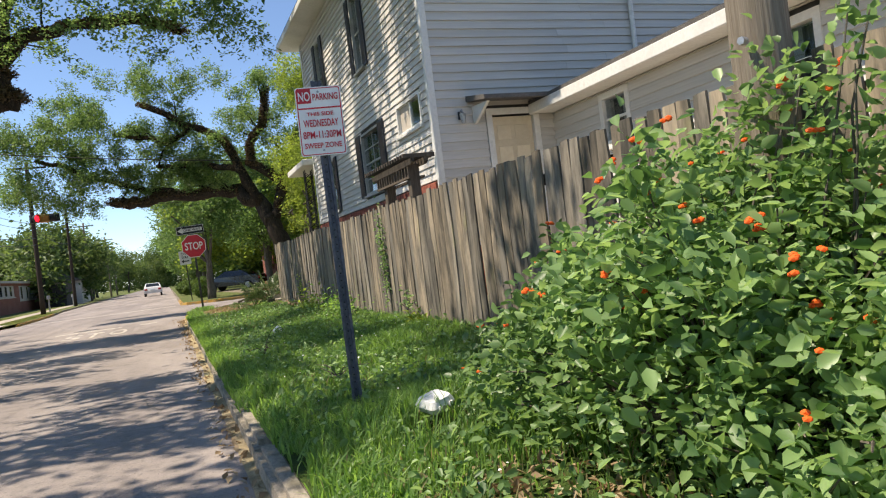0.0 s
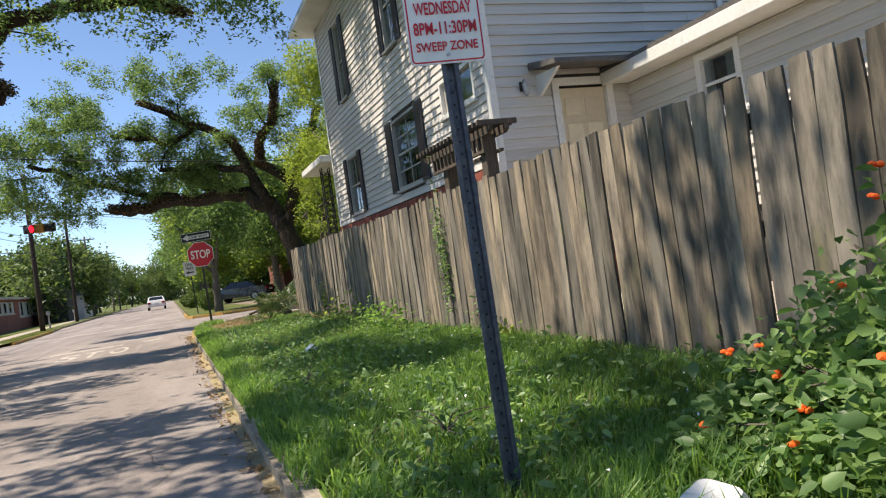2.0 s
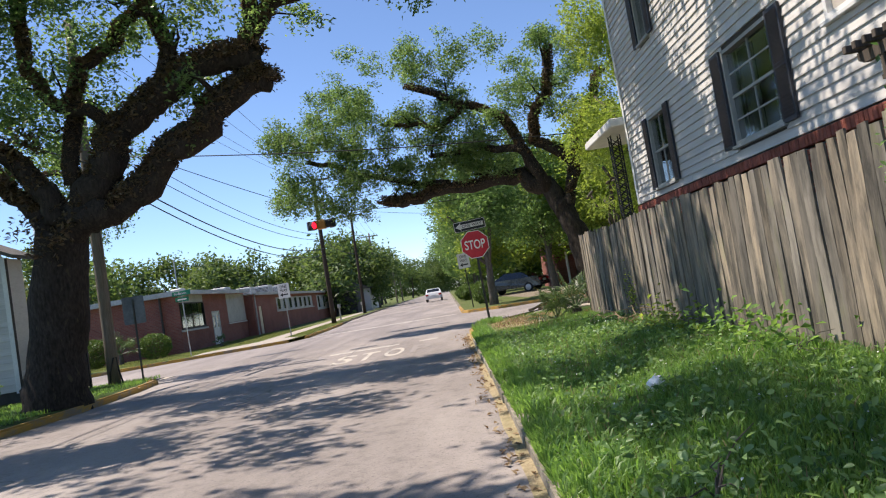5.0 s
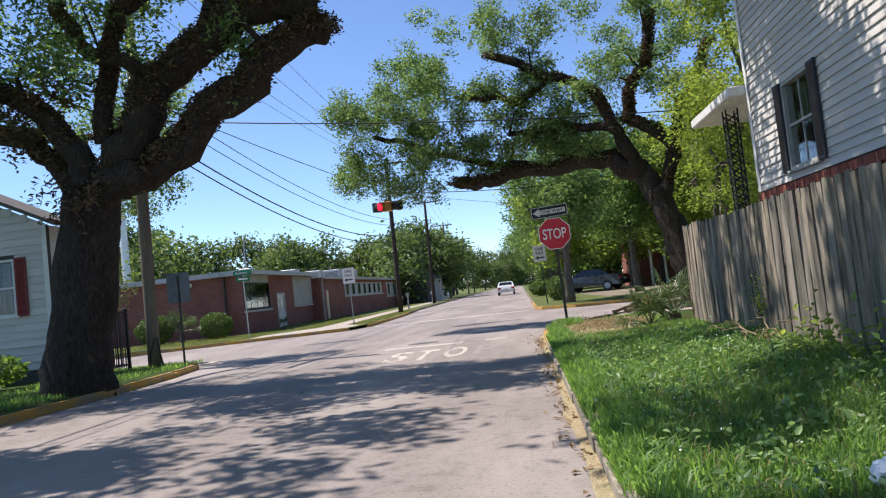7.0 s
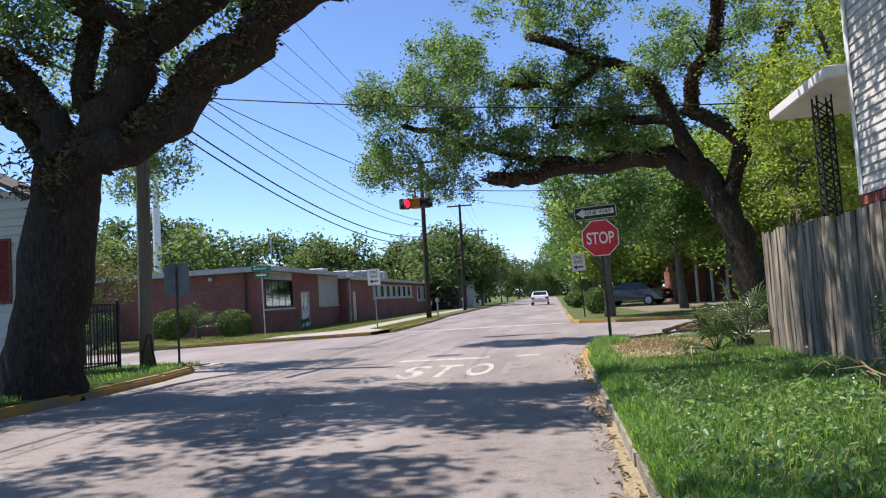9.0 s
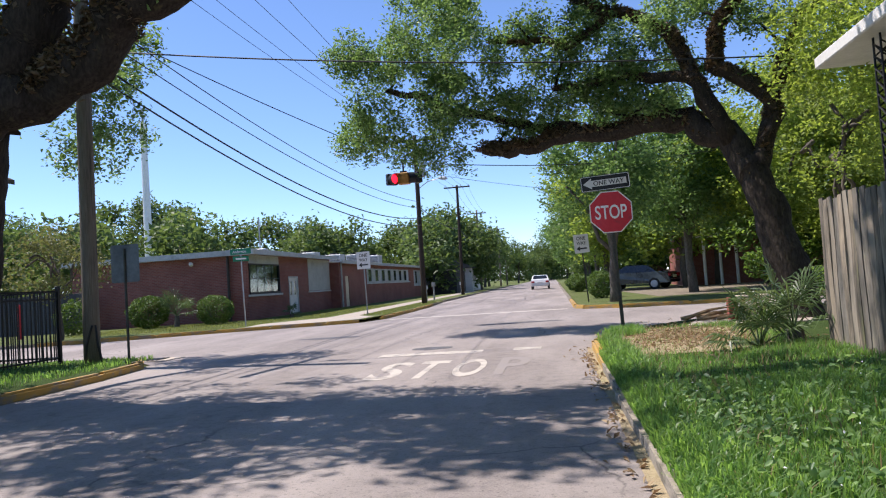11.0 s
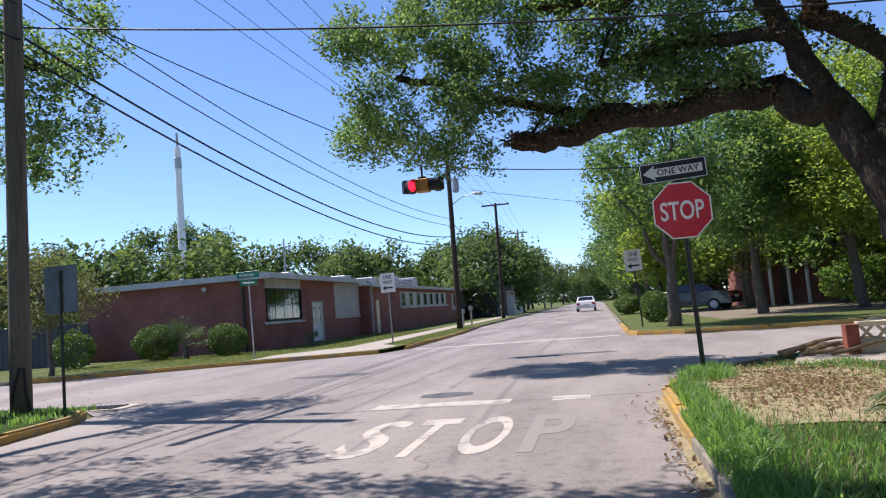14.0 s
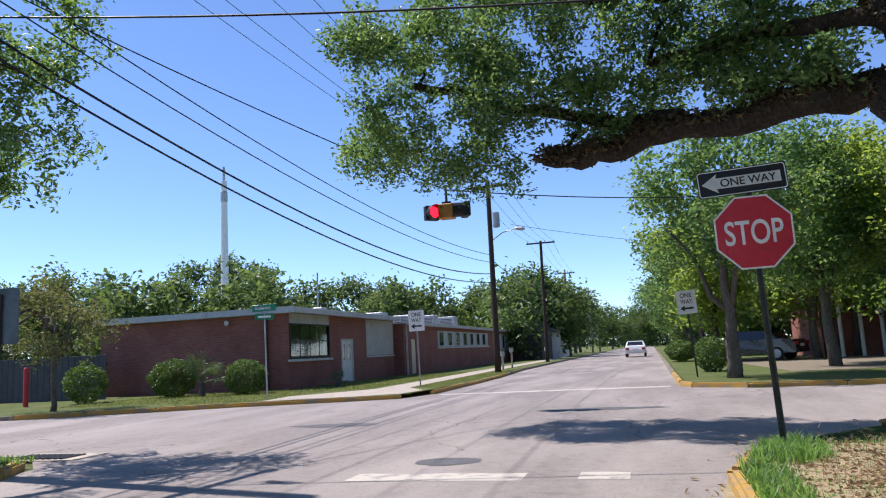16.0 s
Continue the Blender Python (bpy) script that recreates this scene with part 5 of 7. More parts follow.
for dx in (-1.0, -0.3, 0.4, 1.0):
    cable((-8.05 + dx, 57, 10.35), (-8.3 + dx, 79, 10.15), 0.4, 0.010, "thin overhead power line")
    cable((-8.3 + dx, 79, 10.15), (-9.3 + dx, 106, 10.1), 0.5, 0.010, "thin overhead power line")
cable((-8.0, 57, 6.1), (-8.4, 79, 6.2), 0.4, 0.022)
cable((-8.4, 79, 6.2), (-9.3, 106, 6.3), 0.4, 0.022)
cable((-6.9, 57, 8.0), (14, 66, 6.2), 0.6, 0.012, "thin service wire to a house")

SIG = Matrix.Translation((0.12, 0, -0.08))
sig = thing("traffic_signal", pose(-4.38, 34.0, 5.02), "hanging yellow four-way signal with a lit red lens", "traffic signal")
bm = bmesh.new()
tube(bm, [(-4.5, 34, 5.1), (-4.5, 34, 4.78)], [0.03, 0.03], 8)
box(bm, -4.6, -4.4, 33.95, 34.05, 4.74, 4.80)
part("hanger", bm, BLACK, sig, "", SIG)
part("body", new_box(-4.68, -4.32, 33.86, 34.14, 4.40, 4.74, 0.02), SIGNAL_YELLOW, sig, "weathered yellow housing", SIG)
for sx, rz, lit in ((-4.80, 38, True), (-4.16, -62, False)):
    m = SIG @ pose(sx, 33.92, 4.57, 0, 0, rz)
    part("hood", tube(bmesh.new(), [(0, 0.12, 0), (0, 0.0, 0), (0, -0.2, -0.01)], [0.16, 0.165, 0.165], 16, False), BLACK, sig, "", m)
    part("head", new_box(-0.17, 0.17, 0.04, 0.2, -0.17, 0.17, 0.02), BLACK, sig, "", m)
    bm = bmesh.new()
    tube(bm, [(0, 0.03, 0), (0, 0.0, 0), (0, -0.03, 0)], [0.145, 0.14, 0.07], 16)
    part("lens", bm, RED_LAMP if lit else LENS_DARK, sig, "lit red lens" if lit else "", m)

# ---- red-brick building ----
bld = thing("brick_building", pose(-14.6, 45.8, 0.1), "low flat-roofed red brick building with grey fascia", "building")
BX, BY = -14.6, 45.8
me_ = pose(BX, BY, 0, 0, 0, 90)
east = [(0.15, 4.1, 1.40, 2.85), (5.45, 6.95, 0.14, 2.22), (8.8, 13.0, 1.34, 3.12)]
ewall = part("wall", wall_cells(0, 13.2, 0.05, 3.3, 0.3, east[:2]), BRICK, bld, "", me_)
part("wall", new_box(BX - 9.2, BX - 0.3, BY, BY + 0.3, 0.05, 3.3), BRICK, bld, "", Matrix())
part("wall", new_box(BX - 9.2, BX - 8.9, BY + 0.3, 98, 0.05, 3.3), BRICK, bld, "", Matrix())
part("wall", new_box(BX - 8.9, -14.3, 97.7, 98, 0.05, 3.3), BRICK, bld, "", Matrix())
part("wall", new_box(BX - 0.3, -14.0, 59.0, 59.3, 0.05, 3.1), BRICK, bld, "", Matrix())
part("transom_panel", new_box(0.15, 4.1, -0.012, 0.02, 2.86, 3.28), PANEL, bld, "grey infill panel", me_)
part("infill_panel", new_box(8.8, 13.0, -0.014, 0.03, 1.36, 3.26, 0.004), PANEL, bld, "grey infill panel", me_)
part("panel_sill", new_box(8.7, 13.1, -0.06, 0.02, 1.26, 1.34, 0.006), FASCIA, bld, "", me_)
# near-black board added behind the glass; its colour stands for room shade
part("inner_wall", new_box(-0.2, 4.6, 0.9, 0.95, 0.1, 3.25), INSIDE, bld, "dark board standing for the unlit room behind the window", me_)
win = sash_window(bld, me_, *east[0], lites=(4, 1), frame_mat=BLACK, curtain=False, frame_w=0.05)
part("window_sill", new_box(0.0, 4.3, -0.10, 0.0, 1.24, 1.345, 0.008), FASCIA, bld, "pale concrete sill", me_)
dm = east[1]
bm = bmesh.new()
box(bm, dm[0], dm[0] + 0.09, -0.02, 0.12, dm[2], dm[3])
box(bm, dm[1] - 0.09, dm[1], -0.02, 0.12, dm[2], dm[3])
box(bm, dm[0] + 0.09, dm[1] - 0.09, -0.02, 0.12, dm[3] - 0.09, dm[3])
part("door_frame", bm, FASCIA, bld, "", me_)
mid = (dm[0] + dm[1]) / 2
for a, b in ((dm[0] + 0.09, mid - 0.005), (mid + 0.005, dm[1] - 0.09)):
    leaf = part("door", wall_cells(a, b, dm[2], dm[3] - 0.09, 0.05, [(a + 0.17, b - 0.17, 1.2, 1.95)]), TRIM, bld, "white door leaf with a narrow pane", me_ @ Matrix.Translation((0, 0.03, 0)))
    part("pane", new_box(a + 0.17, b - 0.17, 0.05, 0.056, 1.2, 1.95), CAR_GLASS, leaf, "", me_)
me2 = pose(-14.0, 59.3, 0, 0, 0, 90)
e2 = [(1.1, 2.0, 0.15, 2.2), (6.9, 23.2, 1.70, 2.80), (25.6, 36.0, 1.2, 2.8)]
part("wall", wall_cells(0, 38.4, 0.05, 3.1, 0.3, e2), BRICK, bld, "", me2)
part("side_door", new_box(1.13, 1.97, 0.04, 0.09, 0.15, 2.2), CREAM, bld, "pale side door", me2)
part("downpipe", new_box(0.05, 0.16, -0.1, -0.005, 0.1, 3.1, 0.02), FASCIA, bld, "", me2)
part("infill_panel", new_box(6.9, 23.2, 0.04, 0.08, 1.70, 2.80), FASCIA, bld, "pale panel between strip windows", me2)
part("window_sill", new_box(6.8, 23.3, -0.08, -0.002, 1.60, 1.695, 0.006), FASCIA, bld, "", me2)
for i in range(7):
    u = 7.3 + i * 2.25
    w = part("window", wall_cells(u, u + 1.15, 1.74, 2.76, 0.05, [(u + 0.07, u + 1.08, 1.81, 2.69)]), FASCIA, bld, "", me2 @ Matrix.Translation((0, -0.012, 0)))
    part("pane", new_box(u + 0.07, u + 1.08, 0.012, 0.018, 1.81, 2.69), CAR_GLASS, w, "", me2)
part("infill_panel", new_box(25.6, 36.0, 0.04, 0.08, 1.2, 2.8), FASCIA, bld, "pale panel between strip windows", me2)
for i in range(3):
    u = 26.4 + i * 3.2
    w = part("window", wall_cells(u, u + 1.1, 1.4, 2.75, 0.05, [(u + 0.07, u + 1.03, 1.47, 2.68)]), FASCIA, bld, "", me2 @ Matrix.Translation((0, -0.012, 0)))
    part("pane", new_box(u + 0.07, u + 1.03, 0.012, 0.018, 1.47, 2.68), CAR_GLASS, w, "", me2)
part("roof", new_box(BX - 9.5, BX + 0.45, BY - 0.3, 58.9, 3.3, 3.36), FASCIA, bld, "flat pale roof", Matrix())
bm = bmesh.new()
box(bm, BX - 9.56, BX + 0.5, BY - 0.36, BY - 0.3, 3.26, 3.52)
box(bm, BX + 0.45, BX + 0.51, BY - 0.3, 58.95, 3.26, 3.50)
box(bm, BX - 9.56, BX + 0.45, BY - 0.30, BY - 0.02, 3.26, 3.296)
part("fascia", bm, FASCIA, bld, "grey metal roof edge", Matrix())
part("roof", new_box(BX - 9.5, -13.76, 58.95, 98, 3.1, 3.16), FASCIA, bld, "flat pale roof", Matrix())
part("fascia", new_box(-13.75, -13.69, 58.95, 98, 3.02, 3.24), FASCIA, bld, "grey metal roof edge", Matrix())
bm = bmesh.new()
tube(bm, [(-17.4, 45.8, 3.0), (-17.4, 45.7, 3.0), (-17.4, 45.62, 2.94)], [0.06, 0.12, 0.05], 10)
part("dome_camera", bm, TRIM, bld, "small white dome camera", Matrix())


def roof_unit(x, y, w, d, h, z0):
    u = thing("rooftop_unit", pose(x, y, z0), "grey rooftop air-conditioning unit on a flat roof", "air conditioner", "rooftop units")
    part("casing", new_box(x - w / 2, x + w / 2, y - d / 2, y + d / 2, z0, z0 + h, 0.03), AC_GREY, u, "", Matrix())
    bm = bmesh.new()
    for i in range(6):
        box(bm, x - w * 0.42, x + w * 0.42, y - d / 2 - 0.02, y - d / 2 + 0.01, z0 + 0.12 + i * h * 0.12, z0 + 0.16 + i * h * 0.12)
    tagged(part("grille", bm, BLACK, u, "", Matrix()), kind="stuff")
    bm = bmesh.new()
    cyl(bm, (x, y, z0 + h), (x, y, z0 + h + 0.12), min(w, d) * 0.32, seg=14)
    part("fan_cowl", bm, BLACK, u, "", Matrix())


for x, y, w, d, h, z in ((-18.5, 66, 1.7, 1.2, 1.1, 3.16), (-16.3, 66, 1.2, 1.2, 0.8, 3.16), (-15.8, 70, 1.3, 1.2, 0.9, 3.16), (-15.4, 74, 1.4, 1.2, 0.9, 3.16), (-19.8, 54, 1.5, 1.2, 0.5, 3.36)):
    roof_unit(x, y, w, d, h, z)
# chimney vent on a frame
v_ = thing("roof_vent", pose(-18.9, 58, 3.36), "white boxy roof vent with a thin mast", "vent")
part("box", new_box(-19.3, -18.5, 57.6, 58.4, 3.36, 4.3, 0.03), AC_GREY, v_, "", Matrix())
bm = bmesh.new()
cyl(bm, (-18.9, 58, 4.3), (-18.9, 58, 6.4), 0.05, seg=6)
part("mast", bm, STEEL, v_, "", Matrix())

bm = bmesh.new()
tube(bm, [(-48.2, 95, 0), (-48.2, 95, 12), (-48.2, 95, 23.2)], [0.55, 0.45, 0.36], 12)
mono = thing("mast", pose(-48.2, 95, 0), "tall white monopole mast above the trees", "mast")
part("shaft", bm, SIGN_WHITE, mono, "", Matrix())
bm = bmesh.new()
tube(bm, [(-48.2, 95, 20.6), (-48.2, 95, 20.7), (-48.2, 95, 21.9), (-48.2, 95, 22.0)], [0.36, 0.42, 0.42, 0.36], 12)
part("collar", bm, AC_GREY, mono, "", Matrix())
bm = bmesh.new()
cyl(bm, (-48.2, 95, 23.2), (-48.2, 95, 25.0), 0.16, seg=8)
part("antenna", bm, AC_GREY, mono, "", Matrix())

# ---- white cottage, iron fence ----
cot = thing("cottage", pose(-11.4, 24.9, 0.1), "white clapboard cottage with dark red shutters", "house")
CX, CY = -11.35, 24.9
mc = pose(CX - 7.5, CY, 0)
chole = [(5.9, 6.65, 1.8, 3.2)]
apex = 5.75


def gable(z):
    return (0.0, 7.5) if z < 3.95 else ((z - 3.95) / (apex - 3.95) * 3.75, 7.5 - (z - 3.95) / (apex - 3.95) * 3.75)


cw = part("wall", wall_cells(0, 7.5, 0.1, 3.95, 0.15, chole), INSIDE, cot, "", mc)
bm = prism(bmesh.new(), [(0, 3.95), (7.5, 3.95), (3.75, apex)], 0.0, 0.15)
part("gable", bm, SIDING, cot, "", mc)
siding(cw, mc, 0, 7.5, 0.45, apex - 0.15, chole, 0.19, SIDING, gable)
sash_window(cot, mc, *chole[0], lites=(1, 1), shutters=(0.30, SHUTTER_RED))
part("wall", new_box(CX - 0.15, CX, CY + 0.15, 25.7, 0.1, 3.95), SIDING, cot, "", Matrix())
part("wall", new_box(CX - 7.5, CX - 0.15, 25.55, 25.7, 0.1, 3.95), SIDING, cot, "", Matrix())
part("wall", new_box(CX - 7.3, CX - 4.6, 25.7, 28.5, 0.1, 3.6), SIDING, cot, "", Matrix())
part("corner_board", new_box(7.42, 7.54, -0.05, -0.036, 0.4, 3.95), TRIM, cot, "", mc)
bm = bmesh.new()
for sgn in (-1, 1):
    a = Vector((CX - 3.75, 0, apex + 0.12))
    b = a + Vector((sgn * 4.15, 0, -(apex - 3.95) * 4.15 / 3.75))
    v = [bm.verts.new((p.x, y, p.z + dz)) for dz in (0, 0.1) for p, y in ((a, CY - 0.3), (b, CY - 0.3), (b, 25.95), (a, 25.95))]
    for f in ((0, 1, 2, 3), (7, 6, 5, 4), (0, 4, 5, 1), (1, 5, 6, 2), (2, 6, 7, 3), (3, 7, 4, 0)):
        bm.faces.new([v[i] for i in f])
part("roof", bm, SHINGLE, cot, "grey shingle gable roof", Matrix())

iron = thing("iron_fence", pose(-9.95, 24.5, 0.15), "black iron picket fence beside the pavement", "fence")
picket = mesh_of("picket", new_box(-0.009, 0.009, -0.009, 0.009, 0.12, 1.5), BLACK)
for i in range(20):
    ob = new("picket", picket)
    put_under(ob, iron, Matrix.Translation((-9.95, 23.7 + i * 0.105, 0.12)))
for z in (0.28, 1.45, 1.60):
    part("rail", new_box(-9.97, -9.93, 23.6, 25.8, z, z + 0.035), BLACK, iron, "", Matrix())
for y in (23.6, 25.75):
    part("post", new_box(-9.985, -9.915, y - 0.035, y + 0.035, 0.1, 1.72, 0.004), BLACK, iron, "", Matrix())
for i in range(14):
    ob = new("picket", picket)
    put_under(ob, iron, Matrix.Translation((-10.05 - i * 0.105, 25.78, 0.12)))
part("rail", new_box(-11.5, -9.99, 25.765, 25.795, 1.60, 1.635), BLACK, iron, "", Matrix())
part("rail", new_box(-11.5, -9.99, 25.765, 25.795, 0.28, 0.315), BLACK, iron, "", Matrix())

# ---- trees ----
def fuzz(pts_list, radii, n, length, width, mat, name, parent, seed):
    """Ferns and shoots that grow on the upper side of limbs."""
    q = np.random.default_rng(seed)
    out = []
    for pts, r in zip(pts_list, radii):
        pts = np.asarray(pts)
        k = max(20, int(n * len(pts) / 10))
        i = q.integers(0, len(pts) - 1, k)
        t = q.uniform(0, 1, (k, 1))
        p = pts[i] * (1 - t) + pts[i + 1] * t
        d = q.normal(size=(k, 3))
        d[:, 2] = np.abs(d[:, 2]) * 0.8 - 0.15
        d /= np.linalg.norm(d, axis=1)[:, None]
        out.append(p + d * r * q.uniform(0.85, 1.25, (k, 1)))
    c = np.concatenate(out)
    return tagged(part(name, leaf_mesh(name, c, length, width, mat, 0.2), mat, parent, "", Matrix()), kind="stuff")


def crooked(points, steps, wob, seed):
    """A crooked line through a few points."""
    out = []
    for k, (a, b) in enumerate(zip(points, points[1:])):
        w = wander(a, b, steps, 0.0, wob, seed + k)
        out.extend(w if not len(out) else w[1:])
    return np.asarray(out)


def oak(name, label, base, r_base, trunk, limbs, clumps, per_m3, leaf, seed, fern=900, side=5, reach=1.3, side_from=0, twig=0.16, tuft=9, taper=0.30, flare=0.35, canopy=()):
    t = thing(name, pose(*base), label, "tree")
    bm = bmesh.new()
    tr = crooked(trunk, 6, 0.03, seed)
    n = len(tr)
    rad = [r_base * (1.0 - taper * (i / (n - 1))) * (1 + flare * math.exp(-i * 1.1)) for i in range(n)]
    tube(bm, tr, rad, 22, True, 0.14)
    part("trunk", bm, BARK, t, "dark furrowed trunk", Matrix(), True)
    lines, radii, ends = [], [], []
    for k, (pts, r0, r1) in enumerate(limbs):
        line = crooked(pts, 5, 0.05, seed + 31 * k)
        bm = bmesh.new()
        limb(bm, line, r0, r1, 12, 0.38)
        if k >= side_from:
            ends += twigs(bm, line, max(r1 * 0.7, 0.05), side, reach, seed + 7 * k)
        part("limb", bm, BARK, t, "dark twisting limb", Matrix(), True)
        lines.append(line)
        radii.append((r0 + r1) / 2)
    if fern:
        fuzz(lines, radii, fern, 0.10, 0.045, FERN_BROWN, "fern", t, seed)
    q = np.random.default_rng(seed)
    cl = list(clumps)
    for e in ends:
        cl.append((e, q.uniform(0.28, 0.5)))
    pts = clump_points(cl, per_m3, twig, tuft)
    tagged(part("crown", leaf_mesh("crown", pts, leaf, leaf * 0.5, OAK_LEAF, 0.45, 0.1, 0.35), OAK_LEAF, t, "small dark glossy leaves", Matrix()), kind="stuff")
    # leaf mass above the view, added only to cast dappled shade
    if canopy:
        pts = clump_points(canopy, 330, 0.2, 9)
        tagged(part("canopy", leaf_mesh("canopy", pts, 0.21, 0.105, OAK_LEAF, 0.45, 0.1, 0.35), OAK_LEAF, t, "unseen high leaf clumps added for shade", Matrix()), kind="stuff")
    return t


q = np.random.default_rng(11)


def scatter(n, lo, hi, rmin, rmax, keep=lambda p: True):
    out = []
    while len(out) < n:
        p = q.uniform(lo, hi)
        if keep(p):
            out.append((p, q.uniform(rmin, rmax)))
    return out


# the live oak on the left verge; its crown roofs the street, the high clumps out of view
# unseen clumps, placed and thinned to shape the shade on road and verge
high = scatter(190, (-15.0, 8.5, 8.8), (1.6, 22.0, 11.6), 0.45, 0.95, lambda p: p[0] < -5.4 or (p[1] > 12.5 and q.random() < 0.75) or (p[0] < -3.4 and q.random() < 0.4))
high = [c for i, c in enumerate(high) if i % 5 not in (0, 2) and (c[0][0] > -7.8 or i % 3) and not (-6.2 < c[0][0] < -2.2 and i % 3 == 0)]
# more unseen clumps, added to shade the house's west wall
high += scatter(70, (-0.9, 14.4, 9.2), (3.4, 23.2, 10.8), 0.38, 0.7)
clumps_l = scatter(34, (-14, 19.5, 5.6), (-7.0, 23.5, 9.2), 0.4, 0.75) + scatter(52, (-11.2, 26.4, 4.5), (-9.0, 28.4, 7.6), 0.3, 0.6) \
    + scatter(26, (-7.6, 20.4, 6.3), (-4.0, 22.2, 9.0), 0.35, 0.6) + scatter(62, (-3.8, 18.2, 7.0), (3.4, 20.8, 9.0), 0.28, 0.55)
q2 = np.random.default_rng(77)
clumps_l += [(q2.uniform((-14.5, 19.0, 5.4), (-6.6, 22.5, 9.0)), q2.uniform(0.35, 0.7)) for _ in range(58)]
left_oak = oak("oak_tree", "massive old live oak with a dark furrowed trunk by the kerb", (-8.45, 21.2, 0.12), 0.62,
    [(-8.45, 21.2, 0.0), (-8.35, 21.2, 1.2), (-8.05, 21.2, 2.7), (-7.78, 21.1, 3.8)],
    [([(-7.6, 21.0, 3.7), (-6.85, 20.95, 4.02), (-6.2, 20.9, 4.24), (-5.45, 20.9, 4.8), (-4.75, 20.9, 5.28), (-4.1, 20.9, 5.85), (-3.45, 20.9, 6.2), (-2.98, 20.9, 6.22)], 0.36, 0.27),
     ([(-3.25, 20.9, 6.15), (-3.3, 20.9, 6.8), (-3.15, 20.9, 7.3), (-2.7, 20.85, 7.8), (-1.67, 20.7, 8.05), (0.0, 20.4, 8.1), (1.1, 20.2, 7.7)], 0.27, 0.07),
     ([(-7.4, 21.0, 3.8), (-6.9, 20.95, 4.5), (-6.45, 20.9, 5.15), (-6.2, 20.9, 5.7), (-5.5, 20.9, 6.15), (-4.8, 20.9, 6.6), (-3.9, 20.9, 6.85), (-3.25, 20.9, 6.9)], 0.43, 0.25),
     ([(-3.1, 20.9, 7.3), (-3.05, 20.8, 8.4), (-2.3, 20.6, 9.8)], 0.21, 0.08),
     ([(-7.3, 20.9, 4.7), (-7.2, 20.8, 5.6), (-7.1, 20.8, 6.4), (-6.87, 20.8, 7.15), (-6.13, 20.8, 7.35), (-5.3, 20.8, 8.2)], 0.19, 0.09),
     ([(-5.3, 20.9, 6.3), (-4.95, 20.8, 7.1), (-5.1, 20.7, 7.8), (-5.4, 20.6, 8.6)], 0.18, 0.09),
     ([(-6.3, 20.9, 5.5), (-6.7, 20.6, 6.1), (-7.3, 20.4, 6.3), (-7.7, 20.3, 7.0), (-7.6, 20.2, 8.4)], 0.16, 0.07),
     ([(-7.95, 21.0, 3.7), (-8.15, 21.0, 4.2), (-8.5, 21.0, 4.55), (-8.95, 21.0, 4.95), (-10.5, 21.4, 5.6), (-12.5, 22.0, 6.2)], 0.24, 0.10),
     ([(-7.8, 21.0, 4.0), (-7.95, 20.95, 4.6), (-8.4, 20.9, 5.28), (-8.85, 20.8, 5.65), (-10.4, 20.5, 6.5), (-13.0, 20.0, 8.0)], 0.29, 0.12),
     ([(-10.5, 21.4, 5.6), (-10.5, 24.0, 5.9), (-9.7, 27.2, 6.2)], 0.12, 0.05)],
    clumps_l, 470, 0.11, 5, 3400, 4, 1.0, 0, 0.10, 12, taper=0.16, flare=0.22, canopy=high)

# brown ferns and dead leaves caught in the fork
nest = clump_points([((-7.9, 20.45, 3.35), 0.32), ((-7.5, 20.4, 3.6), 0.3), ((-8.3, 20.6, 3.9), 0.32), ((-8.5, 20.6, 4.7), 0.4), ((-8.9, 20.6, 5.2), 0.45), ((-8.1, 20.5, 5.6), 0.4), ((-9.5, 20.5, 5.7), 0.45)], 900, 0.1, 8)
tagged(part("fern_clump", leaf_mesh("fern_clump", nest, 0.13, 0.05, FERN_BROWN, 0.3), FERN_BROWN, left_oak, "brown dried ferns in the fork", Matrix()), kind="stuff")

# a second oak further back on the same verge, out of view, added to shade the near road
oak("oak_tree", "unseen live oak added so that its crown shades the near road", (-9.8, 3.5, 0.12), 0.5,
    [(-9.8, 3.5, 0.0), (-9.6, 3.5, 1.6), (-9.2, 3.6, 4.4)],
    [([(-9.2, 3.6, 4.2), (-7.5, 4.5, 7.2), (-5.6, 6.0, 9.6)], 0.16, 0.05), ([(-9.2, 3.6, 4.2), (-8.4, 6.0, 8.4), (-7.0, 8.5, 10.2)], 0.16, 0.05),
     ([(-9.2, 3.6, 4.2), (-8.0, 1.0, 8.0), (-6.4, -2.0, 9.8)], 0.16, 0.05), ([(-9.3, 3.6, 4.2), (-11.5, 4.0, 7.5), (-13.5, 4.0, 9.5)], 0.2, 0.08)],
    [((-6.0, 6.0, 9.8), 0.5)], 200, 0.14, 9, 0, 2, 1.0,
    # hidden clumps placed so their shadows fall on road, verge and fence
    canopy=scatter(70, (-15.0, -5.5, 8.9), (-5.6, 9.0, 11.6), 0.45, 0.95) + [(q2.uniform((-5.6, 5.6, 9.0), (-2.4, 12.5, 10.4)), q2.uniform(0.3, 0.62)) for _ in range(18)]
    + [(q2.uniform((-3.0, 5.6, 9.2), (-1.3, 9.6, 10.4)), q2.uniform(0.34, 0.56)) for _ in range(8)])

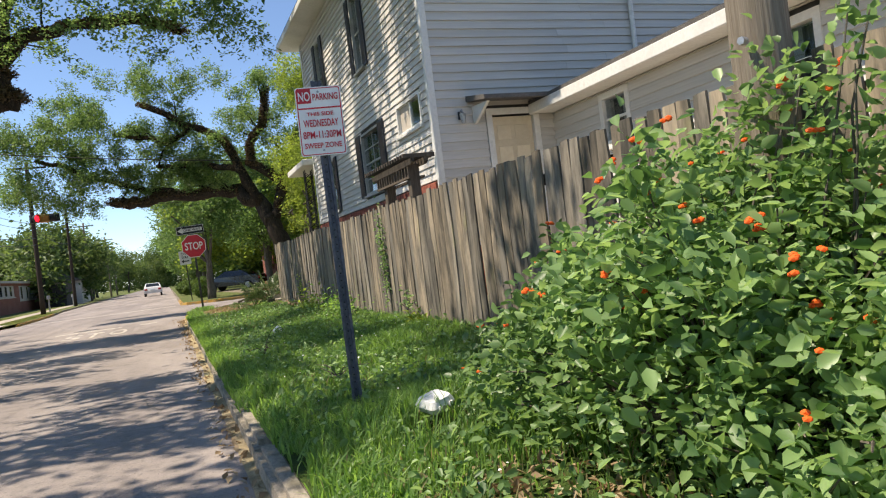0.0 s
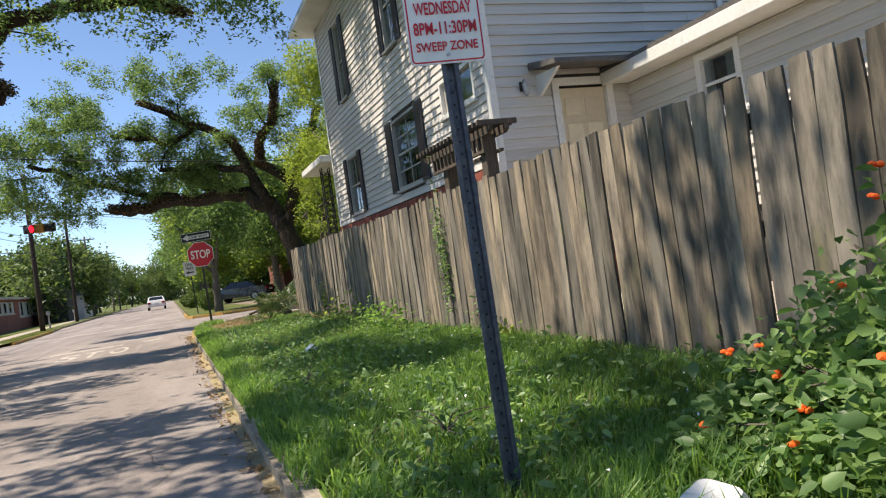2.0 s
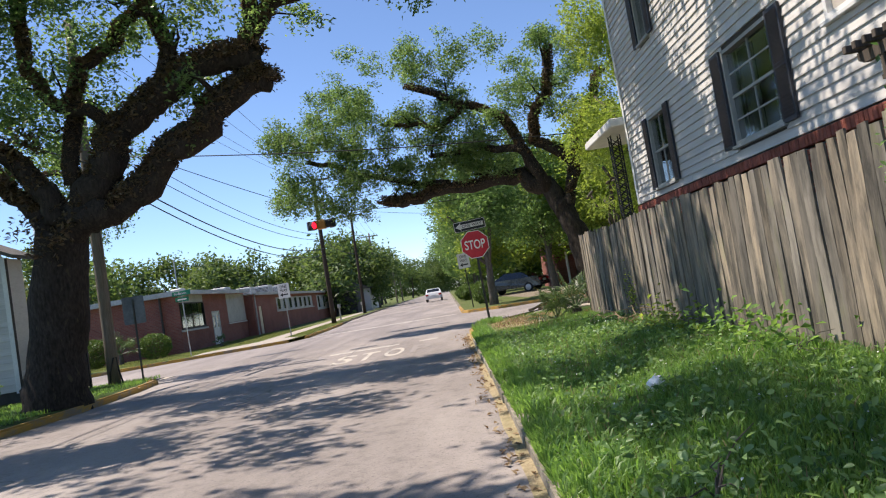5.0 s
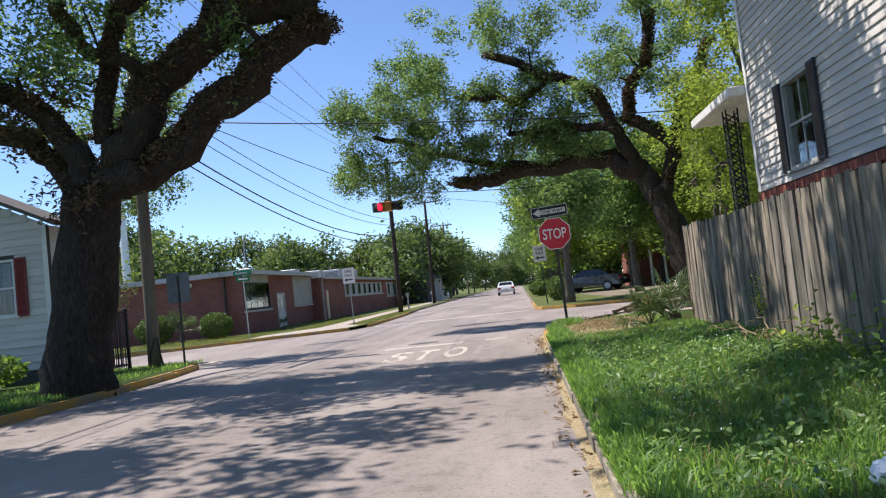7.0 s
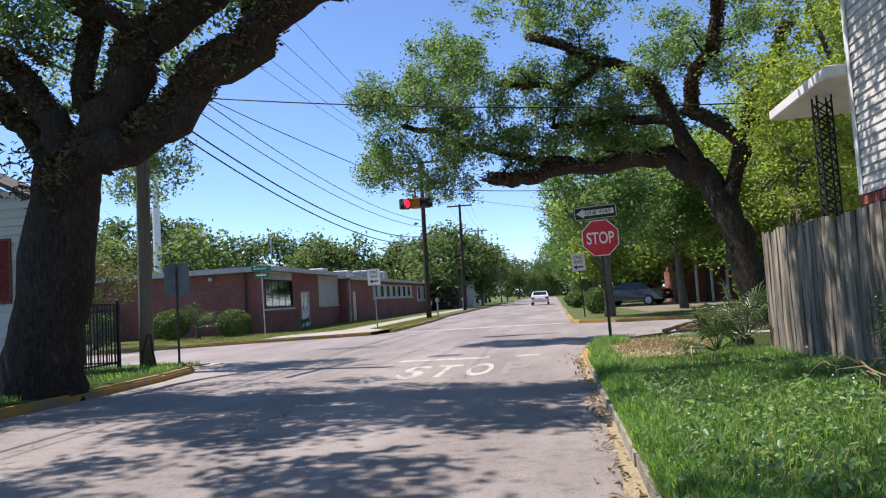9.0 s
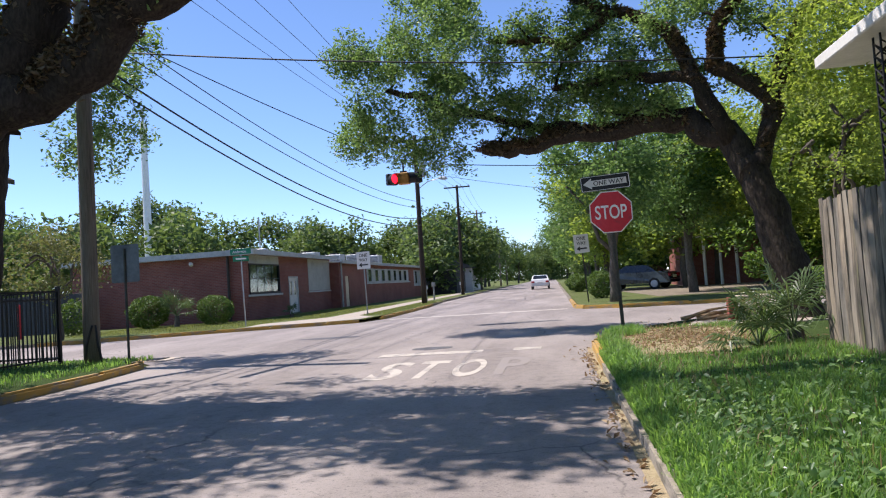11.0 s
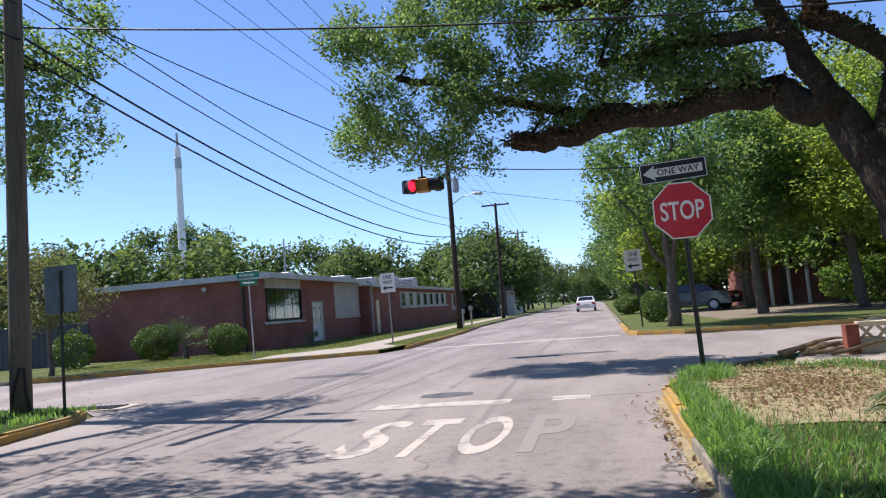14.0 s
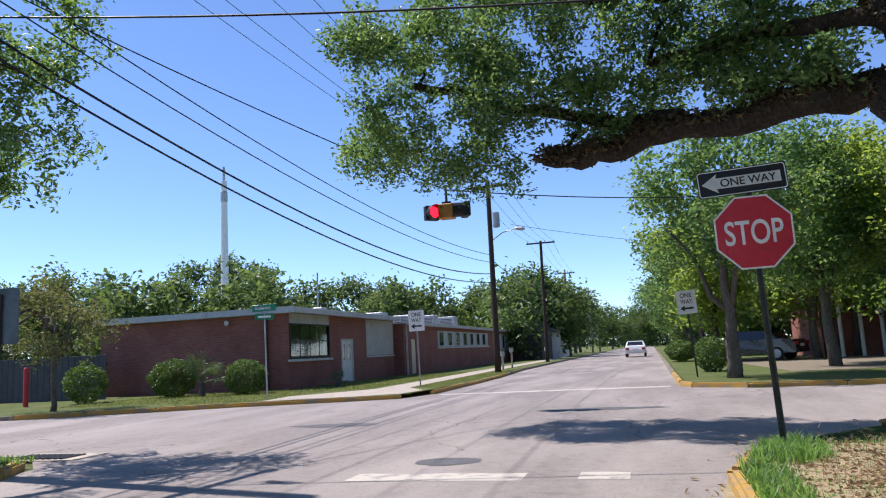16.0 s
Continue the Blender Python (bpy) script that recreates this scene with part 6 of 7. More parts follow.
# the live oak on the corner, with a long low limb over the road
clumps_r = scatter(100, (-5.2, 29.4, 4.6), (-2.2, 31.8, 7.8), 0.2, 0.52, lambda p: p[2] > 4.3 + abs(p[0] + 3.6) * 0.3) \
    + scatter(84, (-2.6, 28.6, 4.9), (3.0, 30.6, 6.4), 0.18, 0.44) + scatter(105, (-3.4, 28.0, 6.4), (5.8, 31.2, 9.2), 0.22, 0.55) \
    + scatter(10, (-3.6, 29.6, 3.95), (-1.9, 31.0, 4.8), 0.25, 0.42) + scatter(46, (-1.2, 28.3, 4.75), (3.0, 29.7, 5.5), 0.2, 0.36)
oak("oak_tree", "old live oak with a long low limb over the road", (4.35, 26.9, 0.2), 0.38,
    [(4.35, 26.9, 0.0), (4.25, 26.95, 1.2), (4.0, 27.1, 2.4), (3.75, 27.3, 3.3)],
    [([(3.85, 27.2, 2.9), (3.45, 27.6, 3.85), (2.9, 28.1, 4.35), (1.9, 28.6, 4.42), (0.6, 29.2, 4.45), (-0.3, 29.6, 4.30), (-1.0, 29.9, 4.25), (-1.6, 30.1, 4.45)], 0.32, 0.12),
     ([(0.6, 29.2, 4.6), (-0.8, 30.0, 5.0), (-2.4, 30.5, 5.5), (-4.0, 30.8, 6.3)], 0.13, 0.05),
     ([(3.55, 27.5, 3.7), (3.0, 27.5, 4.9), (2.75, 27.7, 5.6), (2.4, 27.8, 6.2), (1.3, 28.2, 6.8), (-0.2, 28.8, 7.8)], 0.20, 0.07),
     ([(3.9, 27.2, 3.1), (4.35, 27.3, 4.1), (3.85, 27.4, 4.85), (3.3, 27.5, 5.2), (3.35, 27.4, 5.75), (3.9, 27.4, 6.5), (4.2, 27.6, 8.0)], 0.19, 0.09),
     ([(4.25, 27.3, 4.0), (4.45, 27.3, 4.7), (4.9, 27.3, 5.7), (5.6, 27.4, 7.0)], 0.16, 0.08),
     ([(1.4, 28.1, 6.8), (0.6, 28.7, 6.3), (0.1, 29.0, 6.6), (-1.2, 29.6, 6.9)], 0.10, 0.04),
     ([(3.0, 27.5, 5.0), (1.6, 28.6, 5.5), (0.2, 29.6, 5.6)], 0.13, 0.05)],
    clumps_r, 1300, 0.092, 21, 2600, 6, 0.9, 0, 0.085, 13)


def tree(x, y, h, spread, low, mat, label, leaf=0.2, n=26, per=60, r_trunk=0.2, seed=0, group="", bark=None, forks=4, squash=1.0):
    """A street or woodland tree: tapered trunk, limbs, and a crown of many leaf clumps with gaps."""
    t = thing("tree", pose(x, y, 0.1), label, "tree", group)
    r = np.random.default_rng(seed + 100)
    bm = bmesh.new()
    top = np.array((x + r.normal() * 0.3, y + r.normal() * 0.3, low + (h - low) * 0.45))
    tr = wander((x, y, -0.08), top, 8, 0, 0.06, seed)
    limb(bm, tr, r_trunk * 1.15, r_trunk * 0.45, 12, 0.3)
    part("trunk", bm, bark or BARK_GREY, t, "", Matrix(), True)
    clumps = []
    for k in range(forks):
        a = 2 * math.pi * (k + r.uniform(-0.3, 0.3)) / forks
        i = r.integers(3, 7)
        e = np.array((x + spread * 0.6 * math.cos(a), y + spread * 0.6 * math.sin(a) * squash, low + (h - low) * r.uniform(0.35, 0.85)))
        line = wander(tr[i], e, 6, 0.3, 0.15, seed + k)
        bm = bmesh.new()
        limb(bm, line, r_trunk * 0.5, 0.04, 7, 0.2)
        part("limb", bm, bark or BARK_GREY, t, "", Matrix(), True)
    for _ in range(n):
        v = r.normal(size=3)
        v /= np.linalg.norm(v)
        u = r.uniform(0.45, 1.0)
        c = np.array((x + v[0] * spread * u, y + v[1] * spread * u * squash, (low + h) / 2 + v[2] * (h - low) / 2 * u))
        clumps.append((c, spread * r.uniform(0.18, 0.36)))
    per *= min(1.0, (4.2 / spread) ** 2)
    pts = clump_points(clumps, per, twig=leaf * 1.1, leaves=8)
    tagged(part("crown", leaf_mesh("crown", pts, leaf, leaf * 0.55, mat, 0.4, 0.15), mat, t, "", Matrix()), kind="stuff")
    return t


tree(6.2, 25.6, 9.6, 2.2, 2.6, LIME_LEAF, "bright yellow-green tree beside the porch", 0.085, 62, 760, 0.12, 1)
tree(4.75, 25.2, 4.3, 0.85, 2.2, LIME_LEAF, "leaning yellow-green shrub above the fence end", 0.08, 18, 1300, 0.06, 2)
tree(9.5, 30.5, 10.0, 3.2, 2.5, LIME_LEAF, "tall leafy tree behind the corner oak", 0.18, 44, 190, 0.2, 3)
street = (
    (6.1, 47.0, 9.0, 3.4, 2.6, FAR_LEAF), (2.15, 41.6, 8.0, 2.6, 2.9, FAR_LEAF), (9.5, 46.0, 9.6, 3.8, 2.2, LIME_LEAF), (14.5, 43.5, 9.0, 3.6, 1.6, LIME_LEAF),
    (3.2, 60, 9.5, 3.9, 2.2, LIME_LEAF), (3.6, 72, 10.5, 4.2, 2.2, FAR_LEAF), (4.2, 86, 11.0, 4.6, 2.0, FAR_LEAF), (4.2, 102, 11.0, 4.8, 2.0, FAR_LEAF), (4.5, 120, 11.5, 5.0, 2, FAR_LEAF),
    (9.5, 58, 10.5, 4.2, 1.6, DARK_LEAF), (14.0, 52, 10.0, 4.2, 1.2, LIME_LEAF), (19.5, 47, 9.5, 4.0, 1.0, DARK_LEAF), (20, 40.8, 7.5, 3.0, 0.8, LIME_LEAF), (24, 44, 10, 4.2, 0.8, DARK_LEAF), (11.0, 53.5, 8.5, 3.4, 0.9, DARK_LEAF), (7.4, 56.5, 8.0, 2.8, 1.2, LIME_LEAF), (16.5, 49.0, 8.5, 3.2, 0.9, DARK_LEAF))
for i, (x, y, h, s, low, mat) in enumerate(street):
    near = y < 50
    tree(x, y, h, s, low, mat, "leafy street tree with a dark slender trunk" if near else "green roadside tree down the street", 0.18 if near else 0.28, 60 if near else 46, 150 if near else 70, 0.2, 20 + i, "street trees")
# woods behind the brick building and along the street
woods = []
for i in range(32):
    wx_ = -118 + i * 3.5 + q.uniform(-1.5, 1.5)
    wh = q.uniform(9.6, 12.0) + max(0.0, (-wx_ - 25) * 0.07) + (3.5 if -70 < wx_ < -56 else 0)
    woods.append((wx_, 108 + q.uniform(-6, 14), wh, q.uniform(3.4, 5.0)))
woods += [(-12.5, 92, 8.5, 3.2), (-14.0, 104, 10.5, 4.2), (-12, 122, 10, 4.0), (-12, 140, 10.5, 4.5), (-13, 160, 11, 5), (6, 140, 12, 5), (6, 160, 12, 5.5), (-4, 230, 11, 8), (4, 235, 12, 8), (-10, 220, 12, 7), (-1, 260, 12, 9),
          (-30, 70, 8.5, 3.0), (-38, 66, 9, 3.4), (-47, 68, 9.5, 3.5), (-56, 62, 9, 3.5), (-64, 60, 10, 4), (-74, 58, 10, 4), (-45, 52, 7.5, 3), (12, 70, 9, 4), (18, 72, 9, 4), (24, 66, 9, 4), (30, 62, 9, 4), (31, 52, 8, 4), (34, 45, 8, 4), (8, 80, 9, 4)]
for i, (x, y, h, s) in enumerate(woods):
    tree(x, y, h, s, 1.2, WOOD_LEAF, "leafy green tree in the distant tree line", 0.58, 34, 26, 0.25, 60 + i, "distant trees", None, 3)

# small crape myrtle by the far kerb
tree(-18.3, 37.2, 4.3, 1.8, 1.5, foliage("olive_leaf", (0.085, 0.10, 0.035), (0.16, 0.17, 0.06), 0.4), "small multi-stemmed tree with olive-green leaves", 0.12, 50, 190, 0.09, 140, "", BARK_GREY, 6)


# ---- shrubs, hedges ----
def shrub(x, y, z, rx, ry, h, mat, label, leaf=0.06, per=900, group="", name="bush"):
    t = thing(name, pose(x, y, z), label, "bush", group)
    bm = bmesh.new()
    for k in range(6):
        a = k * 1.05
        tube(bm, [(x, y, z), (x + 0.4 * rx * math.cos(a), y + 0.4 * ry * math.sin(a), z + h * 0.4), (x + 0.75 * rx * math.cos(a), y + 0.75 * ry * math.sin(a), z + h * 0.75)], [0.03, 0.02, 0.008], 5)
    part("stem", bm, BARK_GREY, t, "", Matrix())
    r = np.random.default_rng(int(abs(x * 91 + y * 7)))
    n = int(per * 4.2 * rx * ry * h)
    v = r.normal(size=(n, 3))
    v /= np.linalg.norm(v, axis=1)[:, None]
    rad = r.uniform(0.5, 1.0, (n, 1)) ** 0.35
    wob = 1 + 0.08 * np.sin(v[:, :1] * 7 + x) * np.cos(v[:, 2:] * 6 + y)
    pts = np.array((x, y, z + h / 2)) + v * rad * wob * np.array((rx, ry, h / 2))
    tagged(part("leaves", leaf_mesh("leaves", pts, leaf, leaf * 0.6, mat, 0.3), mat, t, "", Matrix()), kind="stuff")
    return t


for x, y, rx, h in ((-18.4, 43.4, 0.95, 1.5), (-15.2, 43.5, 0.85, 1.35)):
    shrub(x, y, 0.1, rx, rx * 0.9, h, HEDGE_LEAF, "clipped round green bush against brick", 0.075, 1700, "clipped bushes")
for x, y, rx, ry, h in ((1.45, 62.0, 0.85, 1.6, 1.2), (1.95, 46.8, 0.62, 0.9, 1.3)):
    shrub(x, y, 0.1, rx, ry, h, HEDGE_LEAF, "clipped hedge beside the kerb", 0.11, 800, "clipped hedges", "hedge")
shrub(-20.4, 41.0, 0.1, 0.8, 0.7, 1.5, HEDGE_LEAF, "loose shrub beside the brick wall", 0.12, 500)
shrub(9.0, 39.6, 0.1, 0.9, 0.7, 0.9, DARK_LEAF, "low dark shrub by the driveway", 0.12, 500)
shrub(15.0, 40.6, 0.1, 1.4, 1.0, 1.6, DARK_LEAF, "low dark shrub by the driveway", 0.12, 400)
shrub(12.0, 50.6, 0.1, 3.0, 1.0, 2.2, DARK_LEAF, "dark hedge behind the driveway", 0.2, 90, "", "hedge")
shrub(22.0, 52.0, 0.1, 6.0, 1.2, 2.6, LIME_LEAF, "sunlit hedge behind the driveway", 0.22, 60, "", "hedge")
shrub(20.0, 80.0, 0.0, 17.0, 1.6, 4.2, DARK_LEAF, "tall dark hedge closing the view behind the trees", 0.42, 22, "", "hedge")
shrub(-2.0, 285.0, 0.0, 45.0, 3.0, 9.5, WOOD_LEAF, "far belt of trees closing the street", 0.9, 2.2, "", "tree_belt")
shrub(-9.9, 18.6, 0.12, 1.2, 1.0, 0.7, DARK_LEAF, "dark ground-cover plants at the foot of the oak", 0.14, 350)
shrub(-12.0, 22.6, 0.15, 1.5, 0.8, 0.9, DARK_LEAF, "dark foundation shrubs by the cottage", 0.14, 350)


def fan_palm(x, y, z, n, size, label, mat, seed, trunk_h=0.2):
    """A palmetto: stems that fan out, each with a round of narrow blades."""
    r = random.Random(seed)
    t = thing("palm", pose(x, y, z), label, "palm")
    bm = bmesh.new()
    tube(bm, [(x, y, z - 0.05), (x, y, z + trunk_h)], [0.12, 0.1], 8, True, 0.3)
    part("trunk", bm, BARK_GREY, t, "", Matrix())
    for k in range(n):
        a = 2 * math.pi * k / n + r.uniform(-0.3, 0.3)
        el = r.uniform(0.02, 1.3)
        L_ = size * r.uniform(0.5, 0.8)
        d = Vector((math.cos(a) * math.cos(el), math.sin(a) * math.cos(el), math.sin(el)))
        o = Vector((x, y, z + trunk_h))
        hub = o + d * L_
        bm = bmesh.new()
        tube(bm, [o, o + d * L_ * 0.5 + Vector((0, 0, 0.04)), hub], [0.014, 0.010, 0.007], 5)
        side = d.cross(Vector((0, 0, 1))).normalized()
        up = side.cross(d)
        for j in range(17):
            b = radians(-115 + 230 * j / 16)
            f = (d * math.cos(b) + side * math.sin(b)).normalized()
            ln = size * r.uniform(0.55, 0.7) * (1 - 0.25 * abs(b) / 2)
            w = 0.015
            s2 = f.cross(up).normalized()
            p0, p1, p2 = hub, hub + f * ln * 0.55 + up * 0.02, hub + f * ln - Vector((0, 0, 0.18 * size * r.uniform(0.3, 1.2)))
            va, vb, vc, vd, ve = [bm.verts.new(p) for p in (p0, p1 + s2 * w, p1 - s2 * w, p2, p1 + up * 0.012)]
            bm.faces.new((va, vb, ve)), bm.faces.new((va, ve, vc)), bm.faces.new((vb, vd, ve)), bm.faces.new((ve, vd, vc))
        part("frond", bm, mat, t, "", Matrix())
    return t


fan_palm(2.30, 21.9, 0.14, 11, 0.66, "bushy green palmetto at the end of the fence", PALM_LEAF, 1, 0.08)
fan_palm(2.80, 22.2, 0.14, 11, 0.85, "taller green palmetto behind the fence end", PALM_LEAF, 2, 0.25)
fan_palm(-16.8, 43.0, 0.12, 16, 1.1, "sago palm between clipped bushes", PALM_LEAF, 3, 0.5)
fan_palm(-12.9, 46.9, 0.12, 7, 0.5, "small dark plant against the brick wall", PALM_LEAF, 4, 0.15)

# low pierced wall by the side street
lw = thing("garden_wall", pose(3.2, 27.2, 0.2), "low cream garden wall with pierced blocks and a brick end", "wall")
part("base", new_box(3.3, 6.4, 27.15, 27.3, 0.15, 0.40, 0.008), CREAM, lw, "", Matrix())
part("brick_pier", new_box(3.13, 3.3, 27.12, 27.33, 0.15, 0.62, 0.006), BRICK_HOUSE, lw, "red brick end pier", Matrix())
part("coping", new_box(3.3, 6.4, 27.13, 27.32, 0.58, 0.65, 0.008), CREAM, lw, "", Matrix())
bm = bmesh.new()
for s in (0, 1):
    tube(bm, [(0.02 + 0.2 * s, 0, 0.0), (0.11, 0, 0.11), (0.02 + 0.2 * (1 - s), 0, 0.22)], [0.022] * 3, 6)
block = mesh_of("pierced_block", bm, CREAM)
for i in range(14):
    ob = new("pierced_block", block)
    put_under(ob, lw, Matrix.Translation((3.31 + i * 0.22, 27.225, 0.385)))


# ---- cars ----
def car(x, y, rz, paint, label):
    m = pose(x, y, 0.0 if x < 1 else 0.128, 0, 0, rz)
    c = thing("car", m, label, "car")
    prof = [(-2.25, 0.35), (-2.28, 0.62), (-2.15, 0.92), (-1.55, 1.0), (-0.95, 1.40), (0.35, 1.44), (1.15, 1.0), (2.05, 0.84), (2.28, 0.62), (2.25, 0.33)]
    bm = bmesh.new()
    layers = []
    for w, zs in ((-0.90, 0.0), (-0.80, 0.03), (0.80, 0.03), (0.90, 0.0)):
        ring = []
        for u, z in prof:
            inset = 0.18 * max(0.0, (z - 0.95) / 0.45)
            ww = w * (1 - inset)
            ring.append(bm.verts.new((ww, u, z + zs)))
        layers.append(ring)
    n = len(prof)
    for a, b in zip(layers, layers[1:]):
        for i in range(n):
            bm.faces.new((a[i], a[(i + 1) % n], b[(i + 1) % n], b[i]))
    bm.faces.new(layers[0][::-1]), bm.faces.new(layers[-1])
    part("body", bm, paint, c, "", m)
    bm = bmesh.new()
    for s in (-1, 1):
        f = [bm.verts.new((s * w, u, z)) for w, u, z in ((0.885, -1.40, 1.02), (0.775, -0.93, 1.36), (0.765, 0.32, 1.40), (0.885, 0.98, 1.02))]
        bm.faces.new(f if s > 0 else f[::-1])
    part("side_window", bm, CAR_GLASS, c, "", m)
    for name, pts in (("rear_window", ((-0.74, -1.50, 1.07), (0.74, -1.50, 1.07), (0.64, -1.0, 1.405), (-0.64, -1.0, 1.405))), ("windscreen", ((0.74, 1.12, 1.06), (-0.74, 1.12, 1.06), (-0.64, 0.42, 1.455), (0.64, 0.42, 1.455)))):
        bm = bmesh.new()
        bm.faces.new([bm.verts.new(p) for p in pts])
        part(name, bm, CAR_GLASS, c, "", m)
    for s in (-1, 1):
        part("tail_light", new_box(s * 0.72 - 0.16, s * 0.72 + 0.16, -2.31, -2.2, 0.68, 0.86, 0.02), TAIL_LAMP, c, "red tail light", m)
        part("headlight", new_box(s * 0.68 - 0.18, s * 0.68 + 0.18, 2.16, 2.27, 0.62, 0.76, 0.02), SIGN_WHITE, c, "", m)
    part("number_plate", new_box(-0.26, 0.26, -2.30, -2.27, 0.62, 0.76), SIGN_WHITE, c, "", m)
    part("bumper", new_box(-0.86, 0.86, -2.32, -2.2, 0.34, 0.54, 0.03), paint, c, "", m)
    for u in (-1.38, 1.40):
        for s in (-1, 1):
            bm = bmesh.new()
            cyl(bm, (s * 0.74, u, 0.32), (s * 0.93, u, 0.32), 0.32, seg=18)
            wh = part("wheel", bm, RUBBER, c, "", m)
            bm = bmesh.new()
            tube(bm, [(s * 0.90, u, 0.32), (s * 0.935, u, 0.32), (s * 0.945, u, 0.32)], [0.22, 0.21, 0.05], 12)
            part("rim", bm, STEEL, wh, "", m)
    return c


car(-1.55, 90, 0, CAR_WHITE, "white sedan on the road seen from behind")
car(4.75, 57.5, 62, CAR_DARK, "dark blue-black sedan parked on a driveway")

# house fronts among the trees across the side street
far_house = thing("far_house", pose(12, 58, 0.1), "red brick house half hidden behind trees", "house")
part("wall", new_box(8, 20, 58, 66, 0.1, 3.4), BRICK, far_house, "", Matrix())
part("roof", prism(bmesh.new(), [(7.5, 3.4), (20.5, 3.4), (14, 5.8)], 57.5, 66.5), SHINGLE, far_house, "", Matrix())
for x in (8.6, 9.5, 10.4):
    bm = bmesh.new()
    cyl(bm, (x, 57.0, 0.1), (x, 57.0, 2.9), 0.09, seg=10)
    part("porch_column", bm, TRIM, far_house, "white porch column", Matrix())
part("porch_roof", new_box(8, 11, 56.6, 58, 2.9, 3.1), TRIM, far_house, "", Matrix())
fh = thing("far_house", pose(-12, 104, 0.1), "white low house beyond the brick building", "house")
part("wall", new_box(-17, -9.9, 101, 112, 0.1, 2.9), SIDING, fh, "", Matrix())
part("roof", prism(bmesh.new(), [(-17.5, 2.9), (-9.4, 2.9), (-13.4, 4.6)], 100.6, 112.4), SHINGLE, fh, "", Matrix())
# closed box; the dark inside of the carport is put into its colour
part("carport", new_box(-13, -10.5, 91, 99, 0.1, 2.6), INSIDE, fh, "solid box, its dark colour standing for the shade of a carport", Matrix())

df = thing("screen_fence", pose(-26, 44, 0.1), "dark slatted screen fence behind shrubs", "fence")
slat_me = mesh_of("slat", new_box(0, 0.30, -0.015, 0.015, 0.1, 1.95, 0.004), SHUTTER)
for i in range(40):
    ob = new("slat", slat_me)
    put_under(ob, df, Matrix.Translation((-34.6 + i * 0.315, 44.0, 0)))
part("rail", new_box(-34.6, -22.0, 44.02, 44.07, 1.5, 1.6), SHUTTER, df, "", Matrix())
bm = bmesh.new()
tube(bm, [(-22.3, 40.2, 0.05), (-22.3, 40.2, 1.5), (-22.3, 40.2, 1.56)], [0.09, 0.09, 0.05], 10)
single("bollard", bm, surface("red_post", (0.45, 0.02, 0.03), (0.55, 0.04, 0.05), 20, 3.0, 0.5, bump=0.05), "bright red post by the dark fence", "post")

# ---- lantana, grass, weeds, litter ----
def weighted(n, x0, x1, y0, y1, seed, weight):
    r = np.random.default_rng(seed)
    x, y = r.uniform(x0, x1, n), r.uniform(y0, y1, n)
    keep = np.array([r.random() < weight(a, b) for a, b in zip(x, y)])
    return x[keep], y[keep], r


def blades(name, x, y, r, h, material, width=0.006, lean=0.45, zf=verge_z):
    n = len(x)
    z = np.array([zf(a, b) for a, b in zip(x, y)]) - 0.01
    hh = h * r.uniform(0.55, 1.3, n)
    a = r.uniform(0, 2 * np.pi, n)
    d = np.stack((np.cos(a), np.sin(a), np.zeros(n)), 1)
    s = np.stack((-np.sin(a + 0.6), np.cos(a + 0.6), np.zeros(n)), 1)
    base = np.stack((x, y, z), 1)
    bend = (lean * r.uniform(0.2, 1.3, n))[:, None]
    w = (width * r.uniform(0.7, 1.5, n))[:, None]
    up = np.stack((np.zeros(n), np.zeros(n), hh), 1)
    mid = base + up * 0.6 + d * hh[:, None] * bend * 0.35
    tip = base + up * (1 - 0.25 * bend) + d * hh[:, None] * bend
    v = np.stack((base - s * w, base + s * w, mid + s * w * 0.8, mid - s * w * 0.8, tip), 1).reshape(-1, 3)
    i = np.arange(n)[:, None] * 5
    f = np.concatenate((i + [[0, 1, 2, 3]], i + [[3, 2, 4]]), 1).ravel()
    return arrays(name, v, f, np.tile([4, 3], n), material)


def lawn_weight(x, y):
    if x < verge_left(y) + 0.06 or x > 2.97:
        return 0.0
    bare = max(0.0, 1 - ((x - 1.8) / 1.25) ** 2 - ((y - 24.2) / 2.8) ** 2)
    near = max(0.0, 1 - ((x - 1.3) / 0.7) ** 2 - ((y - 2.2) / 1.0) ** 2, 0.7 - 3 * (x - 1.40) ** 2 - 3 * (y - 3.9) ** 2)
    patch = 0.75 + 0.5 * noise.noise((x * 1.4, y * 1.4, 4))
    close = 1.0 if y < 14 else 0.7 if y < 20 else 0.5
    return max(0.03, patch * close * (1 - min(0.88, bare * 1.6)) * (1 - min(0.9, near * 1.5)))


x, y, r = weighted(230000, 0.52, 2.98, 1.0, 26.6, 3, lawn_weight)
tall = 0.10 + 0.09 * np.array([max(0.0, noise.noise((a * 0.9, b * 0.6, 7))) for a, b in zip(x, y)]) * 2 + 0.05 * np.clip((x - 1.8) / 1.1, 0, 1)
tall *= np.where(y > 19, 0.58, np.where(y > 10, 0.8, 1.0))
single("grass", blades("grass", x, y, r, tall, GRASS, 0.0042, 0.6), GRASS, "long uneven green grass on the verge", "grass", kind="stuff")
x, y, r = weighted(9000, 0.52, 2.98, 1.0, 26.6, 5, lambda a, b: 0.5 if a > verge_left(b) + 0.05 else 0)
single("dry_grass", blades("dry_grass", x, y, r, np.full(len(x), 0.13), DRY_GRASS, 0.004, 0.8), DRY_GRASS, "straw-coloured dead blades in the grass", "grass", kind="stuff")
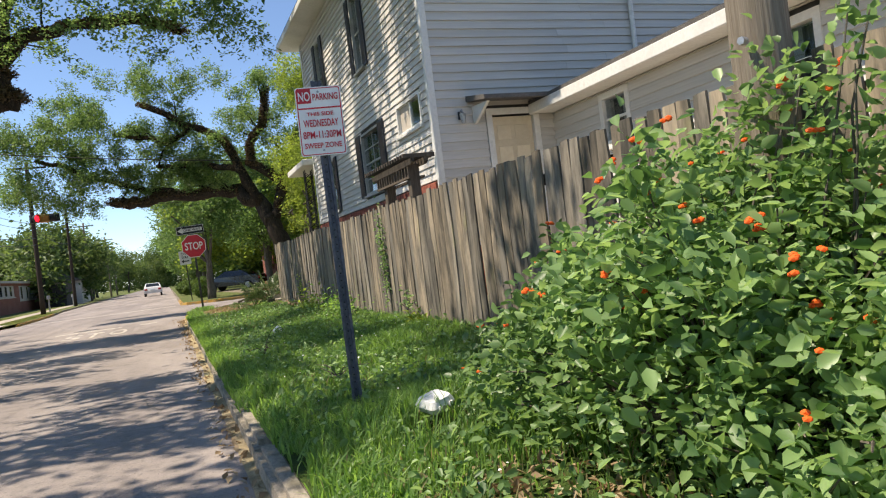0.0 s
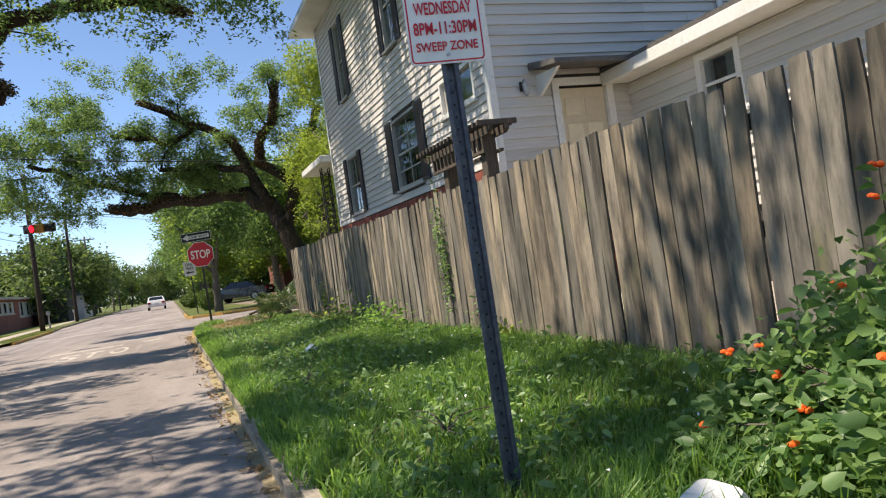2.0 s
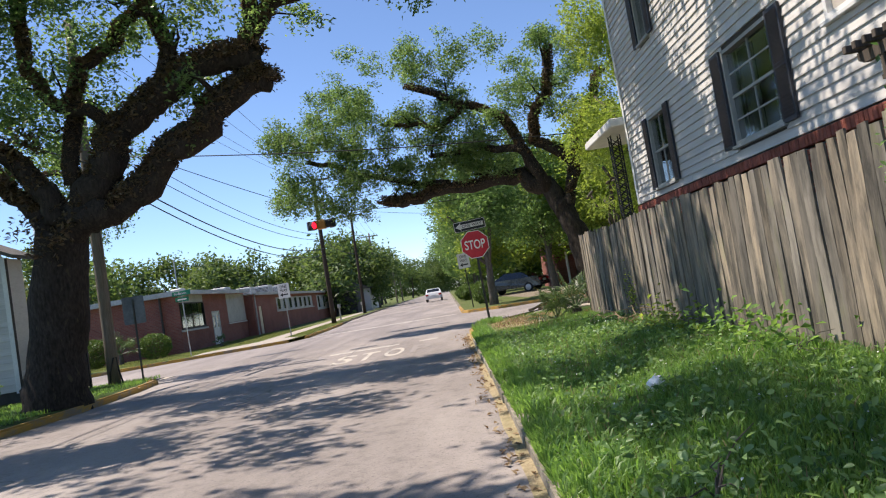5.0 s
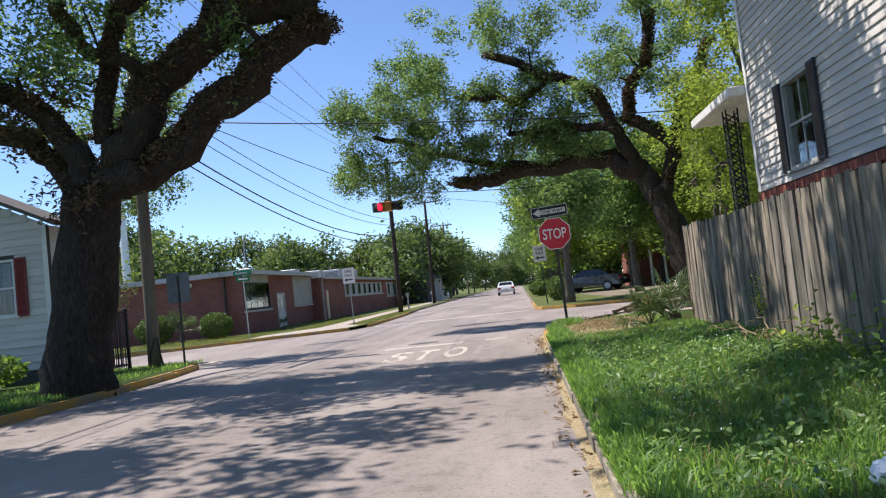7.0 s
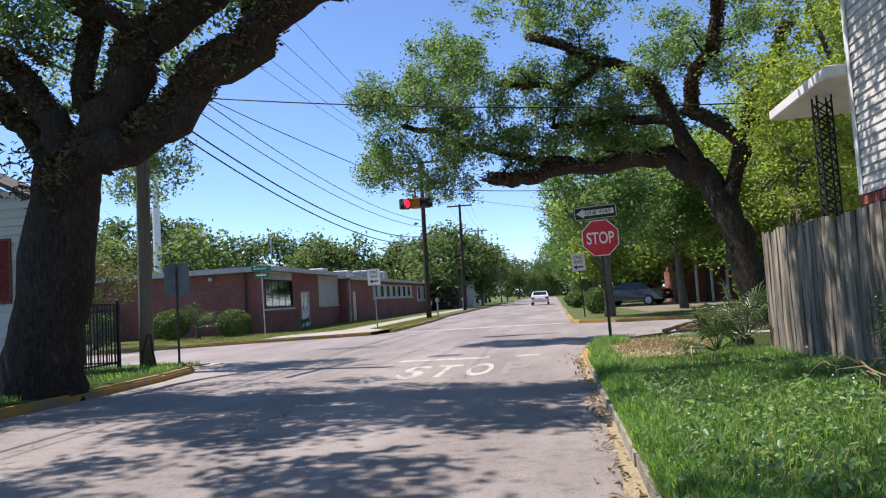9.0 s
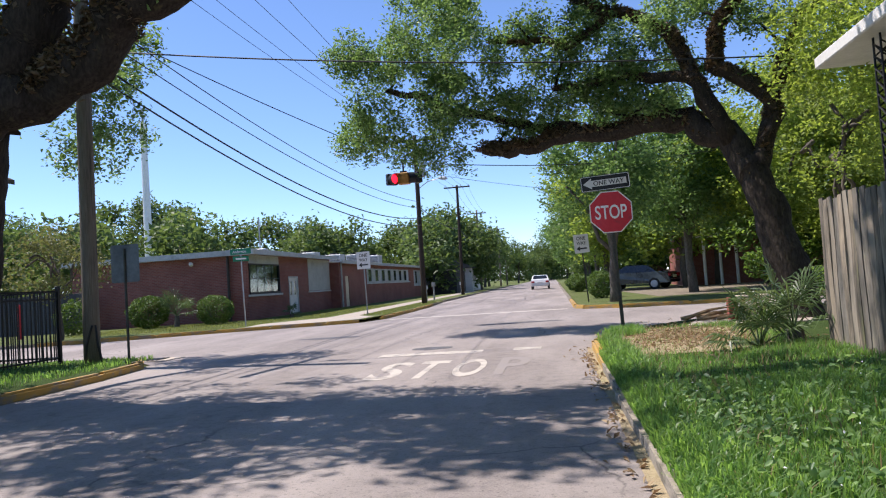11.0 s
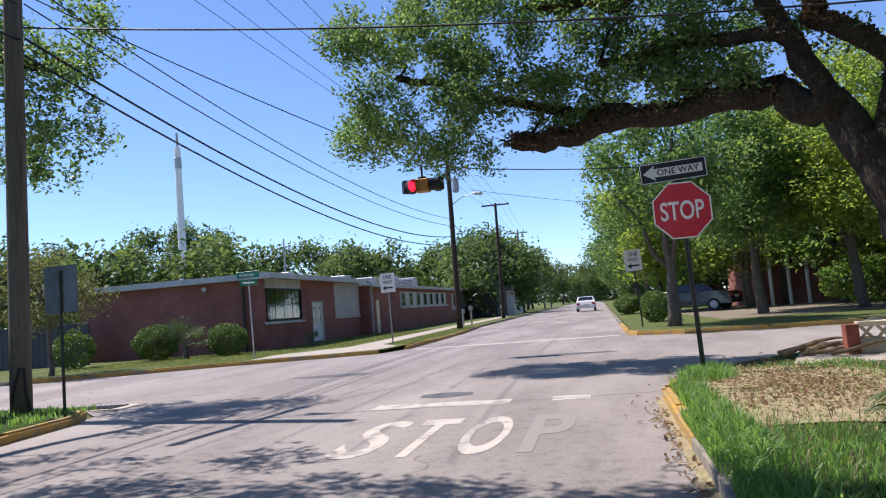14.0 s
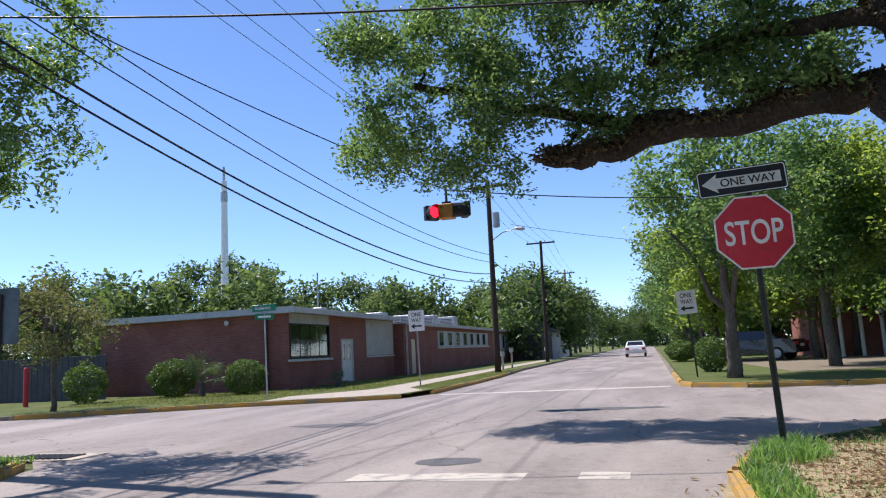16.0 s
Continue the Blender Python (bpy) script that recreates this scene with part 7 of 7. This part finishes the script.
# tall tuft at the stop sign, and along the kerb
x, y, r = weighted(6000, 0.62, 1.5, 25.2, 26.9, 8, lambda a, b: max(0, 1 - ((a - 0.95) / 0.5) ** 2 - ((b - 25.9) / 0.8) ** 2) if a > verge_left(b) + 0.05 else 0)
single("grass_tuft", blades("grass_tuft", x, y, r, np.full(len(x), 0.17), GRASS, 0.005, 0.8), GRASS, "tall grass tuft round the foot of a sign post", "grass", kind="stuff")
x, y, r = weighted(16000, 0.5, 0.85, 0.0, 25.2, 9, lambda a, b: 0.5 + 0.9 * noise.noise((b * 1.1, 3, 1)))
single("kerb_grass", blades("kerb_grass", x, y, r, np.full(len(x), 0.16), GRASS, 0.006, 0.9), GRASS, "grass spilling over the kerb", "grass", kind="stuff")
# grass on the left verge
x, y, r = weighted(26000, -11.0, -8.25, 12.0, 26.4, 10, lambda a, b: 0.5 + 0.6 * noise.noise((a, b, 1)))
single("shade_grass", blades("shade_grass", x, y, r, np.full(len(x), 0.10), GRASS, 0.007, 0.6, lambda a, b: 0.14), GRASS, "thin grass under the oak", "grass", kind="stuff")
# corner lawn
x, y, r = weighted(60000, -20, -7.3, 36.2, 60, 12, lambda a, b: 0.8 if b > 39.2 + max(0, (-8.6 - a)) * -0.28 and not (-11.8 < a < -7.4 and b < 43.3) and not (-10.2 < a < -8.6) and a > -14.4 or (a < -12 and b > 38.6 and b < 45.6) else 0.0)
single("lawn_grass", blades("lawn_grass", x, y, r, np.full(len(x), 0.06), LAWN_BLADE, 0.010, 0.5, lambda a, b: 0.115), LAWN_BLADE, "short sunny lawn grass", "grass", kind="stuff")

# broad-leaved weeds through the grass
wr = np.random.default_rng(17)
cs = []
for _ in range(620):
    a, b = wr.uniform(0.7, 2.9), wr.uniform(1.5, 19)
    k = wr.integers(8, 26)
    cs.append(np.array((a, b, verge_z(a, b) + 0.07)) + wr.normal(scale=(0.09, 0.09, 0.05), size=(k, 3)))
single("weeds", leaf_mesh("weeds", np.concatenate(cs), 0.05, 0.03, LANTANA, 0.6, 0.0, 0.4, True), LANTANA, "small broad-leaved weeds among the grass", "weeds", kind="stuff")
# small white flower heads in the grass
fx, fy = wr.uniform(0.75, 2.8, 420), wr.uniform(2.5, 19.0, 420)
fz = np.array([verge_z(a, b) for a, b in zip(fx, fy)]) + wr.uniform(0.10, 0.19, 420)
single("wildflowers", leaf_mesh("wildflowers", np.stack((fx, fy, fz), 1), 0.014, 0.012, SIGN_WHITE, 1.2, 0.0, 0.4, True), SIGN_WHITE, "tiny white wildflowers among the grass", "flowers", kind="stuff")
# leaf litter on bare earth and in the gutter
n = 2600
lx = np.concatenate((wr.normal(1.9, 0.55, n), wr.normal(0.30, 0.06, 500), wr.normal(1.3, 0.35, 500)))
ly = np.concatenate((wr.normal(24.4, 1.1, n), wr.uniform(0, 25, 500), wr.normal(2.3, 0.5, 500)))
ok = (lx > 0.52) | (lx < 0.38)
lx, ly = lx[ok], ly[ok]
lz = np.array([verge_z(a, b) + 0.02 if a > 0.5 else 0.02 for a, b in zip(lx, ly)])
single("dry_leaves", leaf_mesh("dry_leaves", np.stack((lx, ly, lz), 1), 0.07, 0.035, STRAW, 1.2), STRAW, "dry brown oak leaves on the ground", "leaves", kind="stuff")

# grass that leans out over the kerb
gx, gy, gr = weighted(26000, -0.10, 0.16, 6.0, 23.0, 91, lambda a, b: (0.9 if b > 9 else 0.35) * max(0.1, 0.6 + 0.9 * noise.noise((a, b * 0.9, 2))))
gx = gx + np.array([verge_left(b) for b in gy])
single("kerb_grass", blades("kerb_grass", gx, gy, gr, 0.11, GRASS, 0.006, 0.9), GRASS, "grass leaning out over the kerb", "grass", kind="stuff")

# lantana
lan = thing("lantana_bush", pose(2.2, 2.6, 0.25), "sprawling lantana bush with red and orange flower heads", "bush")
lr = np.random.default_rng(23)
stems, sprays, flowers = bmesh.new(), [], []
for k in range(1750):
    cx, cy = lr.uniform(1.45, 2.9), lr.uniform(1.15, 4.7)
    env = max(0.15, 1.42 - 0.30 * abs(cy - 2.3) ** 1.3 - 0.75 * max(0.0, 2.35 - cx) ** 1.1)
    env *= max(0.35, 0.95 + 0.75 * noise.noise((cx * 2.1, cy * 2.1, 7.3)))
    if cx < 1.7 and cy > 3.4:
        continue
    top = verge_z(cx, cy) + env * lr.uniform(0.30, 1.05)
    p = np.array((cx, cy, top))
    foot = np.array((2.3 + 0.4 * (cx - 2.3), 2.6 + 0.6 * (cy - 2.6), verge_z(cx, cy)))
    if k % 5 == 0:
        w = wander(foot, p, 5, 0.1, 0.04, k)
        tube(stems, w, [0.010, 0.008, 0.006, 0.005, 0.003], 4)
    m_ = lr.integers(10, 20)
    d = lr.normal(size=3)
    d[2] = abs(d[2]) * 0.6
    d /= np.linalg.norm(d)
    t = lr.uniform(-0.22, 0.1, (m_, 1))
    sprays.append(p + d * t + lr.normal(scale=0.045, size=(m_, 3)))
    if lr.random() < 0.16 and top > verge_z(cx, cy) + env * 0.75:
        flowers.append(p + d * 0.1 + np.array((0, 0, 0.03)))
part("stem", stems, BARK_GREY, lan, "", Matrix())
pts = np.concatenate(sprays)
tagged(part("leaves", leaf_mesh("leaves", pts, 0.064, 0.040, LANTANA, 0.55, 0.05, 0.4, True), LANTANA, lan, "rough toothed green leaves", Matrix()), kind="stuff")
bm = bmesh.new()
bmesh.ops.create_icosphere(bm, subdivisions=1, radius=0.017)
for v in bm.verts:
    v.co.z *= 0.6
    v.co += Vector((noise.noise(v.co * 90), noise.noise(v.co * 90 + Vector((5, 0, 0))), 0)) * 0.004
head = mesh_of("flower_head", bm, PETAL)
for f in flowers:
    for _ in range(random.randint(2, 4)):
        ob = new("flower_head", head)
        put_under(ob, lan, Matrix.Translation(Vector(f) + Vector((random.uniform(-0.018, 0.018), random.uniform(-0.018, 0.018), random.uniform(-0.01, 0.01)))))

# vine on the fence, ferns and a bright weed at its foot, broken twigs
def sprig(name, centre, spread, n, leaf, mat, label, category="plant"):
    r = np.random.default_rng(int(abs(centre[1] * 100)))
    t = thing(name, pose(*centre), label, category)
    bm = bmesh.new()
    for k in range(7):
        e = np.array(centre) + r.normal(size=3) * np.array(spread)
        e[2] = max(e[2], centre[2] + 0.05)
        tube(bm, wander(centre, e, 4, 0.03, 0.02, k), [0.006, 0.005, 0.004, 0.002], 4)
    part("stem", bm, BARK_GREY, t, "", Matrix())
    pts = np.array(centre) + r.normal(size=(n, 3)) * np.array(spread) + np.array((0, 0, spread[2] * 0.9))
    tagged(part("leaves", leaf_mesh("leaves", pts, leaf, leaf * 0.55, mat, 0.5), mat, t, "", Matrix()), kind="stuff")


sprig("vine", (2.95, 10.3, 0.9), (0.03, 0.06, 0.36), 300, 0.05, LANTANA, "green vine climbing the fence boards", "vine")
sprig("vine", (2.94, 17.6, 0.5), (0.04, 0.12, 0.2), 160, 0.05, LIME_LEAF, "small green vine on the fence boards", "vine")
sprig("weed", (2.8, 8.7, 0.3), (0.08, 0.2, 0.07), 60, 0.11, LIME_LEAF, "bright yellow-green broad-leaved weed")
sprig("weed", (2.85, 9.1, 0.5), (0.05, 0.14, 0.1), 60, 0.06, LANTANA, "leafy weed against the fence")
for y_ in (11.6, 12.4, 13.3, 14.4, 15.4):
    sprig("fern", (2.7, y_, 0.32), (0.13, 0.25, 0.13), 130, 0.08, LIME_LEAF if y_ > 14 else GRASS, "light green fern at the foot of the fence")
sprig("twig_tangle", (-7.85, 26.25, 6.45), (0.07, 0.05, 0.16), 70, 0.10, DARK_LEAF, "tangle of dead leaves caught on an overhead cable", "debris")
sprig("weed", (1.2, 5.9, 0.3), (0.12, 0.2, 0.08), 120, 0.05, LANTANA, "small leafy weed in the grass")
sprig("weed", (0.95, 8.7, 0.28), (0.12, 0.25, 0.12), 150, 0.045, LANTANA, "small leafy weed in the grass")
tw = thing("brushwood", pose(2.5, 16.6, 0.3), "heap of dry pale twigs at the foot of the fence", "twigs")
for k in range(16):
    a = np.array((random.uniform(2.3, 2.8), random.uniform(15.8, 17.4), 0.36 + random.uniform(0, 0.12)))
    bm = bmesh.new()
    tube(bm, wander(a, a + np.array((random.uniform(-0.3, 0.3), random.uniform(-0.9, 0.9), random.uniform(-0.05, 0.1))), 5, 0.05, 0.03, k), [0.009, 0.008, 0.007, 0.005, 0.003], 5)
    part("twig", bm, STRAW, tw, "", Matrix())
tw = thing("brushwood", pose(3.3, 27.0, 0.2), "broken pale branches lying on the side pavement", "twigs")
for k in range(9):
    a = np.array((random.uniform(2.2, 3.2), random.uniform(27.0, 27.8), 0.22 + random.uniform(0, 0.05)))
    bm = bmesh.new()
    tube(bm, wander(a, a + np.array((random.uniform(0.6, 1.5), random.uniform(-0.1, 0.4), random.uniform(0.0, 0.15))), 6, 0.08, 0.04, 40 + k), [0.04, 0.036, 0.03, 0.026, 0.02, 0.01], 6)
    part("branch", bm, STRAW, tw, "", Matrix())

# foam food box
mb = pose(1.385, 4.1, verge_z(1.385, 4.1) + 0.10, 8, -10, 20)
fb = thing("foam_box", mb, "white foam takeaway box lying in the grass", "food box")


def tray(z0, z1, w0, w1):
    bm = bmesh.new()
    a = [bm.verts.new((x, y, z0)) for x, y in rounded(w0, w0 * 0.95, 0.03)]
    b = [bm.verts.new((x, y, z1)) for x, y in rounded(w1, w1 * 0.95, 0.035)]
    bm.faces.new(a[::-1]), bm.faces.new(b)
    for i in range(len(a)):
        bm.faces.new((a[i], a[(i + 1) % len(a)], b[(i + 1) % len(a)], b[i]))
    return bm


part("base", tray(0.0, 0.035, 0.155, 0.19), FOAM, fb, "", mb, False)
part("lid", tray(0.038, 0.075, 0.19, 0.155), FOAM, fb, "", mb, False)
for lx_ in (-0.04, 0.04):
    part("latch", new_box(lx_ - 0.012, lx_ + 0.012, -0.1, -0.09, 0.025, 0.05), FOAM, fb, "", mb)

# crumpled plastic in the grass
bm = bmesh.new()
bmesh.ops.create_icosphere(bm, subdivisions=3, radius=0.07)
for v in bm.verts:
    v.co *= 1 + 0.35 * noise.noise(v.co * 28)
single("plastic_bag", bm, FOAM, "crumpled clear-white plastic ball in the grass", "litter", m=pose(1.48, 11.38, verge_z(1.48, 11.38) + 0.09))

# storm drain grating
dr = thing("storm_drain", pose(-9.1, 27.55, 0.0), "iron storm-drain grating at the corner", "drain")
part("slab", new_box(-10.0, -8.5, 27.2, 28.0, 0.0, 0.012), CONCRETE, dr, "", Matrix())
for i in range(10):
    part("bar", new_box(-9.8 + i * 0.11, -9.75 + i * 0.11, 27.3, 27.8, 0.012, 0.03), BLACK, dr, "", Matrix())

# tree shadow side: post boxes and bins by the far kerb
for x, y, h, mat, lab in ((-8.9, 62.5, 1.2, AC_GREY, "grey street post by the far kerb"), (-8.7, 64.5, 1.4, STEEL, "steel street post by the far kerb"), (-8.9, 82, 1.3, AC_GREY, "grey street post by the far kerb")):
    bm = bmesh.new()
    tube(bm, [(x, y, 0.1), (x, y, h - 0.3), (x, y, h - 0.28), (x, y, h)], [0.06, 0.06, 0.14, 0.13], 10)
    single("street_post", bm, mat, lab, "post", "street posts")

# tar patches and a manhole in the crossing
for x0, y0, rx, ry, lab in ((-2.6, 26.7, 0.42, 0.3, "dark bluish tar patch in the road"), (-6.2, 31.5, 0.9, 0.35, "dark tar patch in the crossing"), (-1.2, 33.5, 1.3, 0.3, "dark tar patch in the crossing")):
    bm = bmesh.new()
    ring = []
    for i in range(26):
        t = 2 * math.pi * i / 26
        k = 1 + 0.3 * noise.noise((math.cos(t) * 1.5 + x0, math.sin(t) * 1.5 + y0, 0))
        ring.append(bm.verts.new((x0 + rx * k * math.cos(t), y0 + ry * k * math.sin(t), 0.004)))
    bm.faces.new(ring)
    single("tar_patch", bm, surface("tar", (0.07, 0.068, 0.07), (0.13, 0.125, 0.125), 60, 5.0, 0.75, bump=0.3), lab, "road patch")
